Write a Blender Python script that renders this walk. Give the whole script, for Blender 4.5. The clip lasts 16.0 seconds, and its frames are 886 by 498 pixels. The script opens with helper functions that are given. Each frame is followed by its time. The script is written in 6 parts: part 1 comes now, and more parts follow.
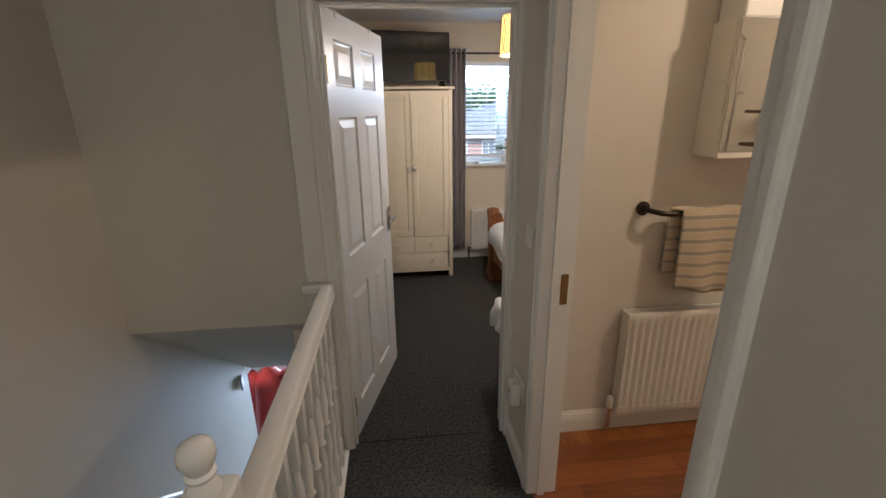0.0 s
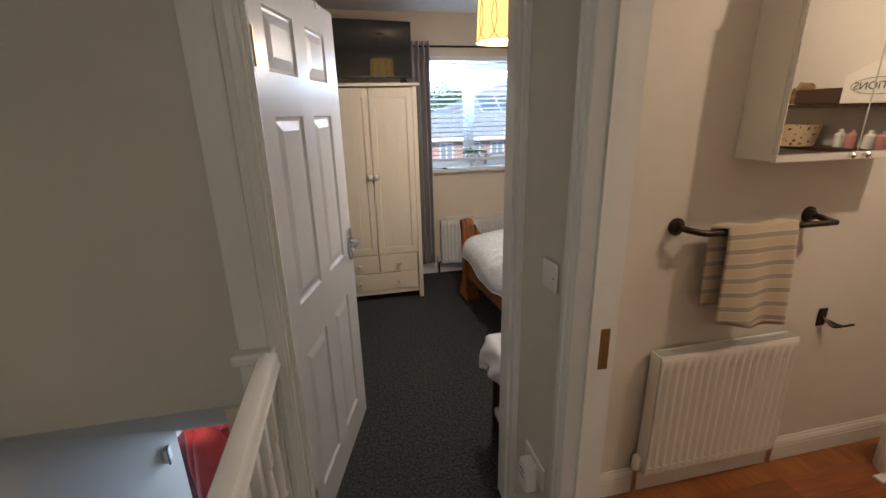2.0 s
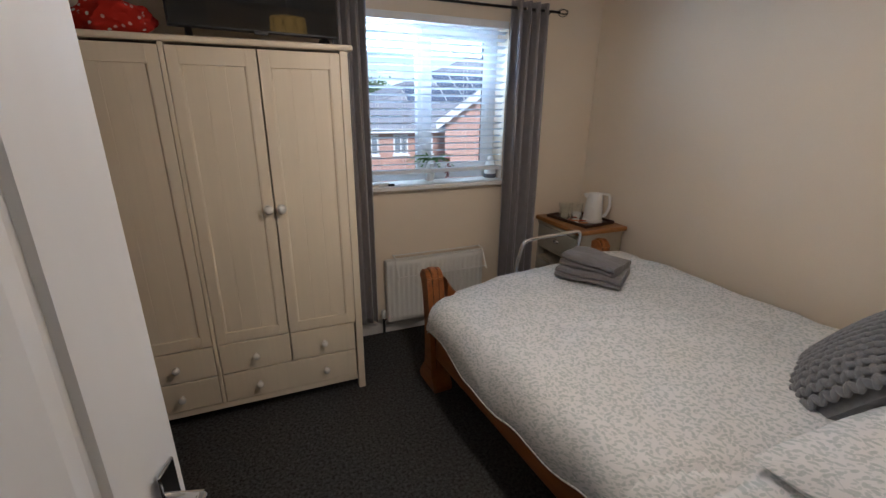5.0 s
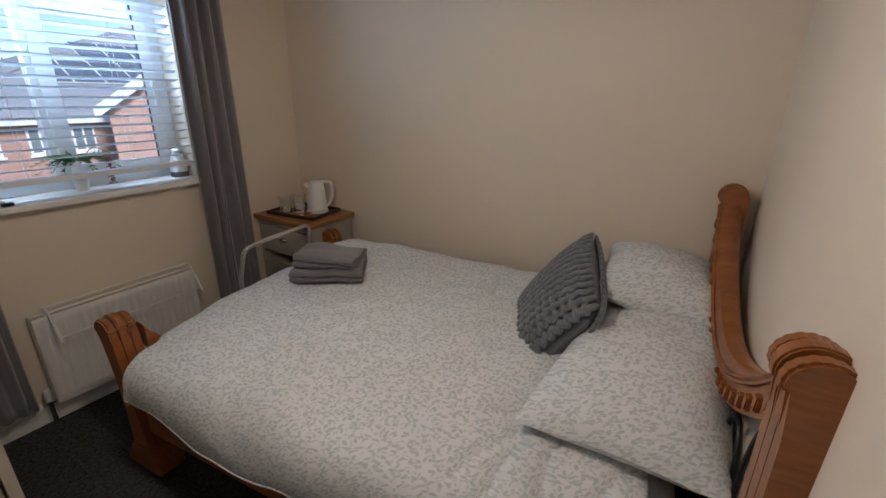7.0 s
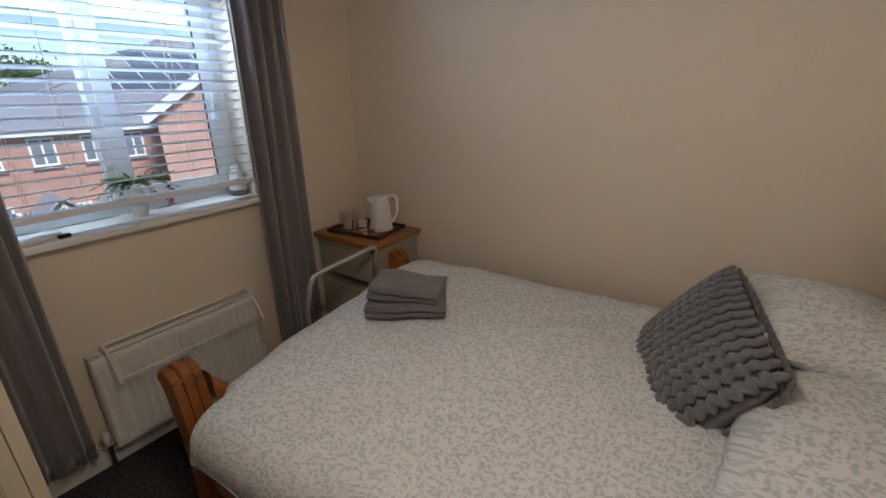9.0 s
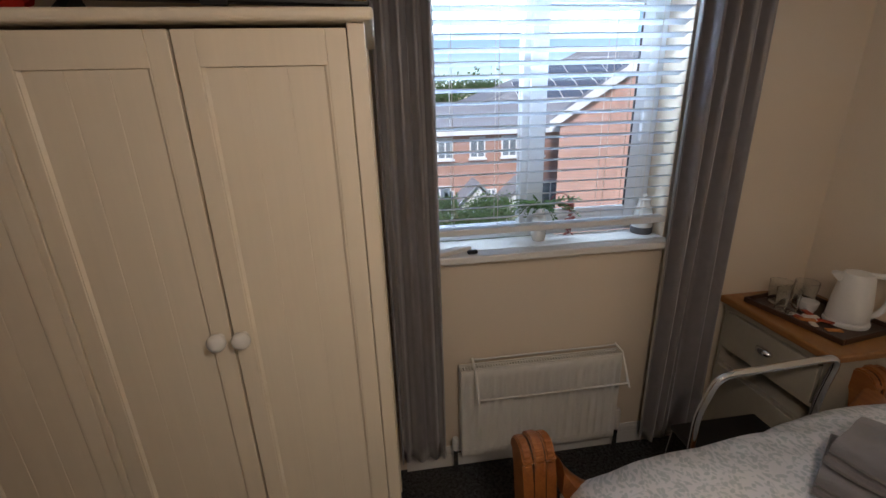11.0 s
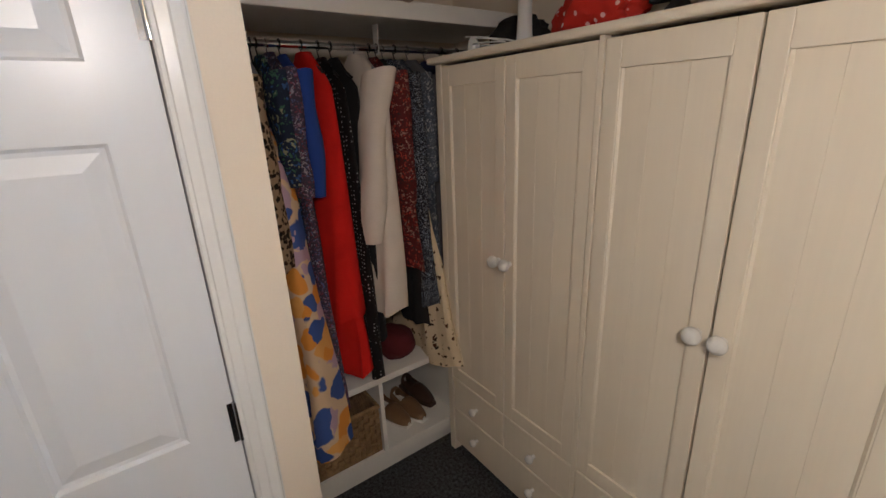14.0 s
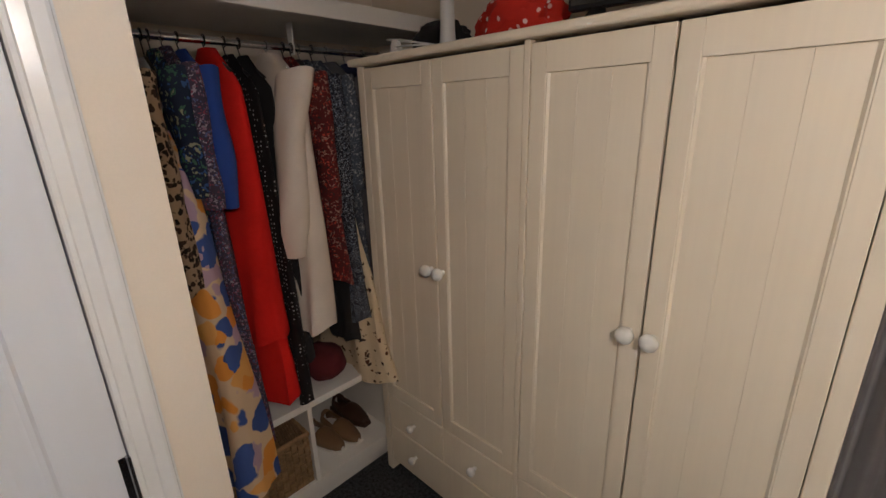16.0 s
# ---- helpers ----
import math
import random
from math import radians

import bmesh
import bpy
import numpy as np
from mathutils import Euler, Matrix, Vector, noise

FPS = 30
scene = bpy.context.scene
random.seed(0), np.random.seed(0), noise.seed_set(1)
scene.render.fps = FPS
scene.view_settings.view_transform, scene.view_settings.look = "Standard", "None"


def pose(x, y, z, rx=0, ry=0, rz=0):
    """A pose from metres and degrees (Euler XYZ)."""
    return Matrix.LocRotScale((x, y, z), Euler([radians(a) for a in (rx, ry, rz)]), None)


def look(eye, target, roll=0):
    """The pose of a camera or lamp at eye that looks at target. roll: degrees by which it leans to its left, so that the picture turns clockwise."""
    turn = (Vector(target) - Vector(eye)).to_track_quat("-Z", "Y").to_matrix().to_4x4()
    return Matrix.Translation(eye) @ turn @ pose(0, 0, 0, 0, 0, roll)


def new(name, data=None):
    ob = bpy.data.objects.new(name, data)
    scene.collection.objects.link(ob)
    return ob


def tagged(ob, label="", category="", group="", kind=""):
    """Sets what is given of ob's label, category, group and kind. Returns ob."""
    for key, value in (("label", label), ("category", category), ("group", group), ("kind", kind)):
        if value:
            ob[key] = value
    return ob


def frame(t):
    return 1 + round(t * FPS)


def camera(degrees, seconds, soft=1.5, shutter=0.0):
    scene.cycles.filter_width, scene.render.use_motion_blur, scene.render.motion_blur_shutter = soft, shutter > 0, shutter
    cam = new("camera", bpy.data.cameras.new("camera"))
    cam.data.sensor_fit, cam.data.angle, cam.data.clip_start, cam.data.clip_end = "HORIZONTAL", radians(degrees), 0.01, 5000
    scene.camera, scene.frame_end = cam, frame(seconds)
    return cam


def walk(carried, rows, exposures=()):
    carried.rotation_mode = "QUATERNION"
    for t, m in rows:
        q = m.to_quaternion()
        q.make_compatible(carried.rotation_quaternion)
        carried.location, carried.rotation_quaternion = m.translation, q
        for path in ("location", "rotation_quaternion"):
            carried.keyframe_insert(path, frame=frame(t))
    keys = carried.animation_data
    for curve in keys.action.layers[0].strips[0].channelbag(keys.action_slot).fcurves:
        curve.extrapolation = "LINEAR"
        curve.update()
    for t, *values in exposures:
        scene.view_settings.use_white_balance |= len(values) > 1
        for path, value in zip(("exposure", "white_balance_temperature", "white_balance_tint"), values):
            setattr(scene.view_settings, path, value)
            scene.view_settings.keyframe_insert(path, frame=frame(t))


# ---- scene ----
cam = camera(92.0, 16.0)
PATH = [
    (0, (0.188, 0.072, 1.592), (0.393, 1.964, 0.978), -0.7),
    (0.5, (0.202, 0.111, 1.585), (0.409, 2.004, 0.974), -0.5),
    (1, (0.213, 0.142, 1.58), (0.418, 2.036, 0.971), -0.4),
    (1.5, (0.198, 0.302, 1.557), (0.431, 2.192, 0.948), -0.1),
    (2, (0.166, 0.574, 1.569), (0.559, 2.44, 0.964), -1.3),
    (2.5, (0.197, 0.832, 1.544), (0.65, 2.677, 0.919), -0.5),
    (3, (0.26, 1.116, 1.537), (0.695, 2.963, 0.906), 1.2),
    (3.2, (0.256, 1.217, 1.533), (0.692, 3.064, 0.902), 1.4),
    (5.3, (0.334, 2.085, 1.573), (1.221, 3.754, 0.919), 0.4),
    (5.5, (0.342, 2.145, 1.58), (1.368, 3.73, 0.921), 0.5),
    (6, (0.383, 2.22, 1.582), (1.767, 3.494, 0.904), 1.8),
    (6.5, (0.465, 2.208, 1.541), (1.989, 3.313, 0.863), 1.4),
    (7, (0.502, 2.193, 1.536), (2.119, 3.149, 0.848), 1.2),
    (7.5, (0.533, 2.207, 1.535), (2.212, 3.044, 0.843), 1.6),
    (8, (0.591, 2.275, 1.542), (2.277, 3.093, 0.842), 1.3),
    (8.2, (0.621, 2.334, 1.543), (2.287, 3.19, 0.842), 0.8),
    (10.3, (0.621, 2.96, 1.617), (1.564, 4.585, 0.929), -1.4),
    (10.5, (0.645, 3.007, 1.616), (1.396, 4.732, 0.937), -1.9),
    (11, (0.737, 3.095, 1.617), (0.991, 4.969, 0.965), -1.7),
    (11.5, (0.735, 3.19, 1.612), (0.58, 5.079, 0.976), -2.2),
    (12, (0.66, 3.272, 1.624), (0.266, 5.134, 1.01), -1.3),
    (12.5, (0.643, 3.263, 1.627), (-0.097, 5.017, 1.015), -0.6),
    (13, (0.701, 3.237, 1.626), (-0.436, 4.76, 1.003), -1.7),
    (13.5, (0.724, 3.187, 1.616), (-0.669, 4.478, 0.99), -2.1),
    (14, (0.706, 3.077, 1.618), (-0.846, 4.174, 0.995), -2.4),
    (14.5, (0.689, 2.967, 1.625), (-0.937, 3.953, 1.005), -2.0),
    (15, (0.68, 2.911, 1.623), (-0.999, 3.813, 1.015), -1.2),
    (15.5, (0.643, 2.933, 1.621), (-0.993, 3.912, 1.015), -1.6),
    (16, (0.65, 3.104, 1.603), (-0.687, 4.466, 1.006), -1.6),
]
EXPOSURES = [(0.0, 0.68, 5800, 10), (1.5, 0.66, 5900, 11), (3.2, 0.22, 5800, 11), (5.3, 0.07, 5750, 11), (6.5, -0.04, 5700, 11), (7.5, -0.2, 6050, 12), (8.2, -0.24, 6100, 12), (10.3, -0.2, 6250, 13), (11.5, -0.26, 6350, 15), (12.3, -0.16, 6750, 18), (13.0, 0.44, 7100, 21), (14.0, 0.66, 5550, 10), (15.0, 0.47, 5550, 10), (16.0, 0.56, 5600, 11)]
walk(cam, [(t, look(eye, target, roll)) for t, eye, target, roll in PATH], exposures=EXPOSURES)

# ---------------- world and light ----------------
world = bpy.data.worlds.new("sky")
scene.world = world
world.use_nodes = True
wn = world.node_tree
sky = wn.nodes.new("ShaderNodeTexSky")
sky.sky_type = "NISHITA"
sky.sun_disc = False
sky.sun_elevation = radians(40)
sky.sun_rotation = radians(200)
sky.air_density = 1.0
sky.dust_density = 0.2
sky.ozone_density = 5.0
wn.links.new(sky.outputs[0], wn.nodes["Background"].inputs[0])
wn.nodes["Background"].inputs[1].default_value = 0.15


def lamp(name, kind, energy, colour, m, size=0.1, size_y=None, angle=None):
    d = bpy.data.lights.new(name, kind)
    d.energy, d.color = energy, colour
    if kind == "AREA":
        d.size = size
        if size_y:
            d.shape, d.size_y = "RECTANGLE", size_y
    elif kind == "POINT":
        d.shadow_soft_size = size
    elif kind == "SUN":
        d.angle = radians(angle)
    ob = new(name, d)
    ob.matrix_world = m
    return ob


lamp("sun", "SUN", 5.0, (1.0, 0.97, 0.93), look((0, 0, 6), (1.7, 7.0, 0)), angle=14)
lamp("window_daylight", "AREA", 22, (0.64, 0.82, 1.0), look((1.37, 4.90, 1.955), (1.37, 3.0, 1.25)), 0.95, 0.18)
lamp("pendant_bulb", "POINT", 21.0, (1.0, 0.82, 0.66), pose(1.02, 2.98, 1.912), 0.05)
lamp("bathroom_ceiling_bulb", "POINT", 21, (1.0, 0.73, 0.48), pose(2.15, 1.05, 2.36), 0.03)
# unseen warm lamp, added behind the start of the walk to light the landing
lamp("landing_unseen_bulb", "POINT", 10, (1.0, 0.89, 0.74), pose(0.1, -1.0, 2.3), 0.15)
lamp("hall_door_daylight", "AREA", 68, (0.66, 0.80, 1.0), look((-0.45, 5.3, -1.2), (-0.75, 3.0, -0.9)), 0.6, 1.7)

# ---------------- materials ----------------


def material(name, colour, rough=0.6, metal=0.0, scale=8.0, vary=0.06, grain=60.0, bump=0.05, depth=0.002, spec=0.5, sheen=0.0, alt=None, per_object=0.0, stretch=(1, 1, 1)):
    m = bpy.data.materials.new(name)
    m.use_nodes = True
    nt = m.node_tree
    b = nt.nodes["Principled BSDF"]
    b.inputs["Roughness"].default_value = rough
    b.inputs["Metallic"].default_value = metal
    b.inputs["Specular IOR Level"].default_value = spec
    if sheen:
        b.inputs["Sheen Weight"].default_value = sheen
    tc = nt.nodes.new("ShaderNodeTexCoord")
    mp = nt.nodes.new("ShaderNodeMapping")
    mp.inputs["Scale"].default_value = stretch
    nt.links.new(tc.outputs["Object"], mp.inputs[0])
    n1 = nt.nodes.new("ShaderNodeTexNoise")
    n1.inputs["Scale"].default_value = scale
    n1.inputs["Detail"].default_value = 4
    n2 = nt.nodes.new("ShaderNodeTexNoise")
    n2.inputs["Scale"].default_value = grain
    n2.inputs["Detail"].default_value = 3
    for n in (n1, n2):
        nt.links.new(mp.outputs[0], n.inputs["Vector"])
    c2 = alt or tuple(max(0, c * (1 - 2.2 * vary)) for c in colour)
    mix = nt.nodes.new("ShaderNodeMix")
    mix.data_type = "RGBA"
    mix.inputs["A"].default_value = (*colour, 1)
    mix.inputs["B"].default_value = (*c2, 1)
    add = nt.nodes.new("ShaderNodeMath")
    add.operation = "MULTIPLY_ADD"
    nt.links.new(n1.outputs[0], add.inputs[0])
    add.inputs[1].default_value = 0.6
    sc = nt.nodes.new("ShaderNodeMath")
    sc.operation = "MULTIPLY"
    nt.links.new(n2.outputs[0], sc.inputs[0])
    sc.inputs[1].default_value = 0.4
    nt.links.new(sc.outputs[0], add.inputs[2])
    ramp = nt.nodes.new("ShaderNodeMapRange")
    ramp.inputs[1].default_value, ramp.inputs[2].default_value = 0.32, 0.68
    nt.links.new(add.outputs[0], ramp.inputs[0])
    nt.links.new(ramp.outputs[0], mix.inputs["Factor"])
    out = mix.outputs["Result"]
    if per_object:
        oi = nt.nodes.new("ShaderNodeObjectInfo")
        hsv = nt.nodes.new("ShaderNodeHueSaturation")
        mr = nt.nodes.new("ShaderNodeMapRange")
        mr.inputs[3].default_value, mr.inputs[4].default_value = 1 - per_object, 1 + per_object
        nt.links.new(oi.outputs["Random"], mr.inputs[0])
        nt.links.new(mr.outputs[0], hsv.inputs["Value"])
        nt.links.new(out, hsv.inputs["Color"])
        out = hsv.outputs[0]
    nt.links.new(out, b.inputs["Base Color"])
    if bump:
        bp = nt.nodes.new("ShaderNodeBump")
        bp.inputs["Strength"].default_value = bump
        bp.inputs["Distance"].default_value = depth
        nt.links.new(n2.outputs[0], bp.inputs["Height"])
        nt.links.new(bp.outputs[0], b.inputs["Normal"])
    return m


M_WALL = material("bedroom_wall_paint", (0.80, 0.70, 0.57), 0.75, scale=1.5, vary=0.025, grain=220, bump=0.08, depth=0.001)
M_LAND = material("landing_wall_paint", (0.64, 0.605, 0.53), 0.6, scale=1.5, vary=0.03, grain=200, bump=0.08, depth=0.001)
M_BATH = material("bathroom_wall_paint", (0.70, 0.66, 0.60), 0.6, scale=1.5, vary=0.03, grain=200, bump=0.08, depth=0.001)
M_CEIL = material("ceiling_paint", (0.82, 0.82, 0.80), 0.8, scale=2, vary=0.02, grain=150, bump=0.08, depth=0.001)
M_GLOSS = material("white_gloss_paint", (0.80, 0.79, 0.76), 0.22, scale=3, vary=0.02, grain=90, bump=0.06, depth=0.001)
M_DOOR = material("white_grained_door_paint", (0.72, 0.73, 0.75), 0.3, scale=3, vary=0.02, grain=30, bump=0.22, depth=0.001, stretch=(1, 1, 0.06))
M_CARPET = material("charcoal_carpet", (0.11, 0.112, 0.115), 0.98, scale=75, vary=0.25, grain=190, bump=1.0, depth=0.012, alt=(0.003, 0.003, 0.0033), spec=0.1)
M_WARD = material("cream_wardrobe_paint", (0.81, 0.72, 0.57), 0.45, scale=3, vary=0.03, grain=24, bump=0.12, depth=0.001, stretch=(3, 3, 0.12))
M_KNOB = material("white_knob_paint", (0.82, 0.80, 0.75), 0.2, bump=0)
M_PINE = material("honey_stained_pine", (0.36, 0.135, 0.034), 0.32, scale=5, vary=0.2, grain=30, bump=0.1, depth=0.001, alt=(0.20, 0.060, 0.014), stretch=(4, 0.5, 4))
M_DARK = material("dark_gap", (0.012, 0.011, 0.01), 0.8, bump=0)
M_CHROME = material("polished_chrome", (0.75, 0.76, 0.78), 0.12, metal=1, bump=0, vary=0.02)
M_RAD = material("white_radiator_enamel", (0.80, 0.79, 0.75), 0.3, scale=4, vary=0.02, bump=0.02)
M_PLASTIC = material("white_plastic", (0.80, 0.79, 0.76), 0.35, bump=0, vary=0.02)
M_UPVC = material("white_window_plastic", (0.82, 0.84, 0.86), 0.3, bump=0, vary=0.02)
M_BLACK = material("black_metal", (0.02, 0.02, 0.022), 0.4, metal=0.6, bump=0)
M_BRONZE = material("dark_bronze", (0.05, 0.038, 0.03), 0.35, metal=0.8, bump=0)
M_CURTAIN = material("grey_curtain_cloth", (0.20, 0.185, 0.195), 0.38, scale=30, vary=0.08, grain=400, bump=0.15, depth=0.001, sheen=0.5)



def patterned(name, base, spots, scale=30.0, size=0.32, rough=0.85, stretch=(1, 1, 1), warp=0.15, cover=1.0, randomness=1.0):
    """Printed cloth: blots of several colours on a ground."""
    m = bpy.data.materials.new(name)
    m.use_nodes = True
    nt = m.node_tree
    b = nt.nodes["Principled BSDF"]
    b.inputs["Roughness"].default_value = rough
    b.inputs["Specular IOR Level"].default_value = 0.2
    tc = nt.nodes.new("ShaderNodeTexCoord")
    mp = nt.nodes.new("ShaderNodeMapping")
    mp.inputs["Scale"].default_value = stretch
    nt.links.new(tc.outputs["Object"], mp.inputs[0])
    nz = nt.nodes.new("ShaderNodeTexNoise")
    nz.inputs["Scale"].default_value = scale * 0.9
    nt.links.new(mp.outputs[0], nz.inputs["Vector"])
    wa = nt.nodes.new("ShaderNodeVectorMath")
    wa.operation = "MULTIPLY_ADD"
    nt.links.new(nz.outputs["Color"], wa.inputs[0])
    wa.inputs[1].default_value = (warp, warp, warp)
    nt.links.new(mp.outputs[0], wa.inputs[2])
    vo = nt.nodes.new("ShaderNodeTexVoronoi")
    vo.inputs["Scale"].default_value = scale
    vo.inputs["Randomness"].default_value = randomness
    nt.links.new(wa.outputs[0], vo.inputs["Vector"])
    edge = nt.nodes.new("ShaderNodeMapRange")
    edge.inputs[1].default_value, edge.inputs[2].default_value = size - 0.03, size + 0.03
    edge.inputs[3].default_value, edge.inputs[4].default_value = 1, 0
    nt.links.new(vo.outputs["Distance"], edge.inputs[0])
    sep = nt.nodes.new("ShaderNodeSeparateColor")
    nt.links.new(vo.outputs["Color"], sep.inputs[0])
    ramp = nt.nodes.new("ShaderNodeValToRGB")
    ramp.color_ramp.interpolation = "CONSTANT"
    el = ramp.color_ramp.elements
    el[0].position, el[0].color = 0, (*spots[0], 1)
    el[1].position, el[1].color = 1 / len(spots), (*spots[1 % len(spots)], 1)
    for i in range(2, len(spots)):
        e = el.new(i / len(spots))
        e.color = (*spots[i], 1)
    nt.links.new(sep.outputs[0], ramp.inputs[0])
    cov = nt.nodes.new("ShaderNodeMath")
    cov.operation = "LESS_THAN"
    nt.links.new(sep.outputs[1], cov.inputs[0])
    cov.inputs[1].default_value = cover
    mul = nt.nodes.new("ShaderNodeMath")
    mul.operation = "MULTIPLY"
    nt.links.new(edge.outputs[0], mul.inputs[0])
    nt.links.new(cov.outputs[0], mul.inputs[1])
    mix = nt.nodes.new("ShaderNodeMix")
    mix.data_type = "RGBA"
    mix.inputs["A"].default_value = (*base, 1)
    nt.links.new(ramp.outputs[0], mix.inputs["B"])
    nt.links.new(mul.outputs[0], mix.inputs["Factor"])
    nt.links.new(mix.outputs["Result"], b.inputs["Base Color"])
    fine = nt.nodes.new("ShaderNodeTexNoise")
    fine.inputs["Scale"].default_value = 380
    nt.links.new(tc.outputs["Object"], fine.inputs["Vector"])
    bp = nt.nodes.new("ShaderNodeBump")
    bp.inputs["Strength"].default_value = 0.25
    bp.inputs["Distance"].default_value = 0.001
    nt.links.new(fine.outputs[0], bp.inputs["Height"])
    nt.links.new(bp.outputs[0], b.inputs["Normal"])
    return m


def glass(name, colour=(1, 1, 1), rough=0.0):
    m = bpy.data.materials.new(name)
    m.use_nodes = True
    b = m.node_tree.nodes["Principled BSDF"]
    b.inputs["Base Color"].default_value = (*colour, 1)
    b.inputs["Roughness"].default_value = rough
    b.inputs["Transmission Weight"].default_value = 1
    b.inputs["IOR"].default_value = 1.45
    return m


def glowing(name, colour, strength):
    m = material(name, colour, 0.6, bump=0)
    b = m.node_tree.nodes["Principled BSDF"]
    b.inputs["Emission Color"].default_value = (*colour, 1)
    b.inputs["Emission Strength"].default_value = strength
    return m


M_GLASS = glass("clear_glass")
M_JAR = glass("drinking_glass", (0.95, 0.97, 0.96), 0.02)
M_MIRROR = material("silvered_mirror", (0.85, 0.86, 0.85), 0.02, metal=1, bump=0, vary=0.0)
M_SCREEN = material("black_tv_screen", (0.006, 0.006, 0.007), 0.04, bump=0, spec=0.75)


def leaf_print(name, base, leaf, layers):
    """Cloth printed with small leaves: each cell of a grid holds one leaf, turned at random."""
    m = material(name, base, 0.9, scale=6, vary=0.02, grain=380, bump=0.25, depth=0.001, spec=0.2)
    nt = m.node_tree
    b = nt.nodes["Principled BSDF"]
    tc = nt.nodes.new("ShaderNodeTexCoord")
    src = b.inputs["Base Color"].links[0].from_socket
    sx = nt.nodes.new("ShaderNodeSeparateXYZ")
    nt.links.new(tc.outputs["Object"], sx.inputs[0])
    flat = nt.nodes.new("ShaderNodeCombineXYZ")
    for axis in (0, 1):
        ad = nt.nodes.new("ShaderNodeMath")
        nt.links.new(sx.outputs[axis], ad.inputs[0])
        nt.links.new(sx.outputs[2], ad.inputs[1])
        nt.links.new(ad.outputs[0], flat.inputs[axis])
    for scale, length, slim, share_of, strength in layers:
        vo = nt.nodes.new("ShaderNodeTexVoronoi")
        vo.voronoi_dimensions = "2D"
        vo.inputs["Scale"].default_value = scale
        nt.links.new(flat.outputs[0], vo.inputs["Vector"])
        sub = nt.nodes.new("ShaderNodeVectorMath")
        sub.operation = "SUBTRACT"
        nt.links.new(flat.outputs[0], sub.inputs[0])
        nt.links.new(vo.outputs["Position"], sub.inputs[1])
        sep = nt.nodes.new("ShaderNodeSeparateColor")
        nt.links.new(vo.outputs["Color"], sep.inputs[0])
        an = nt.nodes.new("ShaderNodeMath")
        an.operation = "MULTIPLY"
        an.inputs[1].default_value = 6.283
        nt.links.new(sep.outputs[0], an.inputs[0])
        ro = nt.nodes.new("ShaderNodeVectorRotate")
        ro.rotation_type = "Z_AXIS"
        nt.links.new(sub.outputs[0], ro.inputs["Vector"])
        nt.links.new(an.outputs[0], ro.inputs["Angle"])
        mu = nt.nodes.new("ShaderNodeVectorMath")
        mu.operation = "MULTIPLY"
        mu.inputs[1].default_value = (1 / length, slim / length, 0)
        nt.links.new(ro.outputs[0], mu.inputs[0])
        le_ = nt.nodes.new("ShaderNodeVectorMath")
        le_.operation = "LENGTH"
        nt.links.new(mu.outputs[0], le_.inputs[0])
        ed = nt.nodes.new("ShaderNodeMapRange")
        ed.inputs[1].default_value, ed.inputs[2].default_value = 0.85, 1.1
        ed.inputs[3].default_value, ed.inputs[4].default_value = strength, 0
        nt.links.new(le_.outputs["Value"], ed.inputs[0])
        cv = nt.nodes.new("ShaderNodeMath")
        cv.operation = "LESS_THAN"
        cv.inputs[1].default_value = share_of
        nt.links.new(sep.outputs[1], cv.inputs[0])
        fa = nt.nodes.new("ShaderNodeMath")
        fa.operation = "MULTIPLY"
        nt.links.new(ed.outputs[0], fa.inputs[0])
        nt.links.new(cv.outputs[0], fa.inputs[1])
        mx = nt.nodes.new("ShaderNodeMix")
        mx.data_type = "RGBA"
        nt.links.new(fa.outputs[0], mx.inputs["Factor"])
        nt.links.new(src, mx.inputs["A"])
        mx.inputs["B"].default_value = (*leaf, 1)
        src = mx.outputs["Result"]
    nt.links.new(src, b.inputs["Base Color"])
    return m


M_DUVET = leaf_print("white_duvet_cloth_grey_leaves", (0.77, 0.78, 0.80), (0.46, 0.52, 0.53), [(46, 0.0108, 2.1, 0.72, 0.7), (70, 0.0070, 2.0, 0.65, 0.55), (19, 0.026, 14.0, 0.8, 0.4)])
M_SHEET = material("white_cotton_sheet", (0.68, 0.72, 0.78), 0.9, scale=6, vary=0.03, grain=300, bump=0.15, depth=0.001)
M_CLOTH = material("white_table_linen", (0.76, 0.77, 0.79), 0.9, scale=6, vary=0.03, grain=300, bump=0.15, depth=0.001)
M_KNIT = material("grey_chunky_yarn", (0.17, 0.18, 0.20), 0.95, scale=40, vary=0.15, grain=420, bump=0.7, depth=0.003, sheen=0.4)
M_TOWEL = material("grey_terry_towel", (0.17, 0.16, 0.17), 0.98, scale=30, vary=0.1, grain=500, bump=0.8, depth=0.003, sheen=0.4)
M_GREYP = material("grey_green_painted_wood", (0.40, 0.37, 0.30), 0.5, scale=4, vary=0.05, grain=60, bump=0.05)
M_OAK = material("honey_oak_top", (0.36, 0.17, 0.05), 0.35, scale=6, vary=0.15, grain=40, bump=0.08, alt=(0.25, 0.10, 0.028), stretch=(5, 0.6, 5))
M_TRAY = material("dark_brown_tray", (0.05, 0.022, 0.012), 0.35, bump=0)
M_SLAT = material("white_blind_slat", (0.82, 0.86, 0.90), 0.4, scale=6, vary=0.03, bump=0)


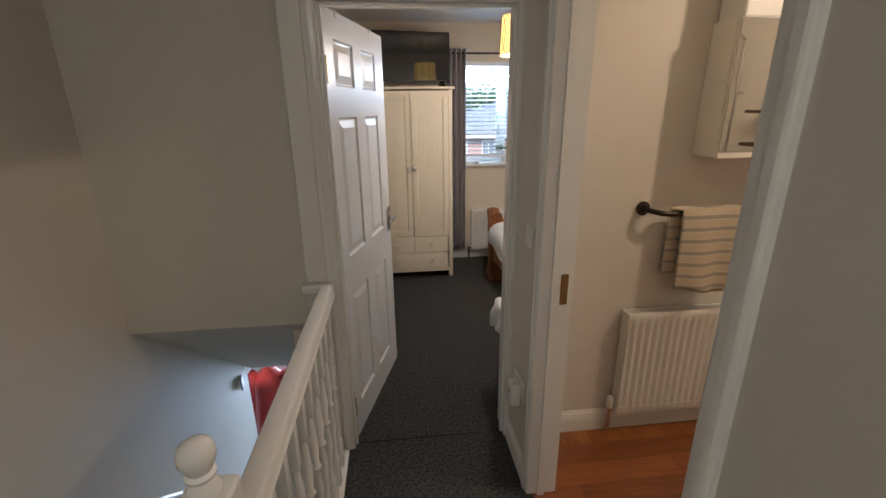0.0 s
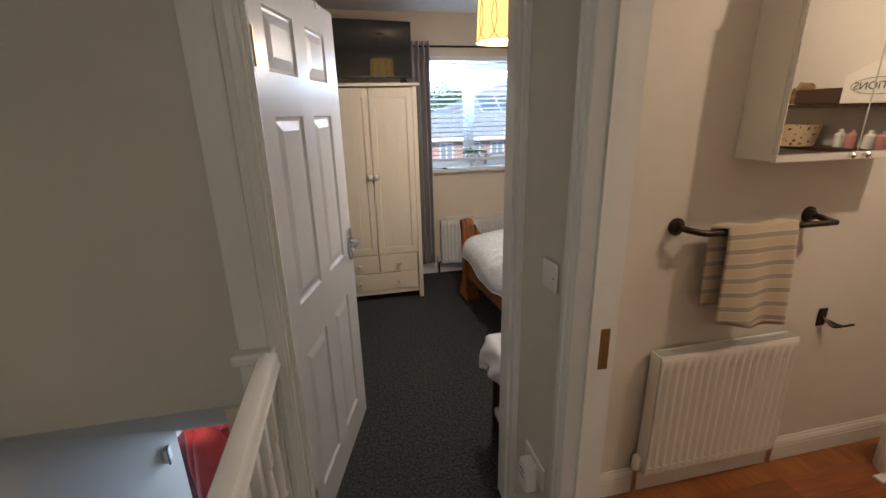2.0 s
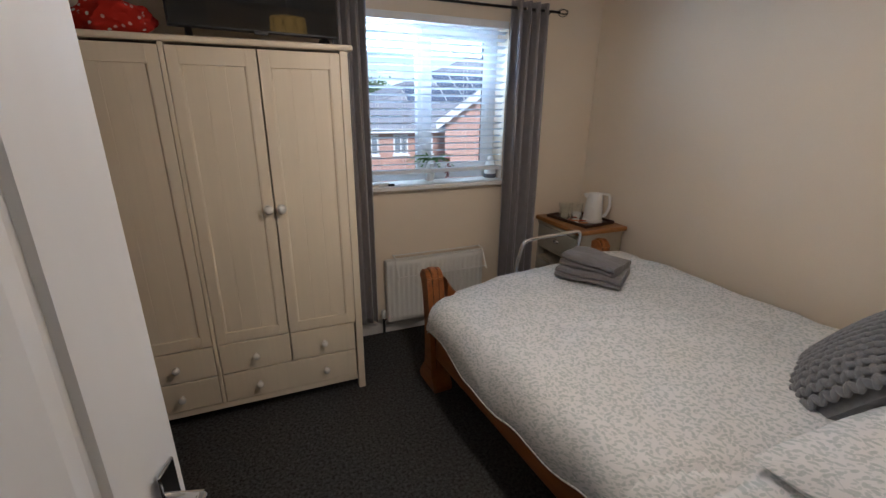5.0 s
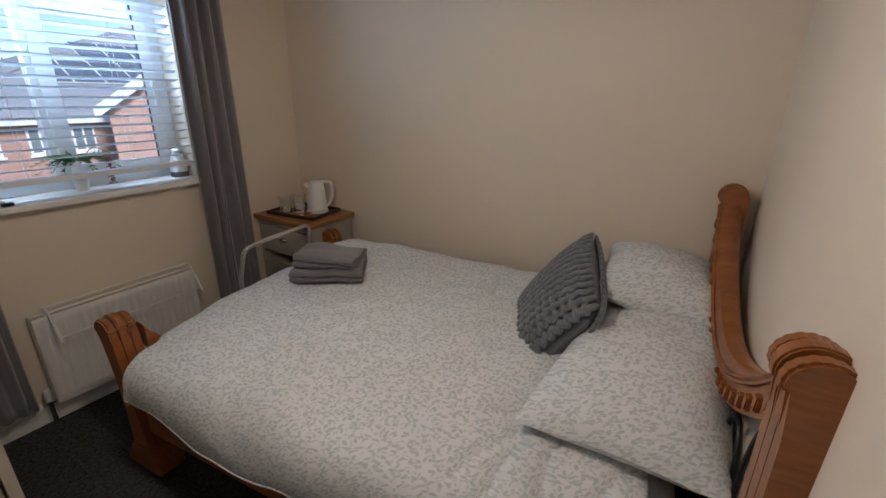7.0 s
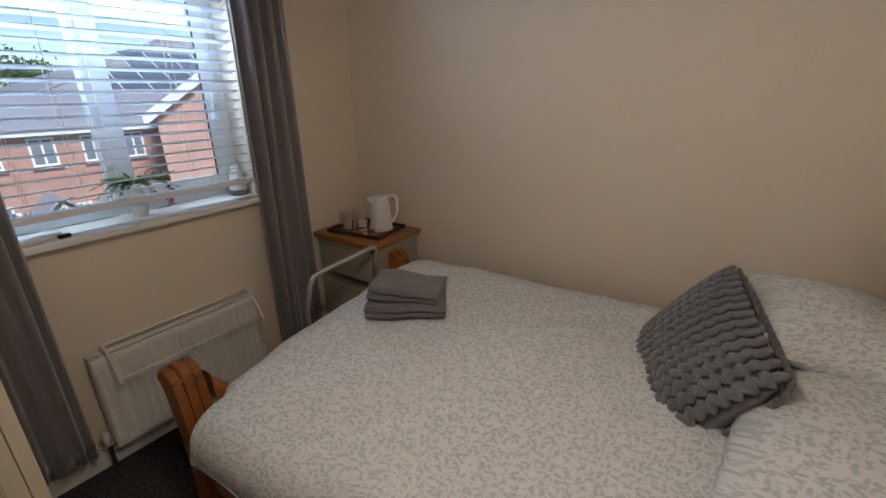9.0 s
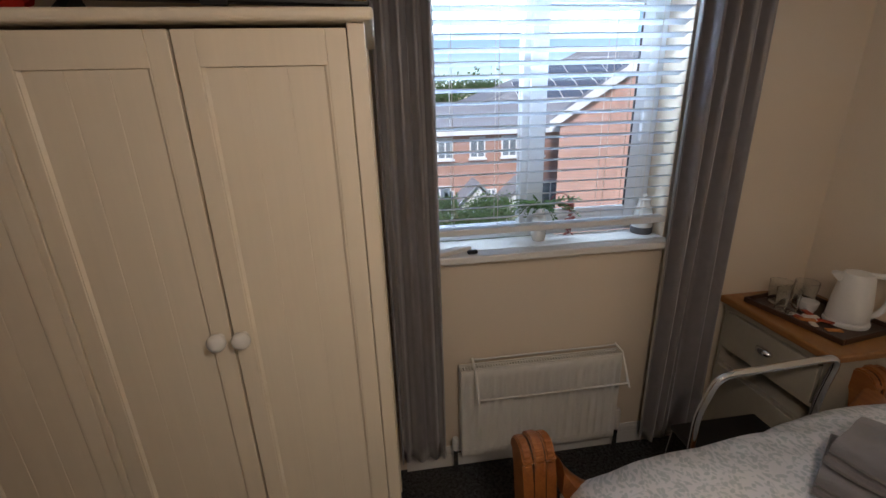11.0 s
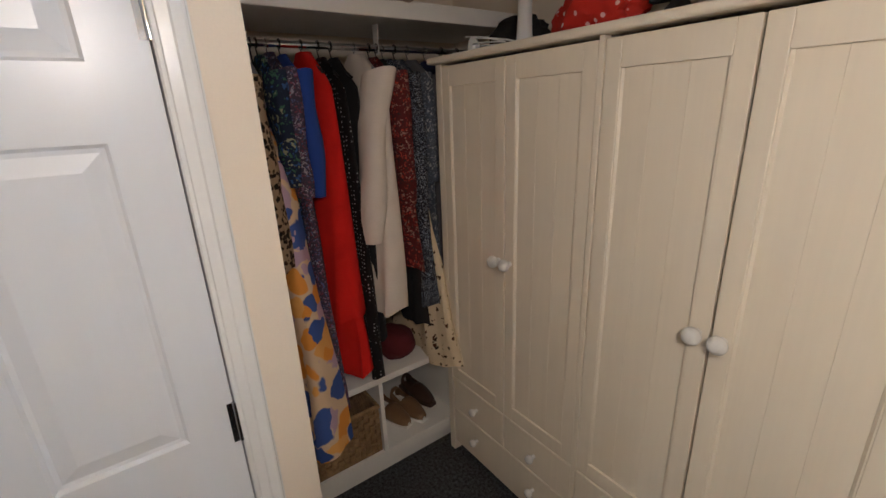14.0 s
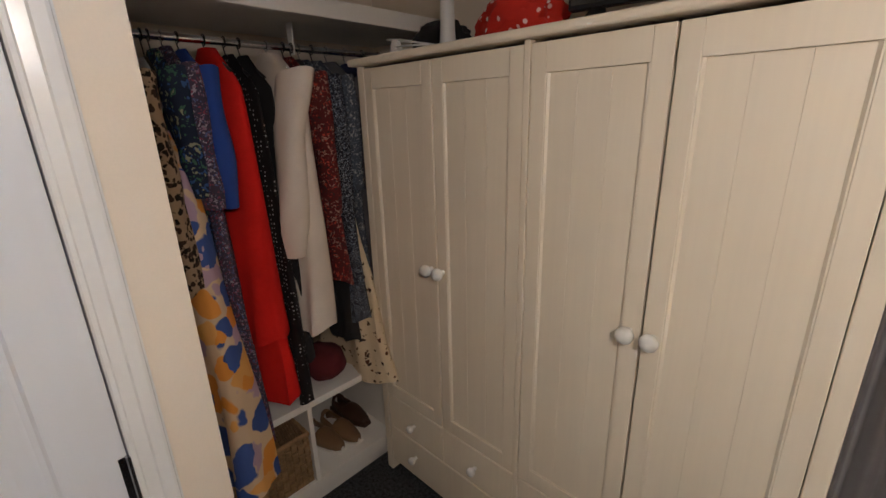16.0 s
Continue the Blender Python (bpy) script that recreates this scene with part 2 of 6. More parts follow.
def backlit(m, colour, share_):
    """Lets light through a thin sheet."""
    nt = m.node_tree
    out = nt.nodes["Material Output"]
    tr_ = nt.nodes.new("ShaderNodeBsdfTranslucent")
    tr_.inputs["Color"].default_value = (*colour, 1)
    mx = nt.nodes.new("ShaderNodeMixShader")
    mx.inputs[0].default_value = share_
    nt.links.new(nt.nodes["Principled BSDF"].outputs[0], mx.inputs[1])
    nt.links.new(tr_.outputs[0], mx.inputs[2])
    nt.links.new(mx.outputs[0], out.inputs["Surface"])


def crumpled(m, scale, distance):
    """Adds soft creases to a cloth."""
    nt = m.node_tree
    b = nt.nodes["Principled BSDF"]
    old = b.inputs["Normal"].links[0].from_node
    tc = nt.nodes.new("ShaderNodeTexCoord")
    nz = nt.nodes.new("ShaderNodeTexNoise")
    nz.noise_type = "RIDGED_MULTIFRACTAL"
    nz.inputs["Scale"].default_value = scale
    nz.inputs["Detail"].default_value = 3
    nz.inputs["Distortion"].default_value = 0.6
    nt.links.new(tc.outputs["Object"], nz.inputs["Vector"])
    bp = nt.nodes.new("ShaderNodeBump")
    bp.inputs["Strength"].default_value = 0.75
    bp.inputs["Distance"].default_value = distance
    nt.links.new(nz.outputs[0], bp.inputs["Height"])
    nt.links.new(bp.outputs[0], old.inputs["Normal"])


backlit(M_SLAT, (0.80, 0.88, 0.97), 0.2)
crumpled(M_DUVET, 3.2, 0.022)
M_BASKET = material("woven_seagrass", (0.36, 0.22, 0.10), 0.8, scale=20, vary=0.25, grain=90, bump=0.4, depth=0.003)
M_SHELF = material("white_melamine", (0.78, 0.75, 0.69), 0.4, bump=0, vary=0.02)
M_RED = material("scarlet_wool", (0.62, 0.012, 0.006), 0.9, scale=12, vary=0.1, grain=300, bump=0.3, depth=0.001, spec=0.2)
M_CREAM = material("cream_wool", (0.70, 0.61, 0.52), 0.9, scale=12, vary=0.05, grain=300, bump=0.3, depth=0.001, spec=0.2)
M_NAVY = material("navy_cloth", (0.012, 0.018, 0.06), 0.9, grain=300, bump=0.3, depth=0.001)
M_BLUE = material("bright_blue_cloth", (0.015, 0.05, 0.26), 0.9, grain=300, bump=0.3, depth=0.001)
M_BLACKC = material("black_cloth", (0.012, 0.011, 0.012), 0.9, grain=300, bump=0.3, depth=0.001)
M_MAROON = material("maroon_felt", (0.10, 0.008, 0.012), 0.95, grain=300, bump=0.3, depth=0.001)
M_GREYC = material("grey_cloth", (0.12, 0.12, 0.13), 0.9, grain=300, bump=0.3, depth=0.001)
M_LEOPARD = patterned("leopard_print", (0.33, 0.23, 0.14), [(0.015, 0.012, 0.010), (0.04, 0.025, 0.018)], 52, 0.48, warp=0.03)
M_ORANGE = patterned("orange_and_blue_print", (0.62, 0.46, 0.30), [(0.68, 0.28, 0.05), (0.04, 0.08, 0.26), (0.70, 0.36, 0.10), (0.42, 0.30, 0.38), (0.05, 0.09, 0.28)], 13, 0.62, warp=0.1)
M_GREENF = patterned("green_and_blue_floral_print", (0.015, 0.022, 0.045), [(0.05, 0.12, 0.08), (0.04, 0.09, 0.22), (0.26, 0.26, 0.16)], 34, 0.40)
M_PURPLE = patterned("purple_floral_print", (0.05, 0.04, 0.065), [(0.24, 0.14, 0.20), (0.10, 0.12, 0.25), (0.30, 0.26, 0.30), (0.20, 0.05, 0.08)], 48, 0.42)
M_DOTS = patterned("black_cloth_white_dots", (0.012, 0.011, 0.012), [(0.45, 0.43, 0.40), (0.3, 0.3, 0.28)], 60, 0.20, warp=0.0, randomness=0.3)
M_REDF = patterned("red_floral_print", (0.08, 0.012, 0.014), [(0.38, 0.05, 0.03), (0.30, 0.16, 0.12), (0.03, 0.02, 0.02)], 42, 0.40)
M_BLUEW = patterned("blue_and_white_print", (0.015, 0.018, 0.028), [(0.42, 0.44, 0.46), (0.26, 0.30, 0.36)], 62, 0.34, randomness=0.5)
M_SPOT = patterned("beige_spotted_print", (0.62, 0.50, 0.33), [(0.03, 0.015, 0.01), (0.08, 0.03, 0.015)], 34, 0.25, warp=0.04)
M_PALEF = patterned("pale_blue_floral_print", (0.05, 0.06, 0.08), [(0.10, 0.12, 0.15), (0.26, 0.26, 0.26)], 45, 0.4)
M_POLKA = patterned("red_cloth_white_dots", (0.48, 0.025, 0.014), [(0.75, 0.72, 0.66), (0.70, 0.45, 0.40)], 34, 0.24, warp=0.0)
M_LEAF = material("green_leaf", (0.10, 0.17, 0.07), 0.55, scale=20, vary=0.2, bump=0)
M_VASE = material("white_glazed_pottery", (0.76, 0.75, 0.72), 0.25, bump=0, vary=0.02)
M_SHADE = glowing("ochre_lampshade_cloth", (0.78, 0.46, 0.13), 0.0)
M_SHADE.node_tree.nodes["Principled BSDF"].inputs["Emission Strength"].default_value = 1.5
M_DIFF = glowing("lamp_diffuser", (1.0, 0.86, 0.62), 6.0)
M_LAMIN = material("red_brown_laminate", (0.30, 0.10, 0.03), 0.3, scale=6, vary=0.2, grain=30, bump=0.05, alt=(0.18, 0.055, 0.018), stretch=(0.5, 5, 5), per_object=0.25)
# brick, roof and solar colours are lightened to carry the haze outside
M_BRICK = material("hazed_orange_red_brick", (0.60, 0.37, 0.30), 0.9, scale=3, vary=0.12, grain=30, bump=0.2, per_object=0.2)
M_MORTAR = material("pale_mortar", (0.45, 0.41, 0.36), 0.95, bump=0)
M_ROOF = material("hazed_slate_grey_roof", (0.33, 0.35, 0.39), 0.7, scale=4, vary=0.1, grain=20, bump=0.2)
M_SOLAR = material("hazed_dark_blue_solar_panel", (0.12, 0.15, 0.21), 0.15, bump=0)
M_GRASS = material("grass", (0.07, 0.11, 0.035), 0.95, scale=1.5, vary=0.25, grain=12, bump=0.3)
M_BARK = material("bark", (0.10, 0.07, 0.05), 0.9, scale=6, vary=0.2, grain=30, bump=0.4)
# reflected sky is put into the pane colour as a pale blue-grey
M_WINDARK = material("far_pane_sky_tinted", (0.20, 0.24, 0.28), 0.1, bump=0)
M_BRASS = material("worn_brass", (0.45, 0.33, 0.15), 0.35, metal=1, bump=0)
backlit(M_LEAF, (0.16, 0.30, 0.07), 0.45)

# ---------------- mesh helpers ----------------


def part(name, bm, mat, parent=None, label="", smooth=False):
    bmesh.ops.recalc_face_normals(bm, faces=bm.faces)
    me = bpy.data.meshes.new(name)
    bm.to_mesh(me)
    bm.free()
    for m in (mat if isinstance(mat, (list, tuple)) else [mat]):
        me.materials.append(m)
    if smooth:
        for p in me.polygons:
            p.use_smooth = True
        me.set_sharp_from_angle(angle=radians(42))
    ob = new(name, me)
    if parent is not None:
        ob.parent = parent
    if label:
        ob["label"] = label
    return ob


def share(ob, name, parent, m):
    """One more piece on the mesh of ob."""
    o = new(name, ob.data)
    o.parent = parent
    o.matrix_basis = m
    return o


def empty(name, m, label="", category="", group="", kind=""):
    ob = new(name)
    ob.empty_display_size = 0.05
    ob.matrix_world = m
    return tagged(ob, label, category, group, kind)


def box(x0, x1, y0, y1, z0, z1, bevel=0.0, segs=2, bm=None):
    """A box from its bounds, alone or added to bm."""
    b = bmesh.new()
    bmesh.ops.create_cube(b, size=1)
    for v in b.verts:
        v.co = Vector(((x0 + x1) / 2 + v.co.x * (x1 - x0), (y0 + y1) / 2 + v.co.y * (y1 - y0), (z0 + z1) / 2 + v.co.z * (z1 - z0)))
    if bevel:
        bmesh.ops.bevel(b, geom=b.edges[:], offset=bevel, segments=segs, affect="EDGES", profile=0.5)
    if bm is None:
        return b
    return join(bm, b)


def join(bm, other, m=None):
    me = bpy.data.meshes.new("tmp")
    if m is not None:
        other.transform(m)
    other.to_mesh(me)
    other.free()
    bm.from_mesh(me)
    bpy.data.meshes.remove(me)
    return bm


def lathe(profile, segs=24, axis="Z"):
    """A turned solid from (radius, height) pairs."""
    b = bmesh.new()
    rings = []
    for r, z in profile:
        rings.append([b.verts.new((max(r, 1e-4) * math.cos(a), max(r, 1e-4) * math.sin(a), z)) for a in [2 * math.pi * i / segs for i in range(segs)]])
    for a, c in zip(rings, rings[1:]):
        for i in range(segs):
            b.faces.new((a[i], a[(i + 1) % segs], c[(i + 1) % segs], c[i]))
    b.faces.new(rings[0][::-1])
    b.faces.new(rings[-1])
    if axis == "X":
        b.transform(Matrix.Rotation(radians(90), 4, "Y"))
    elif axis == "Y":
        b.transform(Matrix.Rotation(radians(90), 4, "X"))
    return b


def tube(points, radius, segs=10, bm=None):
    """A round bar along points."""
    b = bmesh.new()
    pts = [Vector(p) for p in points]
    rings = []
    up = None
    for i, p in enumerate(pts):
        d = (pts[min(i + 1, len(pts) - 1)] - pts[max(i - 1, 0)]).normalized()
        if up is None:
            up = d.orthogonal().normalized()
        up = (up - d * up.dot(d)).normalized()
        side = d.cross(up)
        rings.append([b.verts.new(p + radius * (math.cos(a) * up + math.sin(a) * side)) for a in [2 * math.pi * k / segs for k in range(segs)]])
    for a, c in zip(rings, rings[1:]):
        for k in range(segs):
            b.faces.new((a[k], a[(k + 1) % segs], c[(k + 1) % segs], c[k]))
    b.faces.new(rings[0][::-1])
    b.faces.new(rings[-1])
    return b if bm is None else join(bm, b)


def bend(points, radius=0.03, n=6):
    """Rounds the corners of a line of points."""
    pts = [Vector(p) for p in points]
    out = [pts[0]]
    for a, p, c in zip(pts, pts[1:], pts[2:]):
        u, w = (a - p).normalized() * radius, (c - p).normalized() * radius
        for i in range(n + 1):
            t = i / n
            out.append((p + u) * (1 - t) ** 2 + p * 2 * t * (1 - t) + (p + w) * t * t)
    return out + [pts[-1]]


def prism(outline, x0, x1, axis="X", bevel=0.0):
    """A flat outline drawn out from x0 to x1 along an axis. Outline: (a, b) pairs; along X these are (y, z), along Y (x, z), along Z (x, y)."""
    b = bmesh.new()
    put = {"X": lambda t, p: (t, p[0], p[1]), "Y": lambda t, p: (p[0], t, p[1]), "Z": lambda t, p: (p[0], p[1], t)}[axis]
    lo = [b.verts.new(put(x0, p)) for p in outline]
    hi = [b.verts.new(put(x1, p)) for p in outline]
    n = len(outline)
    b.faces.new(lo[::-1])
    b.faces.new(hi)
    for i in range(n):
        b.faces.new((lo[i], lo[(i + 1) % n], hi[(i + 1) % n], hi[i]))
    if bevel:
        bmesh.ops.bevel(b, geom=b.edges[:], offset=bevel, segments=2, affect="EDGES")
    return b


def wall(name, x0, x1, y0, y1, z0, z1, mat):
    return tagged(part(name, box(x0, x1, y0, y1, z0, z1), mat), "painted plaster wall", "wall", kind="structure")


# ---------------- structure ----------------
XL, XR, YH, YW, TOP = -0.21, 2.62, 1.96, 4.66, 2.41
ALC = -1.35
YD = 1.84
tagged(part("floor", box(-0.33, 2.75, YD + 0.03, 4.8, -0.12, 0.0), M_CARPET), "charcoal flecked cut-pile bedroom carpet", "carpet", kind="structure")
tagged(part("floor_alcove", box(-1.45, -0.3305, 3.18, 4.8, -0.12, 0.0), M_CARPET), "charcoal flecked carpet in the clothes alcove", "carpet", kind="structure")
tagged(part("floor_landing", box(-0.13, 0.72, 0.5, YD + 0.026, -0.12, 0.0), M_CARPET), "charcoal flecked landing carpet", "carpet", kind="structure")
tagged(part("floor_landing_rear", box(-1.1, 0.72, -1.6, 0.496, -0.12, 0.0), M_CARPET), "charcoal flecked landing carpet", "carpet", kind="structure")
tagged(part("ceiling", box(-1.45, 3.1, -1.7, 4.8, TOP, TOP + 0.1), M_CEIL), "white painted ceiling", "ceiling", kind="structure")

# wall with the bedroom door, landing and bathroom side
DX0, DX1, DH = -0.07, 0.68, 1.975
wall("wall_door_left", -1.0, DX0 - 0.03, YD, YH, 0.70, TOP, M_LAND)
wall("wall_door_left_low", -0.21, DX0 - 0.03, YD, YH, -0.3, 0.70, M_LAND)
wall("wall_door_over", DX0 - 0.03, DX1 + 0.03, YD, YH, DH + 0.03, TOP, M_LAND)
wall("wall_head", DX1 + 0.03, XR + 0.4, YD + 0.05, YH, -0.1, TOP, M_WALL)
wall("wall_bathroom_far", 0.82, 3.02, YD, YD + 0.05, -0.1, TOP, M_BATH)
wall("wall_landing_far", DX1 + 0.03, 0.82, YD, YD + 0.05, -0.1, TOP, M_LAND)
# bedroom
wall("wall_right", XR, XR + 0.12, YH, YW + 0.22, -0.1, TOP, M_WALL)
WX0, WX1, WZ0, WZ1 = 0.86, 1.88, 1.055, 2.06
wall("wall_window_left", ALC - 0.1, WX0, YW, YW + 0.22, -0.1, TOP, M_WALL)
wall("wall_window_right", WX1, XR, YW, YW + 0.22, -0.1, TOP, M_WALL)
wall("wall_window_below", WX0, WX1, YW, YW + 0.22, -0.1, WZ0 - 0.03, M_WALL)
wall("wall_window_above", WX0, WX1, YW, YW + 0.22, WZ1, TOP, M_WALL)
CY0, CY1 = 2.385, 3.150
wall("wall_left", XL - 0.12, XL, YH, CY0 - 0.03, -0.1, TOP, M_WALL)
wall("wall_left_over", XL - 0.12, XL, CY0 - 0.03, CY1 + 0.03, DH + 0.03, TOP, M_WALL)
wall("wall_left_far", XL - 0.12, XL, CY1 + 0.03, 3.30, -0.1, TOP, M_WALL)
wall("wall_alcove_end", ALC, XL - 0.12, 3.20, 3.30, -0.1, TOP, M_WALL)
wall("wall_alcove_back", ALC - 0.1, ALC, 3.20, YW, -0.1, TOP, M_WALL)
# landing
BY0, BY1 = 0.64, 1.47
wall("wall_landing_right", 0.70, 0.82, -1.6, BY0 - 0.03, -0.1, TOP, M_LAND)
wall("wall_landing_right_far", 0.70, 0.82, BY1 + 0.03, YD, -0.1, TOP, M_LAND)
wall("wall_landing_right_over", 0.70, 0.82, BY0 - 0.03, BY1 + 0.03, DH + 0.03, TOP, M_LAND)
wall("wall_landing_rear", -1.1, 0.82, -1.7, -1.6, -0.1, TOP, M_LAND)
wall("wall_stair_left", -1.1, -0.97, -1.6, 2.95, -2.6, TOP, M_LAND)
wall("wall_stair_right", -0.21, -0.13, 0.5, 3.4, -2.6, -0.12, M_LAND)
wall("wall_stair_rear", -0.97, -0.13, 0.38, 0.496, -2.6, -0.12, M_LAND)
# bathroom
wall("wall_bathroom_right", 3.02, 3.12, -0.3, YD, -0.1, TOP, M_BATH)
wall("wall_bathroom_near", 0.82, 3.12, -0.4, -0.3, -0.1, TOP, M_BATH)
tagged(part("floor_bathroom", box(0.72, 3.1, -0.4, YD, -0.12, -0.012), M_PINE), "reddish brown laminate floor", "floor", kind="structure")
# sloping underside of the cupboard above the stairs
tagged(part("stair_soffit", prism([(YD, 0.70), (YH + 0.02, 0.70), (3.17, -0.26), (3.05, -0.26)], -0.97, -0.21), M_LAND), "sloping painted plaster soffit above the stairs", "soffit", kind="structure")
tagged(part("floor_hall", box(-2.4, 0.2, 0.4, 5.6, -2.6, -2.5), M_CARPET), "dark carpeted ground floor hall", "floor", kind="structure")
wall("wall_hall_far", -2.4, 0.2, 5.5, 5.6, -2.6, -0.2, M_CEIL)
wall("wall_hall_right", -0.13, 0.0, 3.4, 5.5, -2.6, -0.2, M_CEIL)
wall("wall_hall_left", -2.4, -2.3, 2.95, 5.5, -2.6, -0.2, M_CEIL)
wall("wall_hall_near", -2.3, -1.1, 2.85, 2.95, -2.6, -0.2, M_CEIL)
tagged(part("ceiling_hall", box(-2.4, 0.2, 3.10, 5.6, -0.26, -0.2), M_CEIL), "white painted hall ceiling", "ceiling", kind="structure")

# ---------------- doors, frames and trim ----------------


def six_panel(name, w, h, mat, label):
    """A moulded six-panel door leaf: hinge edge at x = 0, thickness along y from 0 to 0.038."""
    T = 0.038
    xs = [0, 0.092, 0.312, 0.422, 0.628, w]
    zs = [0.0, 0.165, 0.755, 0.945, 1.56, 1.685, 1.862, h]
    bm = bmesh.new()
    for side in (0, 1):
        s = 1 if side else -1
        yb = T if side else 0.0
        grid = [[bm.verts.new((x, yb, z)) for x in xs] for z in zs]
        for j in range(len(zs) - 1):
            for i in range(len(xs) - 1):
                q = [grid[j][i], grid[j][i + 1], grid[j + 1][i + 1], grid[j + 1][i]]
                if i in (1, 3) and j in (1, 3, 5):
                    prev = q
                    for inset, dep in ((0.006, -0.008), (0.014, -0.0095), (0.044, -0.0015)):
                        ring = [bm.verts.new((x, yb + s * dep, z)) for x, z in ((xs[i] + inset, zs[j] + inset), (xs[i + 1] - inset, zs[j] + inset), (xs[i + 1] - inset, zs[j + 1] - inset), (xs[i] + inset, zs[j + 1] - inset))]
                        for k in range(4):
                            bm.faces.new((prev[k], prev[(k + 1) % 4], ring[(k + 1) % 4], ring[k]))
                        prev = ring
                    bm.faces.new(prev)
                else:
                    bm.faces.new(q)
    box(-0.0005, 0.0, 0.0, T, 0, h, bm=bm)
    box(w, w + 0.0005, 0.0, T, 0, h, bm=bm)
    box(0, w, 0, T, h, h + 0.0005, bm=bm)
    box(0, w, 0, T, -0.0005, 0, bm=bm)
    return tagged(part(name, bm, mat), label, "door", kind="structure")


def hinge(parent, x, y, z, mat=None):
    bm = lathe([(0.006, -0.05), (0.006, 0.05)], 10)
    box(-0.016, 0.016, -0.001, 0.001, -0.05, 0.05, bm=bm)
    h = part("hinge", bm, mat or M_BRASS, parent, "worn metal butt hinge", True)
    h.location = (x, y, z)


ang = math.degrees(math.atan2(2.633 - 1.885, 0.146 + 0.062))
door = six_panel("door_1", 0.765, 1.965, M_DOOR, "white six-panel door standing open into the bedroom")
door.matrix_world = pose(-0.062, 1.895, 0.01, 0, 0, ang)
for z in (0.19, 1.74):
    hinge(door, -0.004, -0.004, z)
for side in (0, 1):
    y = -0.006 if side == 0 else 0.044
    s = -1 if side == 0 else 1
    plate = part("handle_plate", box(0.695, 0.737, min(y, y + s * 0.006), max(y, y + s * 0.006), 0.90, 1.05, 0.003), M_CHROME, door, "chrome lever handle plate")
    lv = lathe([(0.009, 0), (0.008, 0.045)], 14, "Y")
    if side:
        lv.transform(Matrix.Rotation(math.pi, 4, "Z"))
    lv.transform(Matrix.Translation((0.716, y + s * 0.003, 0.99)))
    tube(bend([(0.716, y + s * 0.045, 0.99), (0.66, y + s * 0.05, 0.992), (0.60, y + s * 0.045, 0.985)], 0.02), 0.008, 10, lv)
    part("lever", lv, M_CHROME, plate, "chrome lever", True)
for x in (0.13, 0.56):
    part("over_door_hook", box(x, x + 0.018, -0.004, 0.042, 1.945, 1.9685, 0.001), M_PLASTIC, door, "white over-door hook")

door2 = six_panel("door_2", 0.755, 1.965, M_DOOR, "white six-panel cupboard door, closed")
door2.matrix_world = pose(XL - 0.040, CY1 - 0.004, 0.025, 0, 0, -90)
for z in (0.20, 0.955, 1.77):
    hinge(door2, -0.003, 0.042, z, M_CHROME)


def architrave(name, pts, depth_dir, width=0.068, thick=0.018, label="white gloss moulded architrave"):
    """Moulded door trim: pts run up one side, across and down; depth_dir is the way that it stands proud."""
    bm = bmesh.new()
    for (a, b, c, d) in pts:
        join(bm, trim_bar(Vector(a), Vector(b), Vector(c), Vector(depth_dir), width, thick))
    return tagged(part(name, bm, M_GLOSS), label, "architrave", kind="structure")


def trim_bar(a, b, outward, depth, width, thick):
    """A moulded bar from a to b, its inner edge on the line a-b, its width along outward."""
    prof = [(0, 0), (0, 0.35), (0.06, 0.55), (0.16, 0.55), (0.20, 0.72), (0.50, 0.80), (0.56, 1.0), (0.84, 1.0), (0.92, 0.85), (0.95, 0.6), (1.0, 0.5), (1.0, 0)]
    bm = bmesh.new()
    lo = [bm.verts.new(a + outward * (u * width) + depth * (v * thick)) for u, v in prof]
    hi = [bm.verts.new(b + outward * (u * width) + depth * (v * thick)) for u, v in prof]
    n = len(prof)
    for i in range(n):
        bm.faces.new((lo[i], lo[(i + 1) % n], hi[(i + 1) % n], hi[i]))
    bm.faces.new(lo[::-1])
    bm.faces.new(hi)
    return bm


def door_trim(name, axis, face, a, b, h, way):
    """Trim round an opening in a wall face: axis 'x' for an opening along x (face is y), 'y' for one along y (face is x)."""
    w = 0.062
    if axis == "x":
        P = lambda s, z: (s, face, z)
        D, S = (0, way, 0), (1, 0, 0)
    else:
        P = lambda s, z: (face, s, z)
        D, S = (way, 0, 0), (0, 1, 0)
    neg = tuple(-k for k in S)
    architrave(name, [(P(a, 0), P(a, h + w), neg, 0), (P(b, 0), P(b, h + w), S, 0), (P(a, h), P(b, h), (0, 0, 1), 0)], D, w)


door_trim("trim_bedroom_door_landing", "x", YD, DX0, DX1 - 0.001, DH, -1)
door_trim("trim_bedroom_door_inside", "x", YH, DX0, DX1, DH, 1)
door_trim("trim_cupboard_door", "y", XL, CY0, CY1, DH + 0.01, 1)
door_trim("trim_bathroom_door", "y", 0.70, BY0, BY1, DH, -1)


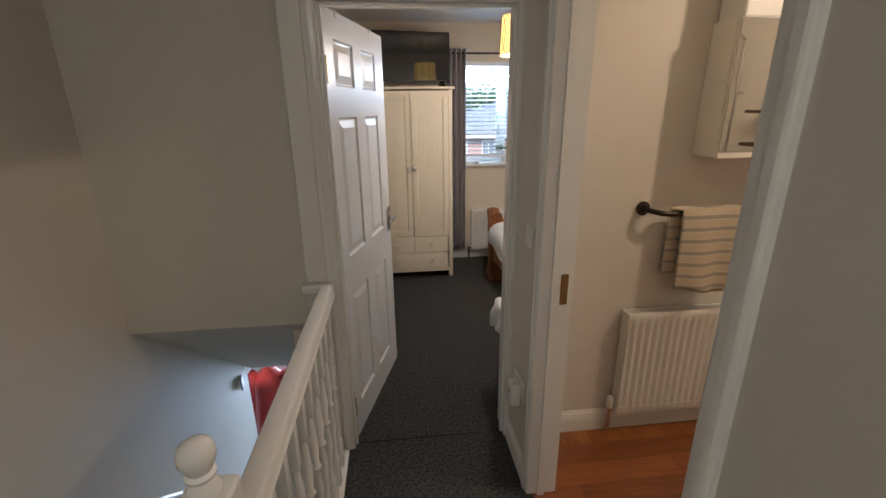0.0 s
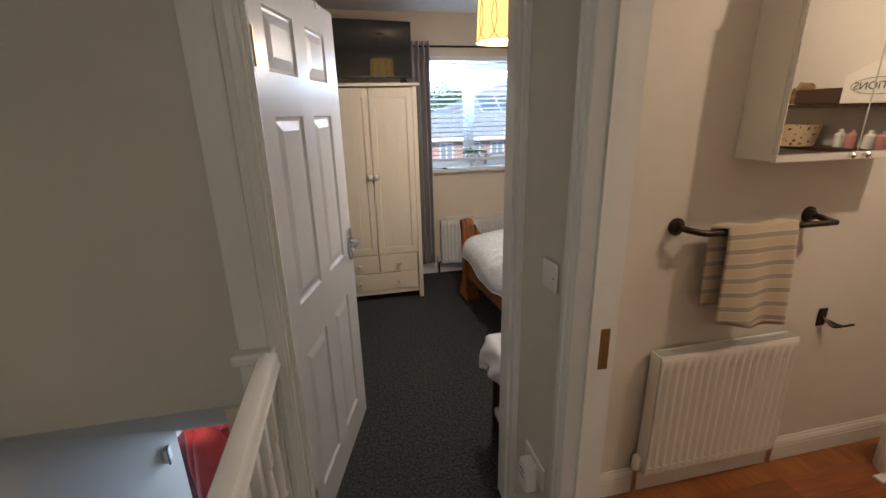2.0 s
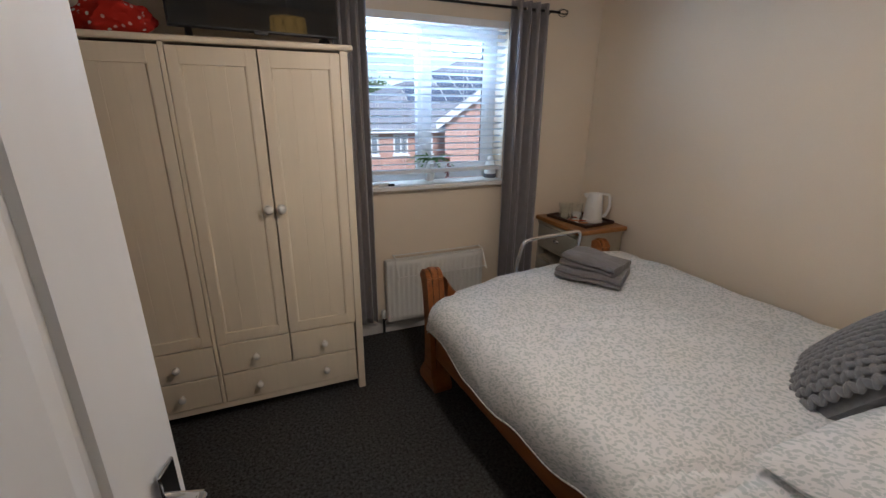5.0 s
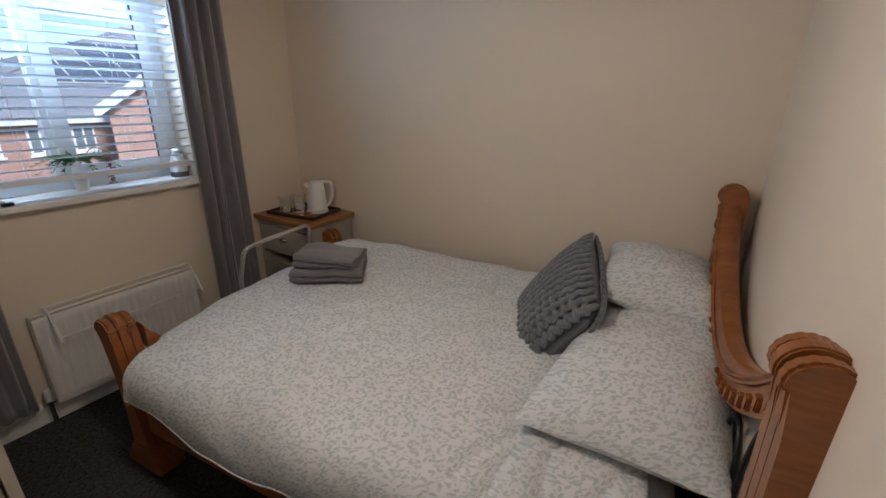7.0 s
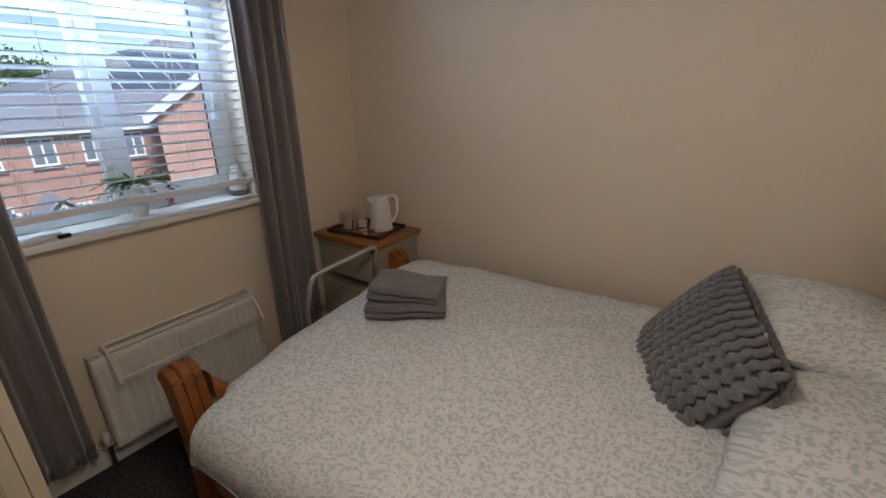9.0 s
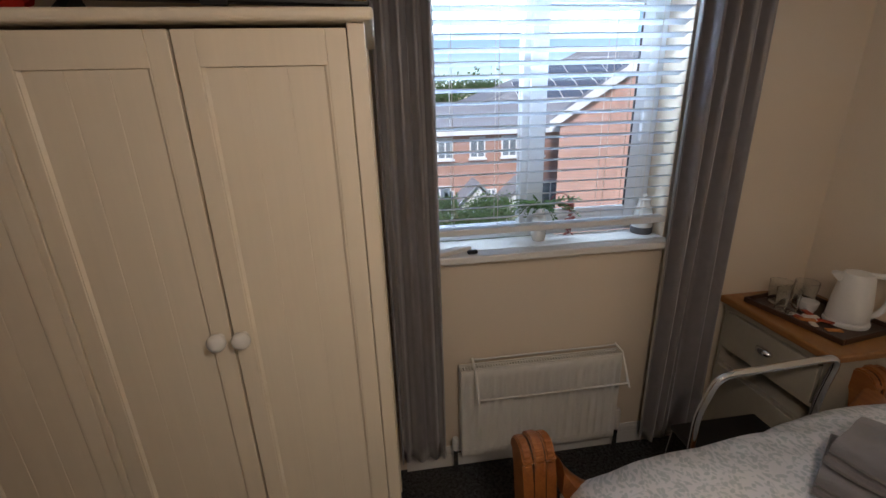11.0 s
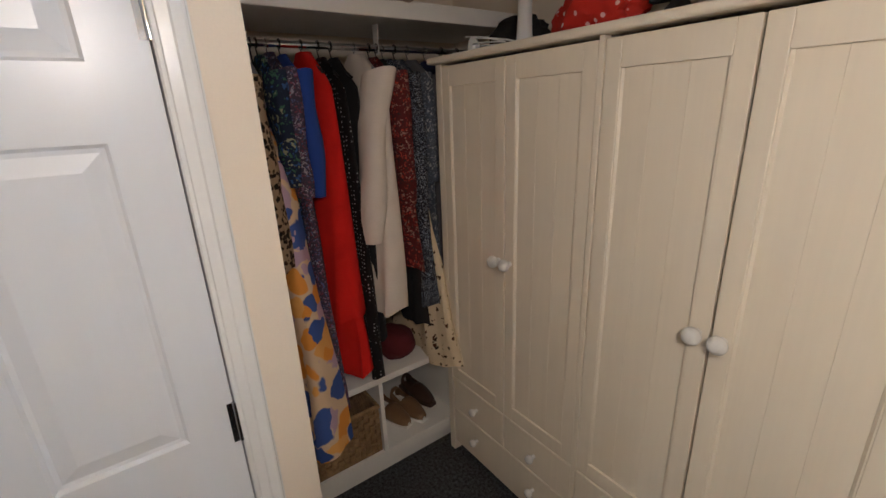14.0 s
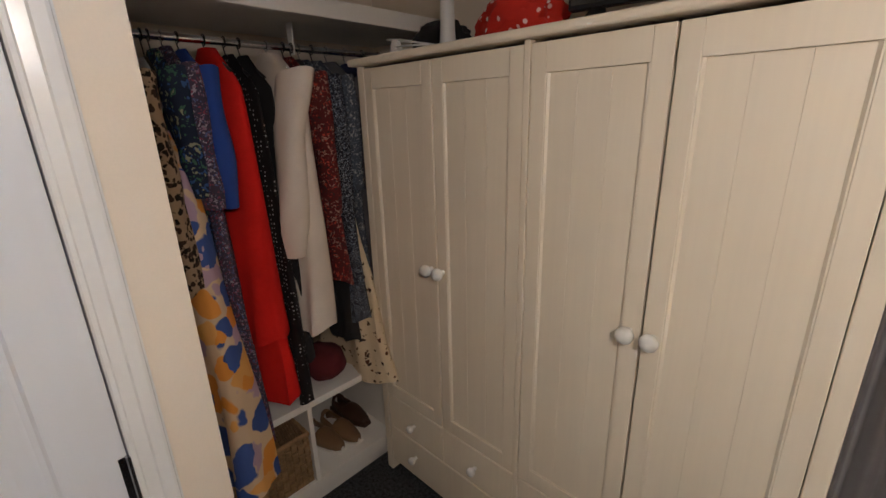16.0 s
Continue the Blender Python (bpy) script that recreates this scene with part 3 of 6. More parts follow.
def lining(name, axis, a, b, h, f0, f1, stop):
    bm = bmesh.new()
    if axis == "x":
        box(a - 0.03, a, f0, f1, 0, h, bm=bm)
        box(b, b + 0.03, f0, f1, 0, h, bm=bm)
        box(a - 0.03, b + 0.03, f0, f1, h, h + 0.03, bm=bm)
        box(a, a + 0.012, stop, stop + 0.03, 0, h, bm=bm)
        box(b - 0.012, b, stop, stop + 0.03, 0, h, bm=bm)
        box(a + 0.012, b - 0.012, stop, stop + 0.03, h - 0.012, h, bm=bm)
    else:
        box(f0, f1, a - 0.03, a, 0, h, bm=bm)
        box(f0, f1, b, b + 0.03, 0, h, bm=bm)
        box(f0, f1, a - 0.03, b + 0.03, h, h + 0.03, bm=bm)
        box(stop, stop + 0.03, a, a + 0.012, 0, h, bm=bm)
        box(stop, stop + 0.03, b - 0.012, b, 0, h, bm=bm)
        box(stop, stop + 0.03, a + 0.012, b - 0.012, h - 0.012, h, bm=bm)
    return tagged(part(name, bm, M_GLOSS), "white gloss door lining with stop", "door frame", kind="structure")


lining("frame_bedroom_door", "x", DX0, DX1, DH, YD, YH, YD + 0.02)
lining("frame_cupboard_door", "y", CY0, CY1, DH + 0.01, XL - 0.12, XL, XL - 0.09)
bf = lining("frame_bathroom_door", "y", BY0, BY1, DH, 0.70, 0.82, 0.735)
bm = box(0.772, 0.800, BY1 - 0.003, BY1 + 0.0005, 0.90, 1.02)
box(0.779, 0.793, BY1 - 0.0035, BY1 - 0.0028, 0.935, 0.985, bm=bm)
part("latch_plate", bm, M_BRASS, bf, "worn brass latch plate")


def skirting(name, axis, a, b, face, way, h=0.105, z=0.0):
    """Moulded skirting along x or y on a wall face."""
    prof = [(0, 0), (0.014, 0), (0.014, h * 0.62), (0.012, h * 0.66), (0.014, h * 0.72), (0.010, h * 0.86), (0.005, h * 0.94), (0.004, h), (0, h)]
    if axis == "x":
        bm = prism([(face + way * p, z + q) for p, q in prof], a, b, "X")
    else:
        bm = prism([(face + way * p, z + q) for p, q in prof], a, b, "Y")
    return tagged(part(name, bm, M_GLOSS), "white moulded skirting board", "skirting", kind="structure")


skirting("baseboard_window", "x", 0.75, XR, YW, -1)
skirting("baseboard_right", "y", YH, YW - 0.016, XR, -1)
skirting("baseboard_head", "x", DX1 + 0.064, XR - 0.016, YH, 1)
skirting("baseboard_left", "y", CY1 + 0.064, 3.30, XL, 1)
skirting("baseboard_left_near", "y", YH, CY0 - 0.064, XL, 1)
skirting("baseboard_landing", "y", BY1 + 0.064, YD - 0.02, 0.70, -1, 0.12)
skirting("baseboard_landing_rear", "y", -1.58, BY0 - 0.064, 0.70, -1, 0.12)
skirting("baseboard_bathroom", "x", 0.82, 3.02, YD, -1, 0.12, -0.012)
tagged(part("threshold_strip", box(DX0, DX1, YD + 0.024, YD + 0.034, -0.002, 0.003, 0.001), M_BLACK), "thin carpet joint at the door", "threshold", kind="structure")

# ---------------- window ----------------
win = empty("window_1", pose(0, 0, 0), "white plastic casement window with a venetian blind in front", "window", kind="structure")


def rail_frame(name, x0, x1, z0, z1, y0, y1, w, parent):
    bm = box(x0, x0 + w, y0, y1, z0, z1, 0.004)
    box(x1 - w, x1, y0, y1, z0, z1, 0.004, bm=bm)
    box(x0 + w, x1 - w, y0, y1, z0, z0 + w, 0.004, bm=bm)
    box(x0 + w, x1 - w, y0, y1, z1 - w, z1, 0.004, bm=bm)
    return part(name, bm, M_UPVC, parent)


YF = YW + 0.08
rail_frame("window_frame", WX0 + 0.001, WX1 - 0.001, WZ0 + 0.001, WZ1 - 0.001, YF + 0.062, YF + 0.125, 0.055, win)
part("mullion", box(1.300, 1.362, YF + 0.064, YF + 0.123, WZ0 + 0.056, WZ1 - 0.056, 0.004), M_UPVC, win)
part("side_frame", box(1.822, WX1 - 0.056, YF + 0.064, YF + 0.123, WZ0 + 0.056, WZ1 - 0.056, 0.004), M_UPVC, win)
sash = rail_frame("sash", 1.326, 1.832, WZ0 + 0.048, WZ1 - 0.048, YF + 0.046, YF + 0.061, 0.068, win)
part("gasket", box(1.756, 1.764, YF + 0.0435, YF + 0.0458, WZ0 + 0.116, WZ1 - 0.116), M_GREYC, sash, "dark rubber gasket")
part("sash_handle", box(1.79, 1.808, YF + 0.024, YF + 0.0455, 1.44, 1.56, 0.004), M_UPVC, sash, "white window handle")
for x0, x1, z0, z1 in ((WX0 + 0.057, 1.298, WZ0 + 0.057, WZ1 - 0.057), (1.395, 1.763, WZ0 + 0.117, WZ1 - 0.117)):
    p = part("pane", box(x0, x1, YF + 0.085, YF + 0.089, z0, z1), M_GLASS, win)
    p.visible_shadow = False
tagged(part("window_sill", box(WX0 - 0.04, WX1 + 0.04, YW - 0.065, YW + 0.0, WZ0 - 0.03, WZ0, 0.006), M_GLOSS), "white gloss window sill", "sill", kind="structure")
tagged(part("window_board", box(WX0, WX1, YW + 0.0, YW + 0.142, WZ0 - 0.03, WZ0 - 0.0005), M_GLOSS), "white gloss window board", "sill", kind="structure")

blind = empty("venetian_blind", pose(0, 0, 0), "white slatted venetian blind let down, slats open", "blind")
BX0, BX1, BYC = WX0 + 0.012, WX1 - 0.012, YW + 0.004
part("headrail", box(BX0, BX1, BYC - 0.025, BYC + 0.025, WZ1 - 0.045, WZ1 - 0.002, 0.003), M_UPVC, blind)
part("bottom_rail", box(BX0, BX1, BYC - 0.025, BYC + 0.025, 1.125, 1.150, 0.004), M_UPVC, blind)
sl = None
z = 1.182
while z < WZ1 - 0.06:
    m = pose(0, BYC, z, -13, 0, 0)
    if sl is None:
        bm = bmesh.new()
        prof = [(-0.024, 0), (-0.012, 0.0022), (0, 0.003), (0.012, 0.0022), (0.024, 0), (0.024, 0.0026), (0.012, 0.005), (0, 0.0058), (-0.012, 0.005), (-0.024, 0.0026)]
        sl = part("slat", prism(prof, BX0 + 0.002, BX1 - 0.002, "X"), M_SLAT, blind)
        sl.matrix_basis = m
    else:
        share(sl, "slat", blind, m)
    z += 0.0425
for x in (BX0 + 0.12, 1.16, 1.58, BX1 - 0.12):
    for y in (BYC - 0.026, BYC + 0.026):
        part("ladder_cord", tube([(x, y, 1.14), (x, y, WZ1 - 0.04)], 0.0012, 5), M_PLASTIC, blind)

# ---------------- curtains ----------------
pole = empty("curtain_pole", pose(0, 4.575, 2.125), "black metal curtain pole with wire cage finials", "curtain pole")
part("pole", tube([(0.60, 0, 0), (2.20, 0, 0)], 0.008, 12), M_BLACK, pole, smooth=True)
for s, x in ((-1, 0.585), (1, 2.225)):
    bm = bmesh.new()
    for k in range(5):
        a = math.pi * k / 5
        tube([(x + 0.035 * math.cos(i * math.pi / 8), 0.024 * math.sin(i * math.pi / 8) * math.cos(a * 2), 0.024 * math.sin(i * math.pi / 8) * math.sin(a * 2)) for i in range(9)], 0.002, 5, bm)
    part("finial", bm, M_BLACK, pole, "open wire cage finial", True)
for x in (0.66, 2.13):
    part("bracket", tube(bend([(x, 0, 0), (x, 0.03, -0.02), (x, 0.084, -0.02)], 0.01), 0.005, 8), M_BLACK, pole, smooth=True)


def curtain(x0, x1, zb, folds, seed, flare, label):
    rnd = random.Random(seed)
    t = empty("curtain", pose(0, 0, 0), label, "curtain", "pair of curtains")
    n, rows = folds * 14, 26
    ph = [rnd.uniform(-0.5, 0.5) for _ in range(folds + 1)]
    bm = bmesh.new()
    grid = []
    for j in range(rows + 1):
        v = j / rows
        zz = 2.165 + (zb - 2.165) * v
        row = []
        for i in range(n + 1):
            u = i / n
            k = u * folds
            amp = 0.042 * (0.75 + 0.25 * math.sin(3 * u + seed)) * (1 - 0.25 * v)
            w = math.sin(2 * math.pi * k + ph[int(min(k, folds))] * v * 1.6)
            x = x0 + (x1 - x0) * (u + flare * v * (u - 0.5)) + 0.012 * v * math.sin(7 * u + seed)
            y = 4.572 + amp * w + 0.010 * v * math.sin(11 * u + 2 * v + seed)
            row.append(bm.verts.new((x, y, zz)))
        grid.append(row)
    for j in range(rows):
        for i in range(n):
            bm.faces.new((grid[j][i], grid[j][i + 1], grid[j + 1][i + 1], grid[j + 1][i]))
    ob = part("drape", bm, M_CURTAIN, t, smooth=True)
    so = ob.modifiers.new("thick", "SOLIDIFY")
    so.thickness = 0.003
    for k in range(folds):
        bm = bmesh.new()
        x = x0 + (x1 - x0) * (k + 0.5) / folds
        tube([(x, 4.575 + 0.014 * math.cos(a * math.pi / 8), 2.125 + 0.014 * math.sin(a * math.pi / 8)) for a in range(17)], 0.003, 6, bm)
        part("eyelet", bm, M_CHROME, t, "chrome eyelet ring", True)
    return t


curtain(0.735, 0.925, 0.14, 4, 3, 0.05, "grey eyelet curtain drawn back beside the wardrobe")
curtain(1.845, 2.11, 0.09, 4, 8, 0.15, "grey eyelet curtain drawn back beside the nightstand")

# ---------------- wardrobe and what stands on it ----------------


def board(x0, x1, y0, y1, z0, z1, bevel=0.002):
    return box(x0, x1, y0, y1, z0, z1, bevel)


def cabinet_door(t, a, b, z0, z1, knob_x):
    """A door of stiles and rails round a sunk panel of three boards."""
    st, rt, rb, T = 0.043, 0.070, 0.056, 0.021
    d = part("door", box(a + 0.02, b - 0.02, 0.0125, T, z0 + 0.02, z1 - 0.02), M_WARD, t)
    for x in (a, b - st):
        part("stile", board(x, x + st, 0.0, T - 0.001, z0, z1), M_WARD, d)
    for za, zb in ((z0, z0 + rb), (z1 - rt, z1)):
        part("rail", board(a + st, b - st, 0.0, T - 0.001, za, zb, 0.0015), M_WARD, d)
    for x, way in ((a + st, 1), (b - st, -1)):
        part("moulding", prism([(x, 0.0015), (x + way * 0.003, 0.0015), (x + way * 0.009, 0.0072), (x, 0.0072)], z0 + rb, z1 - rt, "Z"), M_WARD, d)
    w = (b - a - 2 * st) / 3
    for i in range(3):
        part("board", board(a + st + i * w, a + st + (i + 1) * w, 0.0075, 0.0124, z0 + rb, z1 - rt, 0.0013), M_WARD, d)
    k = part("knob", lathe([(0.010, 0), (0.010, 0.012), (0.015, 0.016), (0.0215, 0.025), (0.022, 0.034), (0.0175, 0.043), (0.007, 0.048)], 24, "Y"), M_KNOB, d, "round white knob", True)
    k.location = (knob_x, 0.0, 1.088)
    return d


wd = empty("wardrobe", pose(0, 4.085, 0), "cream painted four-door wardrobe with drawers and white knobs", "wardrobe")
WH, WDP = 1.775, 0.50
for x in (-0.722, 0.686):
    part("leg", box(x, x + 0.036, 0.0, 0.045, 0.0, WH, 0.003), M_WARD, wd)
    part("leg", box(x, x + 0.036, WDP - 0.045, WDP, 0.0, WH, 0.003), M_WARD, wd)
    part("side_panel", box(x + 0.008, x + 0.028, 0.045, WDP - 0.045, 0.08, WH), M_WARD, wd)
part("back_panel", box(-0.694, 0.694, WDP - 0.012, WDP - 0.004, 0.08, WH), M_WARD, wd)
part("partition", box(-0.010, 0.010, 0.022, WDP - 0.013, 0.09, WH), M_WARD, wd)
part("base_board", box(-0.694, 0.694, 0.022, WDP - 0.013, 0.072, 0.0895), M_WARD, wd)
part("plinth_rail", box(-0.684, 0.684, 0.006, 0.0215, 0.060, 0.094, 0.002), M_WARD, wd)
part("shelf", box(-0.694, -0.0105, 0.022, WDP - 0.013, 0.412, 0.424), M_WARD, wd)
part("shelf", box(0.0105, 0.694, 0.022, WDP - 0.013, 0.412, 0.424), M_WARD, wd)
part("top_board", box(-0.742, 0.742, -0.028, WDP + 0.005, WH, WH + 0.024, 0.008, 3), M_WARD, wd)
for cx in (-0.344, 0.344):
    cabinet_door(wd, cx - (0.340 if cx < 0 else 0.333), cx - 0.003, 0.430, WH - 0.010, cx - 0.028)
    cabinet_door(wd, cx + 0.003, cx + (0.340 if cx > 0 else 0.333), 0.430, WH - 0.010, cx + 0.028)
    for a, b, z0, z1 in ((cx - 0.333, cx - 0.0025, 0.262, 0.424), (cx + 0.0025, cx + 0.333, 0.262, 0.424), (cx - 0.333, cx + 0.333, 0.098, 0.257)):
        d = part("drawer", box(a, b, 0.0, 0.02, z0, z1, 0.004), M_WARD, wd)
        for x in ((a + b) / 2,) if b - a < 0.4 else (cx - 0.168, cx + 0.168):
            k = part("knob", lathe([(0.008, 0), (0.008, 0.012), (0.012, 0.016), (0.016, 0.023), (0.0165, 0.030), (0.013, 0.037), (0.005, 0.041)], 20, "Y"), M_KNOB, d, "round white knob", True)
            k.location = (x, 0.0, (z0 + z1) / 2)
part("centre_post", box(-0.0085, 0.0085, -0.003, 0.0215, 0.0945, WH, 0.002), M_WARD, wd)
WT = WH + 0.024

tv = empty("television", pose(0.375, 4.30, WT, 0, 0, 8.5), "black flat-screen television standing on the wardrobe", "television")
bm = box(-0.365, 0.365, 0.0, 0.03, 0.055, 0.475, 0.004)
box(-0.22, 0.22, 0.03, 0.065, 0.08, 0.35, 0.01, bm=bm)
part("casing", bm, M_BLACK, tv)
part("screen", box(-0.357, 0.357, -0.003, -0.0002, 0.066, 0.467), M_SCREEN, tv, "dark glossy screen")
part("bezel_foot", box(-0.03, 0.03, -0.006, 0.0, 0.046, 0.062, 0.002), M_BLACK, tv)
for x in (-0.29, 0.29):
    part("foot", prism([(-0.09, 0.0), (0.12, 0.0), (0.12, 0.008), (0.03, 0.06), (0.005, 0.06), (-0.09, 0.008)], x - 0.012, x + 0.012, "X"), M_BLACK, tv)

lampb = empty("table_lamp", pose(-0.50, 4.33, WT), "white table lamp base with a coiled white lead", "lamp")
part("base", lathe([(0.075, 0), (0.078, 0.008), (0.06, 0.022), (0.03, 0.035), (0.026, 0.10), (0.024, 0.22)], 28), M_PLASTIC, lampb, smooth=True)
part("socket", lathe([(0.016, 0.22), (0.016, 0.28)], 16), M_PLASTIC, lampb, smooth=True)
bm = bmesh.new()
for k in range(3):
    tube([(-0.17 + 0.15 * math.cos(a / 10) * (1 - 0.1 * k) + 0.03 * k, -0.02 + 0.05 * math.sin(a / 10) - 0.02 * k, 0.006 + 0.012 * k + 0.05 * max(0, math.sin(a / 20)) * (k % 2 + 0.4)) for a in range(0, 58)], 0.0032, 6, bm)
part("lead", bm, M_PLASTIC, lampb, "loosely coiled white lead", True)
bottle = part("plastic_bottle", lathe([(0.022, 0), (0.023, 0.01), (0.023, 0.05), (0.018, 0.058), (0.016, 0.07), (0.012, 0.072)], 18), M_PLASTIC, smooth=True)
bottle.location = (-0.68, 4.24, WT)
tagged(bottle, "small white plastic bottle on the wardrobe", "bottle")


def lump(name, sx, sy, sz, mat, seed, label="", category="", rough=0.18, m=None):
    """A soft bag or bundle."""
    bm = bmesh.new()
    bmesh.ops.create_icosphere(bm, subdivisions=4, radius=1)
    for v in bm.verts:
        p = v.co.copy()
        k = 1 + rough * noise.noise(p * 1.7 + Vector((seed, 0, 0))) + 0.4 * rough * noise.noise(p * 4.5 + Vector((0, seed, 0)))
        v.co = Vector((p.x * sx * k, p.y * sy * k, max(p.z, -0.72) * sz * k))
    lo = min(v.co.z for v in bm.verts)
    for v in bm.verts:
        v.co.z -= lo
    ob = part(name, bm, mat, smooth=True)
    ob.matrix_world = m
    return tagged(ob, label, category)


lump("cloth_bag", 0.13, 0.10, 0.08, M_POLKA, 4, "crumpled red cloth bag with white dots on the wardrobe", "bag", 0.35, pose(-0.19, 4.32, WT))
lump("dark_bag", 0.13, 0.10, 0.09, M_BLACKC, 9, "black soft bag lying on the wardrobe", "bag", 0.3, pose(-0.66, 4.47, WT))

# ---------------- clothes alcove ----------------
sh = empty("closet_shelf", pose(0, 0, 0), "white built-in hat shelf with a thick front edge", "shelf")
part("board", box(ALC + 0.004, -0.755, 3.304, YW - 0.004, 1.955, 1.975), M_SHELF, sh)
part("front_edge", box(-0.755, -0.735, 3.304, YW - 0.004, 1.925, 1.985, 0.003), M_SHELF, sh)
rl = empty("hanging_rail", pose(0, 0, 0), "white and chrome hanging rail under the shelf", "clothes rail")
part("rail", tube([(-1.02, 3.305, 1.865), (-1.02, YW - 0.005, 1.865)], 0.0125, 14), M_CHROME, rl, smooth=True)
for y in (3.308, 4.0, YW - 0.012):
    part("bracket", box(-1.04, -1.0, y, y + 0.006, 1.84, 1.954, 0.002), M_SHELF, rl)

unit = empty("shoe_shelf_unit", pose(0, 0, 0), "white low shelf unit holding a basket and shoes", "shelf unit")
UX0, UX1 = ALC + 0.03, -0.745
part("top", box(UX0, UX1, 3.33, 4.56, 0.505, 0.535, 0.002), M_SHELF, unit)
part("bottom", box(UX0, UX1, 3.33, 4.56, 0.10, 0.150, 0.002), M_SHELF, unit)
for y in (3.33, 3.735, 4.14, 4.535):
    part("divider", box(UX0, UX1 - 0.001, y, y + 0.018, 0.1505, 0.5045), M_SHELF, unit)
part("back", box(UX0 - 0.006, UX0 - 0.0005, 3.33, 4.56, 0.10, 0.535), M_SHELF, unit)
part("plinth", box(UX0, UX1 - 0.05, 3.34, 4.55, 0.0, 0.0995), M_SHELF, unit)


def basket(m, lx, ly, h):
    """A seagrass basket of woven strands, with hand holes in the sides."""
    t = empty("storage_basket", m, "woven brown seagrass storage basket with a hand hole", "basket")
    bm = box(-lx / 2 + 0.006, lx / 2 - 0.006, -ly / 2 + 0.006, ly / 2 - 0.006, 0, 0.008)
    part("bottom", bm, M_BASKET, t)
    for face in range(4):
        L = ly if face % 2 == 0 else lx
        off = (lx if face % 2 == 0 else ly) / 2
        bm = bmesh.new()
        n, r = int(L / 0.026), 9
        for j in range(r):
            z0 = 0.004 + j * (h - 0.02) / r
            dz = (h - 0.02) / r
            for i in range(n):
                a0 = -L / 2 + i * L / n
                if face % 2 == 0 and r - 4 <= j <= r - 3 and abs(a0 + L / n / 2) < 0.05:
                    continue
                o = 0.005 if (i + j) % 2 else 0.0
                b = box(off - 0.010 + o - 0.003, off - 0.004 + o, a0 + 0.0008, a0 + L / n - 0.0008, z0 + 0.001, z0 + dz - 0.001, 0.0022, 1)
                join(bm, b)
        b = tube([(off - 0.004, -L / 2, h - 0.012), (off - 0.004, L / 2, h - 0.012)], 0.010, 8)
        join(bm, b)
        bm.transform(Matrix.Rotation(face * math.pi / 2, 4, "Z"))
        part("side", bm, M_BASKET, t)
    return t


basket(pose(-0.945, 3.545, 0.1505), 0.38, 0.37, 0.25)


def shoe(m, mat, label, sole=None):
    t = empty("shoe", m, label, "shoe", "shoes on the shelf")
    bm = bmesh.new()
    rings = []
    for i in range(15):
        u = i / 14
        w = 0.036 * (0.55 + 0.9 * math.sin(math.pi * min(1, 0.12 + u * 0.9)) ** 0.7) * (0.85 if u < 0.5 else 1)
        hh = 0.075 - 0.045 * u if u < 0.55 else 0.05 - 0.028 * (u - 0.55) / 0.45
        if u > 0.93 or u < 0.04:
            w, hh = w * 0.55, hh * 0.75
        y = u * 0.255
        rings.append([bm.verts.new((w * math.cos(a), y, 0.012 + hh * max(0, math.sin(a)) ** 0.7)) for a in [math.pi * k / 8 for k in range(9)]])
    for a, c in zip(rings, rings[1:]):
        for k in range(8):
            if not (0.2 < k / 8 < 0.8 and rings.index(a) in (2, 3, 4, 5)):
                bm.faces.new((a[k], a[k + 1], c[k + 1], c[k]))
    up = part("upper", bm, mat, t, smooth=True)
    up.modifiers.new("thick", "SOLIDIFY").thickness = 0.003
    out = [(0.036 * (0.55 + 0.9 * math.sin(math.pi * min(1, 0.12 + u * 0.9)) ** 0.7), u * 0.258) for u in [k / 12 for k in range(13)]]
    part("sole", prism(out + [(-x, y) for x, y in out[::-1]], 0.0, 0.013, "Z"), sole or M_SHELF, t, "pale sole")
    return t


M_TAN = material("tan_leather", (0.20, 0.11, 0.05), 0.5, grain=120, bump=0.1)
M_BROWN = material("dark_brown_leather", (0.055, 0.025, 0.014), 0.5, grain=120, bump=0.1)
shoe(pose(-1.06, 3.86, 0.1505, 0, 0, -80), M_TAN, "tan flat shoe with a pale sole")
shoe(pose(-1.05, 3.95, 0.1505, 0, 0, -82), M_TAN, "tan flat shoe with a pale sole")
shoe(pose(-1.12, 4.06, 0.1505, 0, 0, -85), M_BROWN, "dark brown leather shoe on the shelf", M_BROWN)
shoe(pose(-1.12, 3.79, 0.1505, 0, 0, -92), M_BROWN, "dark brown leather shoe on the shelf", M_BROWN)
lump("felt_hat", 0.11, 0.09, 0.075, M_MAROON, 2, "maroon felt hat on the shoe shelf unit", "hat", 0.12, pose(-0.88, 3.90, 0.5355))
lump("folded_knit", 0.11, 0.10, 0.06, material("dusty_pink_knit", (0.40, 0.22, 0.20), 0.95, grain=300, bump=0.4), 5, "dusty pink folded knit on the shelf unit", "clothing", 0.15, pose(-1.02, 4.08, 0.5355))
lump("straw_hat", 0.16, 0.14, 0.07, material("tan_felt", (0.30, 0.22, 0.15), 0.9, grain=200, bump=0.3), 7, "tan soft hat hanging over the shelf edge", "hat", 0.2, pose(-0.80, 3.92, 1.9755))


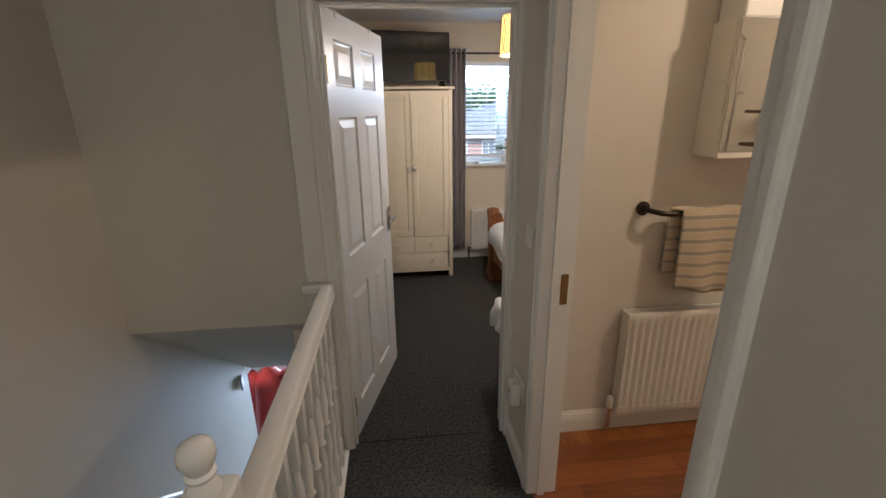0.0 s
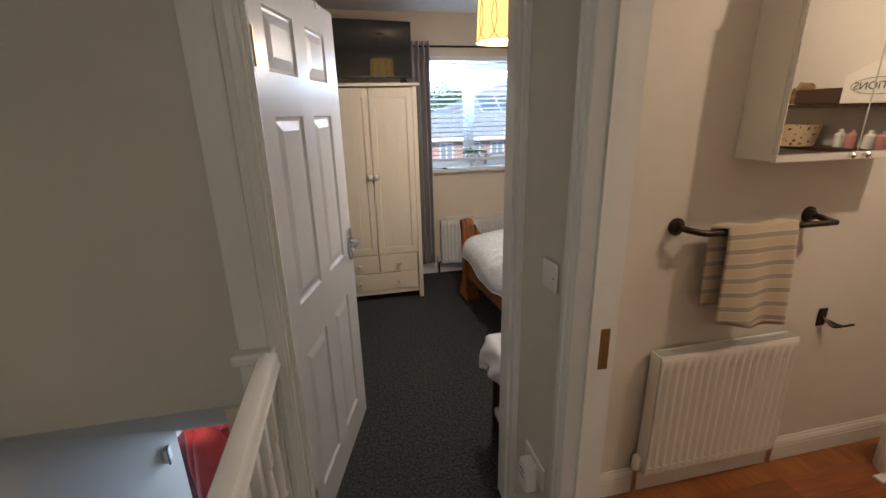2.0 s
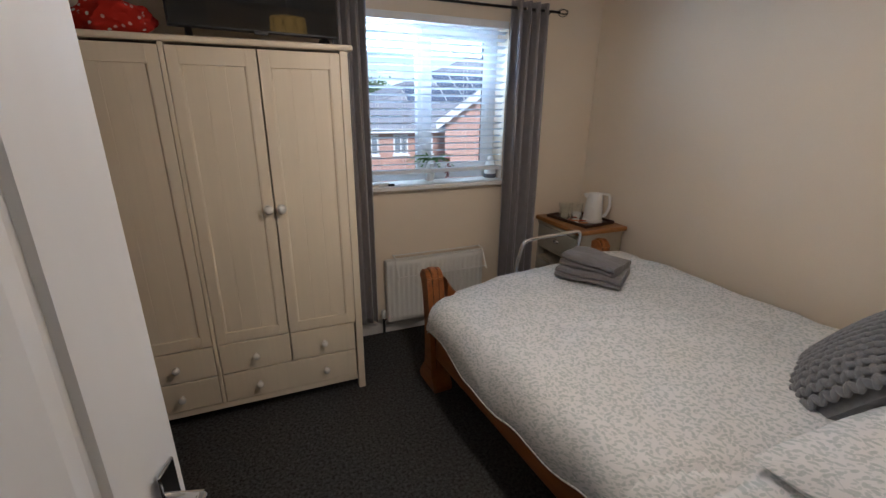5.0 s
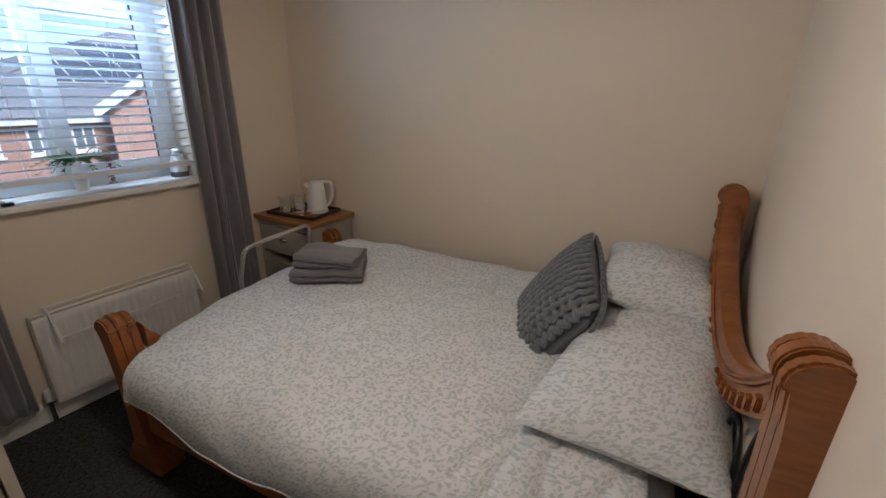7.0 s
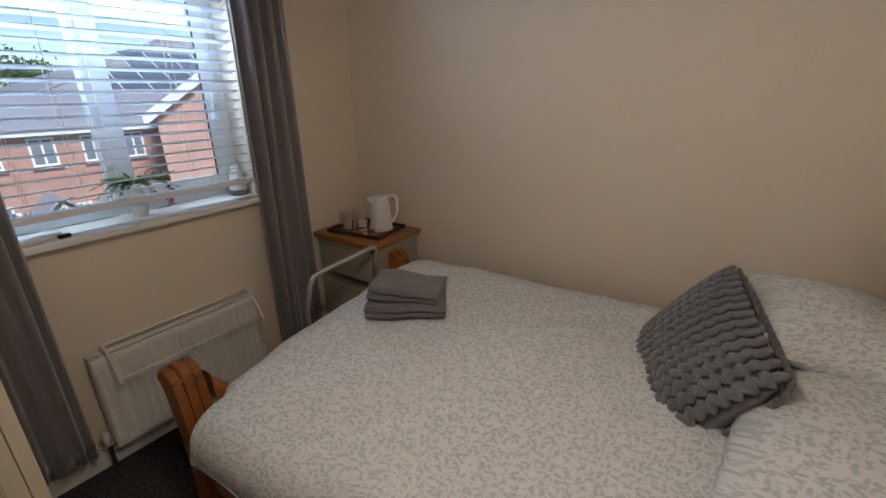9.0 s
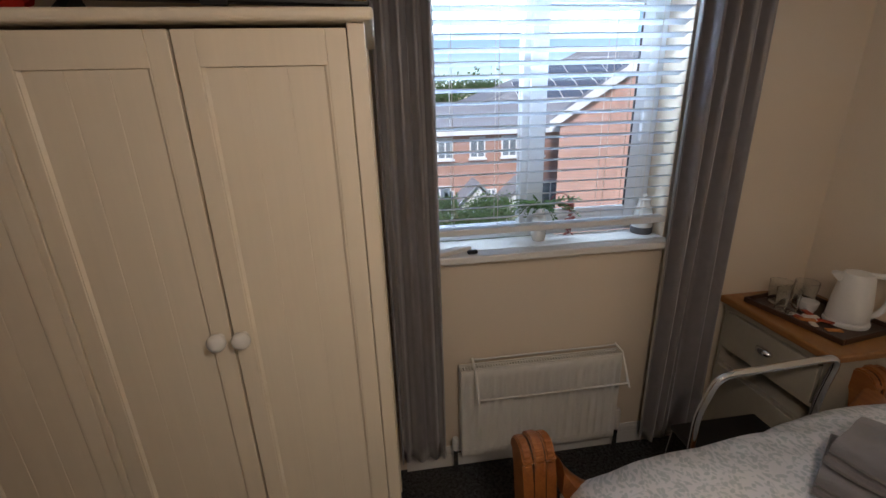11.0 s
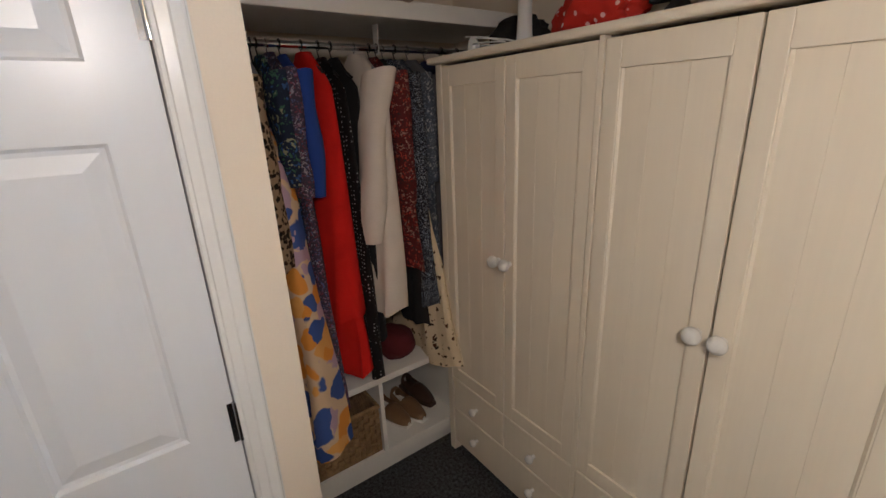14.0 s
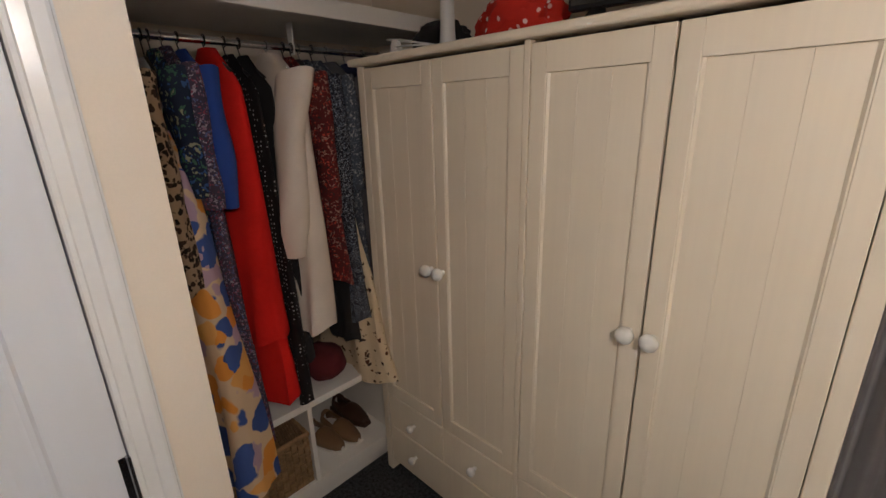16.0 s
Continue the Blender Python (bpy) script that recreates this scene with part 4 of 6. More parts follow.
def garment(y, top, bottom, mat, label, category, w0=0.19, w1=0.24, th=0.022, folds=5, seed=1, sleeve=None, x=-1.0, lean=0.0, flare=0.0, hanger=True, fat=1.0):
    """A piece of clothing on a hanger: shoulders across x, hung on the rail."""
    t = empty("hanging_" + category.replace(" ", "_"), pose(x, y, 0), label, category, "clothes on the rail")
    rnd = random.Random(seed)
    p1, p2 = rnd.uniform(0, 6), rnd.uniform(0, 6)
    bm = bmesh.new()
    N, R = 56, 30
    rings = []
    for j in range(R + 1):
        v = j / R
        z = top + (bottom - top) * v
        d = (top - z)
        sh_ = min(1.0, 0.22 + 3.4 * d / 0.5) if d < 0.115 else 1.0
        wx = (w0 + (w1 - w0) * v) * sh_ + flare * max(0, v - 0.5)
        ty = th * (0.55 + 0.45 * min(1, d / 0.2)) * (1 + 0.9 * v)
        ring = []
        for i in range(N):
            a = 2 * math.pi * i / N
            f = 1 + (0.06 + 0.40 * v) * 0.55 * math.sin(folds * a + p1 + 0.8 * v) + 0.12 * v * math.sin((folds * 2 + 1) * a + p2)
            px = wx * math.copysign(abs(math.cos(a)) ** 0.8, math.cos(a)) * (1 + 0.03 * v * math.sin(3 * a + p2))
            py = ty * math.sin(a) * f + 0.010 * v * math.sin(5 * px / 0.1 + p1) + lean * v
            zz = z - (0.012 * math.sin(4 * a + p2) if j == R else 0)
            ring.append(bm.verts.new((px, py, zz)))
        rings.append(ring)
    for a, c in zip(rings, rings[1:]):
        for i in range(N):
            bm.faces.new((a[i], a[(i + 1) % N], c[(i + 1) % N], c[i]))
    bm.faces.new(rings[0][::-1])
    part("body", bm, mat, t, smooth=True)
    if sleeve:
        for s in (1, -1):
            bm = bmesh.new()
            x0 = s * (w0 - 0.005)
            L = sleeve
            prev = None
            for j in range(15):
                v = j / 14
                cx = x0 + s * (0.05 * math.sin(v * 1.7) - 0.03 * v)
                cz = top - 0.085 - L * v
                r = (0.062 - 0.012 * v + 0.004 * math.sin(9 * v + p1)) * fat
                ring = [bm.verts.new((cx + r * math.cos(a), -0.012 - 0.075 * (fat - 1) * 2 * min(1, 3 * v) + lean * v + (0.62 + 0.5 * (fat - 1)) * r * math.sin(a) * (1 + 0.1 * math.sin(3 * a + 7 * v)), cz + 0.02 * math.cos(a) * s * (1 - v))) for a in [2 * math.pi * k / 16 for k in range(16)]]
                if prev:
                    for k in range(16):
                        bm.faces.new((prev[k], prev[(k + 1) % 16], ring[(k + 1) % 16], ring[k]))
                else:
                    bm.faces.new(ring[::-1])
                prev = ring
            part("sleeve", bm, mat, t, smooth=True)
    if hanger:
        bm = bmesh.new()
        h = top + 0.005
        tube(bend([(-w0 * 0.95 - (x + 1.02), 0, h - 0.085), (-(x + 1.02), 0, h), (w0 * 0.95 - (x + 1.02), 0, h - 0.085)], 0.02), 0.005, 8, bm)
        cx = -1.02 - x
        tube([(cx, 0, h)] + [(cx + 0.017 * math.sin(k * 0.42), 0, 1.865 + 0.017 * math.cos(k * 0.42) * 1.0) for k in range(10, -5, -1)], 0.0022, 6, bm)
        part("hanger", bm, M_BLACK if seed % 3 else M_CHROME, t, "thin hanger hook", True)
    return t


garment(3.425, 1.80, 1.12, M_LEOPARD, "leopard print blouse on a hanger", "blouse", 0.21, 0.27, 0.035, 5, 11, 0.45, x=-0.94)
garment(3.470, 1.58, 0.41, M_ORANGE, "long beige dress with orange and blue print", "dress", 0.13, 0.34, 0.050, 6, 12, x=-0.90)
garment(3.505, 1.80, 0.44, M_CLOTH, "long white dress on a hanger", "dress", 0.13, 0.30, 0.016, 7, 13, x=-1.04)
garment(3.525, 1.82, 1.10, M_GREENF, "green and blue floral blouse on a hanger", "blouse", 0.20, 0.24, 0.022, 5, 14, 0.35)
garment(3.56, 1.83, 0.50, M_PURPLE, "long purple floral dress on a hanger", "dress", 0.20, 0.30, 0.026, 8, 15, 0.40)
garment(3.605, 1.825, 1.56, M_BLUE, "bright blue top on a hanger", "jumper", 0.20, 0.26, 0.018, 5, 16, 0.4)
garment(3.685, 1.835, 0.86, M_RED, "scarlet wool coat on a hanger", "coat", 0.20, 0.31, 0.045, 3, 17, 0.0, lean=-0.03)
garment(3.675, 1.45, 0.60, M_RED, "scarlet pleated skirt on a hanger", "skirt", 0.14, 0.31, 0.040, 6, 18, hanger=False)
garment(3.75, 1.82, 0.55, M_DOTS, "black dress with white dots on a hanger", "dress", 0.18, 0.30, 0.020, 6, 19)
garment(3.80, 1.82, 0.70, M_BLACKC, "black cloth dress on a hanger", "dress", 0.18, 0.26, 0.018, 6, 20)
garment(3.90, 1.835, 0.84, M_CREAM, "cream wool coat with long sleeves on a hanger", "coat", 0.20, 0.33, 0.055, 3, 21, 0.62, fat=1.22, lean=-0.07)
garment(3.965, 1.825, 0.98, M_REDF, "dark red floral blouse on a hanger", "blouse", 0.21, 0.28, 0.024, 5, 22, 0.48)
garment(4.00, 1.82, 0.70, M_BLACKC, "black dress on a hanger", "dress", 0.18, 0.27, 0.018, 6, 23)
garment(4.03, 1.82, 0.80, M_BLUEW, "blue and white patterned dress on a hanger", "dress", 0.20, 0.31, 0.026, 6, 24, 0.50)
garment(4.065, 1.40, 0.52, M_SPOT, "beige skirt with dark spots on a hanger", "skirt", 0.12, 0.37, 0.036, 8, 25, x=-0.96, hanger=False)
garment(4.085, 1.82, 0.55, M_PALEF, "dark floral long dress on a hanger", "dress", 0.20, 0.29, 0.024, 7, 26, 0.4)
garment(4.15, 1.82, 0.60, M_GREYC, "grey jacket on a hanger", "jacket", 0.20, 0.27, 0.03, 4, 27, 0.5)
for k, (yy, mm) in enumerate(((4.24, M_NAVY), (4.33, M_PURPLE), (4.42, M_BLACKC), (4.51, M_GREYC))):
    garment(yy, 1.82, 0.70, mm, "dark jumper at the end of the rail", "jumper", 0.20, 0.27, 0.03, 5, 30 + k, 0.45)

# ---------------- bed ----------------
BM = pose(1.065, 3.968, 0, 0, 0, 4.6)
BW, BL = 1.38, 1.985
HL = BL + 0.048
HR = BL + 0.020
bed = empty("bed", BM, "honey pine sleigh bed with reeded posts and iron scrolls", "bed")


def post_shape(h, lean, scroll):
    """Side outline of a sleigh-bed post: (y, z) pairs, leaning to +y at the top and ending in a roll."""
    front, back = [], []
    for i in range(13):
        v = i / 12
        z = v * (h - scroll)
        c = lean * (v ** 2.2)
        d = 0.040 + 0.03 * (1 - v) ** 4 - 0.006 * math.sin(math.pi * v)
        front.append((c - d, z))
        back.append((c + d, z))
    top = []
    cy, cz = lean + 0.012, h - scroll
    for k in range(11):
        a = math.pi + (-math.pi * 1.12) * k / 10
        top.append((cy + scroll * 1.05 * math.cos(a), cz + scroll * math.sin(a)))
    return front + top + back[::-1]


def bed_post(parent, x, y, h, lean, s, name="post", scroll=0.05):
    p = part(name, prism([(s * a, b) for a, b in post_shape(h, lean, scroll)], 0.034, 0.066, "X", 0.004), M_PINE, parent)
    p.location = (x, y, 0)
    for x0, x1 in ((0.0, 0.030), (0.070, 0.100)):
        r = part("reed", prism([(s * a, b) for a, b in post_shape(h - 0.006, lean, scroll - 0.003)], x0, x1, "X", 0.006), M_PINE, p)
    # dark core that shows in the two grooves between the reeds
    part("groove_fill", prism([(s * a * 0.97, b * 0.994) for a, b in post_shape(h - 0.006, lean, scroll - 0.005)], 0.0295, 0.0705, "X"), material_once("dark_groove"), p)
    f = part("foot_scroll", prism([(s * a, b) for a, b in [(-0.10, 0.0), (0.10, 0.0), (0.115, 0.03), (0.10, 0.06), (0.07, 0.085), (0.055, 0.13), (-0.05, 0.13), (-0.06, 0.07), (-0.10, 0.04)]], -0.006, 0.106, "X", 0.006), M_PINE, p)
    return p


MADE = {}


def material_once(name):
    if name not in MADE:
        MADE[name] = material(name, (0.05, 0.016, 0.006), 0.5, bump=0)
    return MADE[name]


for x in (0.0, BW - 0.11):
    bed_post(bed, x, 0.0, 0.705, 0.055, 1)


bed_post(bed, -0.035, -2.004, 1.210, 0.008, 1, scroll=0.050)
bed_post(bed, BW - 0.11, -HL - 0.012, 1.220, 0.010, 1, scroll=0.050)


def swoop(x0, x1, z_end, z_mid, h, y0, y1, power):
    """A rail that dips in the middle."""
    bm = bmesh.new()
    n = 40
    lines = []
    for i in range(n + 1):
        u = i / n
        x = x0 + (x1 - x0) * u
        c = (2 * u - 1) ** 2
        z = z_mid + (z_end - z_mid) * (c ** power)
        prof = [(y0, z - h), (y0, z - 0.02), (y0 + 0.012, z - 0.004), ((y0 + y1) / 2, z), (y1 - 0.012, z - 0.004), (y1, z - 0.02), (y1, z - h)]
        lines.append([bm.verts.new((x, a, b)) for a, b in prof])
    m = len(lines[0])
    for a, c in zip(lines, lines[1:]):
        for k in range(m):
            bm.faces.new((a[k], a[(k + 1) % m], c[(k + 1) % m], c[k]))
    bm.faces.new(lines[0][::-1])
    bm.faces.new(lines[-1])
    return bm


top_rail = part("headboard_rail", swoop(0.066, BW - 0.108, 1.15, 0.87, 0.115, -HR - 0.05, -HR + 0.02, 0.9), M_PINE, bed, smooth=True)
edge = part("bead", swoop(0.066, BW - 0.108, 1.145, 0.835, 0.012, -HR + 0.019, -HR + 0.027, 0.9), M_PINE, top_rail, smooth=True)
for i in range(22):
    u = (i + 0.5) / 22
    x = 0.042 + (BW - 0.152) * u
    z = 0.86 + 0.31 * (2 * u - 1) ** 1.8 if u > 0.5 else 0.86 + 0.31 * (1 - 2 * u) ** 1.8
    b = part("dentil", prism([(-0.010, -0.018), (0.014, -0.018), (0.010, 0.018), (-0.014, 0.018)], 0.0, 0.014, "Y", 0.003), M_PINE, top_rail)
    b.matrix_basis = pose(x, -HR + 0.017, z - 0.075)
part("headboard_low_rail", box(0.066, BW - 0.105, -HR - 0.02, -HR + 0.02, 0.36, 0.48, 0.008), M_PINE, bed)
for k in range(6):
    x = 0.042 + (BW - 0.152) * (k + 0.5) / 6
    u = (x - 0.042) / (BW - 0.152)
    zt = 0.86 + 0.31 * abs(2 * u - 1) ** 1.8 - 0.13
    zc, hz = (zt + 0.48) / 2, (zt - 0.48) / 2
    part("iron_scroll", tube([(x + 0.085 * math.cos(a * math.pi / 14), -HR, zc + hz * math.sin(a * math.pi / 14)) for a in range(29)], 0.007, 8), M_BLACK, bed, "black iron oval scroll", True)
part("footboard_rail", swoop(0.108, BW - 0.108, 0.655, 0.47, 0.10, -0.02, 0.05, 3.0), M_PINE, bed, smooth=True)
part("footboard_panel", box(0.10, BW - 0.10, -0.005, 0.02, 0.20, 0.46, 0.004), M_PINE, bed)
for x in (0.02, BW - 0.06):
    part("side_rail", box(x, x + 0.04, -BL - 0.015, -0.05, 0.20, 0.36, 0.006), M_PINE, bed)
part("mattress", box(0.07, BW - 0.06, -BL + 0.06, -0.06, 0.30, 0.56, 0.05, 4), M_SHEET, bed, "white mattress")


dv = empty("duvet", BM, "white duvet with a pale grey leaf print, spread over the bed", "duvet")
bm = bmesh.new()
NX, NY = 110, 130
grid = []
for j in range(NY + 1):
    v = j / NY
    row = []
    for i in range(NX + 1):
        u = i / NX
        # position along the cloth from the near hem to the wall side
        s = u * 1.80
        fall = 0.30
        if s < fall:
            a = s / fall
            bulge = math.sin(a * math.pi / 2)
            x = -0.045 + 0.075 * (1 - math.cos(a * math.pi / 2)) * 1.6 - 0.015 * math.sin(math.pi * a)
            z = 0.385 + 0.215 * bulge
        else:
            x = 0.075 + (s - fall) * 0.865
            z = 0.60 + 0.045 * math.sin(min(1, (s - fall) / 0.5) * math.pi / 2) + 0.045 * max(0, (s - fall - 0.3) / 1.2)
        y = 0.085 - v * (BL - 0.06)
        # foot end rounds down
        e = min(1, v / 0.13)
        z -= (0.16 if s > fall else 0.16 * (s / fall)) * (1 - math.sin(e * math.pi / 2)) ** 1.5
        # clear of the near foot post
        if s < fall + 0.10 and v < 0.09:
            y = min(y, -0.075 - v * 0.3) if s < fall else y + (min(y, -0.075 - v * 0.3) - y) * (1 - (s - fall) / 0.10)
        if x > BW - 0.20:
            z -= 0.04 * ((x - BW + 0.20) / 0.2) ** 2
        hem = 0.03 * math.sin(9 * v + 1) + 0.05 * noise.noise(Vector((v * 9, 2, 0)))
        if s < fall:
            z += hem * (1 - s / fall)
            x += 0.018 * noise.noise(Vector((v * 7, s * 4, 5))) * (1 - 0.5 * s / fall)
        w = noise.noise(Vector((x * 2.0, y * 2.2, 1))) * 0.026 + noise.noise(Vector((x * 5 + y * 2, y * 6, 3))) * 0.012 + noise.noise(Vector((x * 11, y * 9 + x * 5, 5))) * 0.005
        # creases running out from the near side
        cr = abs(noise.noise(Vector((x * 3.4 + y * 6.5, y * 1.7 - x * 2.0, 7))))
        w += -0.032 * max(0, 1 - cr * 6) * max(0, noise.noise(Vector((x * 1.6, y * 1.6, 11))) + 0.25)
        row.append(bm.verts.new((x, y, z + w * (1.0 if s > 0.1 else s / 0.1))))
    grid.append(row)
for j in range(NY):
    for i in range(NX):
        bm.faces.new((grid[j][i], grid[j][i + 1], grid[j + 1][i + 1], grid[j + 1][i]))
HEM = [tuple(r[0].co) for r in grid[::2]]
ob = part("cover", bm, M_DUVET, dv, smooth=True)
ob.modifiers.new("thick", "SOLIDIFY").thickness = 0.022
part("hem", tube([tuple(Vector(p) + Vector((0, 0, 0.003))) for p in HEM], 0.004, 8), M_DUVET, dv, "stitched hem", True)


def pillow(m, lx, ly, h, mat, label, seed):
    bm = bmesh.new()
    N = 44
    for side in (1, -1):
        g = []
        for j in range(N + 1):
            r = []
            for i in range(N + 1):
                a, b = 2 * i / N - 1, 2 * j / N - 1
                k = max(0, (1 - abs(a) ** 2.4)) ** 0.5 * max(0, (1 - abs(b) ** 2.4)) ** 0.5
                x = a * lx / 2 * (1 - 0.048 * (1 - b * b) ** 2 * abs(a) ** 4)
                y = b * ly / 2 * (1 - 0.06 * (1 - a * a) ** 2 * abs(b) ** 4 * 0.8)
                zz = side * h / 2 * k * (1 if side > 0 else 0.7)
                zz += k * (0.014 * noise.noise(Vector((a * 2.2 + seed, b * 2.2, side))) + 0.006 * noise.noise(Vector((a * 6 + seed, b * 6, side))))
                r.append(bm.verts.new((x, y, zz)))
            g.append(r)
        for j in range(N):
            for i in range(N):
                bm.faces.new((g[j][i], g[j][i + 1], g[j + 1][i + 1], g[j + 1][i]))
    bmesh.ops.remove_doubles(bm, verts=bm.verts, dist=0.0008)
    ob = part("pillow", bm, mat, smooth=True)
    ob.matrix_world = m
    return tagged(ob, label, "pillow", "pillows on the bed")


pillow(pose(1.83, 2.225, 0.698, -5, -2, -4), 0.80, 0.52, 0.25, M_DUVET, "plump white pillow with a pale leaf print", 3)
pillow(pose(2.33, 2.24, 0.83, 6, -2, 2), 0.58, 0.46, 0.22, M_DUVET, "plump white pillow with a pale leaf print, lying above another", 8)
pillow(pose(2.30, 2.24, 0.665, 4, 0, 2), 0.58, 0.46, 0.16, M_SHEET, "white pillow under the printed one", 5)


def knit_cushion(m, w, t):
    """A square cushion of chunky plaited yarn: rows of fat stitches over a soft body."""
    c = empty("knitted_cushion", m, "grey chunky-knit square cushion leaning on the pillows", "cushion")
    def surf(a, b, side):
        k = (max(0, 1 - abs(a) ** 2.2) * max(0, 1 - abs(b) ** 2.2)) ** 0.42
        return Vector((a * w / 2, b * w / 2, side * t / 2 * k))
    bm = bmesh.new()
    N = 20
    for side in (1, -1):
        g = [[bm.verts.new(surf(2 * i / N - 1, 2 * j / N - 1, side) * 0.955) for i in range(N + 1)] for j in range(N + 1)]
        for j in range(N):
            for i in range(N):
                bm.faces.new((g[j][i], g[j][i + 1], g[j + 1][i + 1], g[j + 1][i]))
    part("filling", bm, M_KNIT, c, smooth=True)
    st = bmesh.new()
    bmesh.ops.create_icosphere(st, subdivisions=2, radius=1)
    base = [v.co.copy() for v in st.verts]
    faces = [[v.index for v in f.verts] for f in st.faces]
    st.free()
    verts, polys = [], []
    rows, cols = 14, 15
    for side in (1, -1):
        for j in range(rows):
            for i in range(cols):
                for s in (-1, 1):
                    a = (2 * (i + 0.5 + 0.24 * s) / cols - 1) * 0.985
                    b = (2 * (j + 0.5) / rows - 1) * 0.985
                    p = surf(a, b, side)
                    e = 0.01
                    nrm = (surf(a + e, b, side) - surf(a - e, b, side)).cross(surf(a, b + e, side) - surf(a, b - e, side)).normalized() * side
                    q = nrm.to_track_quat("Z", "Y").to_matrix().to_4x4()
                    mm = Matrix.Translation(p) @ q @ Matrix.Rotation(radians(28 * s * side), 4, "Z") @ Matrix.Diagonal((w / cols * 0.34, w / rows * 0.66, 0.011, 1))
                    o = len(verts)
                    verts += [mm @ v for v in base]
                    polys += [[o + k for k in f] for f in faces]
    me = bpy.data.meshes.new("stitches")
    me.from_pydata(verts, [], polys)
    me.materials.append(M_KNIT)
    for pl in me.polygons:
        pl.use_smooth = True
    ob = new("stitches", me)
    ob.parent = c
    ob["kind"] = "stuff"
    return c


cn = Vector((-0.30, 0.80, 0.52)).normalized()
cd = Vector((0.48, -0.25, 0.37))
cd = (cd - cn * cd.dot(cn)).normalized()
cx_ = (Matrix.Rotation(radians(-45), 3, cn) @ cd).normalized()
cm = Matrix((cx_, cn.cross(cx_), cn)).transposed().to_4x4()
knit_cushion(Matrix.Translation((2.10, 2.615, 0.675)) @ cm, 0.59, 0.21)


def folded_towel(x, y, z, w, d, h, rz, seed, label, group):
    bm = bmesh.new()
    n = 20
    prof = []
    for k in range(n):
        a = math.pi / 2 + math.pi * k / (n - 1)
        prof.append((-d / 2 + h / 2 + h / 2 * math.cos(a), h / 2 + h / 2 * math.sin(a)))
    prof += [(d / 2 - 0.01, 0.0), (d / 2 + 0.004, h * 0.12), (d / 2 + 0.008, h * 0.28), (d / 2 + 0.002, h * 0.43), (d / 2 - 0.03, h * 0.485), (d / 2 - 0.03, h * 0.515), (d / 2, h * 0.57), (d / 2 + 0.006, h * 0.72), (d / 2 + 0.002, h * 0.88), (d / 2 - 0.012, h)]
    prof += [(d / 2 - 0.012 - (d - h) * k / 7, h * (1 + 0.05 * math.sin(k * 1.3 + seed))) for k in range(1, 7)]
    m = 26
    rings = []
    for i in range(m + 1):
        u = i / m
        x0 = (u - 0.5) * w
        rings.append([bm.verts.new((x0 + 0.006 * noise.noise(Vector((seed, q * 30, 0))), p + 0.024 * noise.noise(Vector((x0 * 6, seed, q * 16))), max(0, q * (0.93 + 0.07 * math.sin(3 * u + seed)) + (0.016 * noise.noise(Vector((x0 * 9, p * 9, seed))) if q > 0.01 else 0)))) for p, q in prof])
    L = len(prof)
    for a, c in zip(rings, rings[1:]):
        for k in range(L):
            bm.faces.new((a[k], a[(k + 1) % L], c[(k + 1) % L], c[k]))
    bm.faces.new(rings[0][::-1])
    bm.faces.new(rings[-1])
    ob = part("folded_towel", bm, M_TOWEL, smooth=True)
    ob.matrix_world = pose(x, y, z, 0, 0, rz)
    return tagged(ob, label, "towel", group)


folded_towel(1.93, 3.695, 0.668, 0.34, 0.25, 0.056, 124, 1, "folded grey towel at the bottom of a stack on the bed", "folded towels on the bed")
folded_towel(1.945, 3.70, 0.722, 0.30, 0.22, 0.062, 112, 5, "thickly folded grey towel on top of a stack on the bed", "folded towels on the bed")

# ---------------- window wall: radiator, sill things ----------------


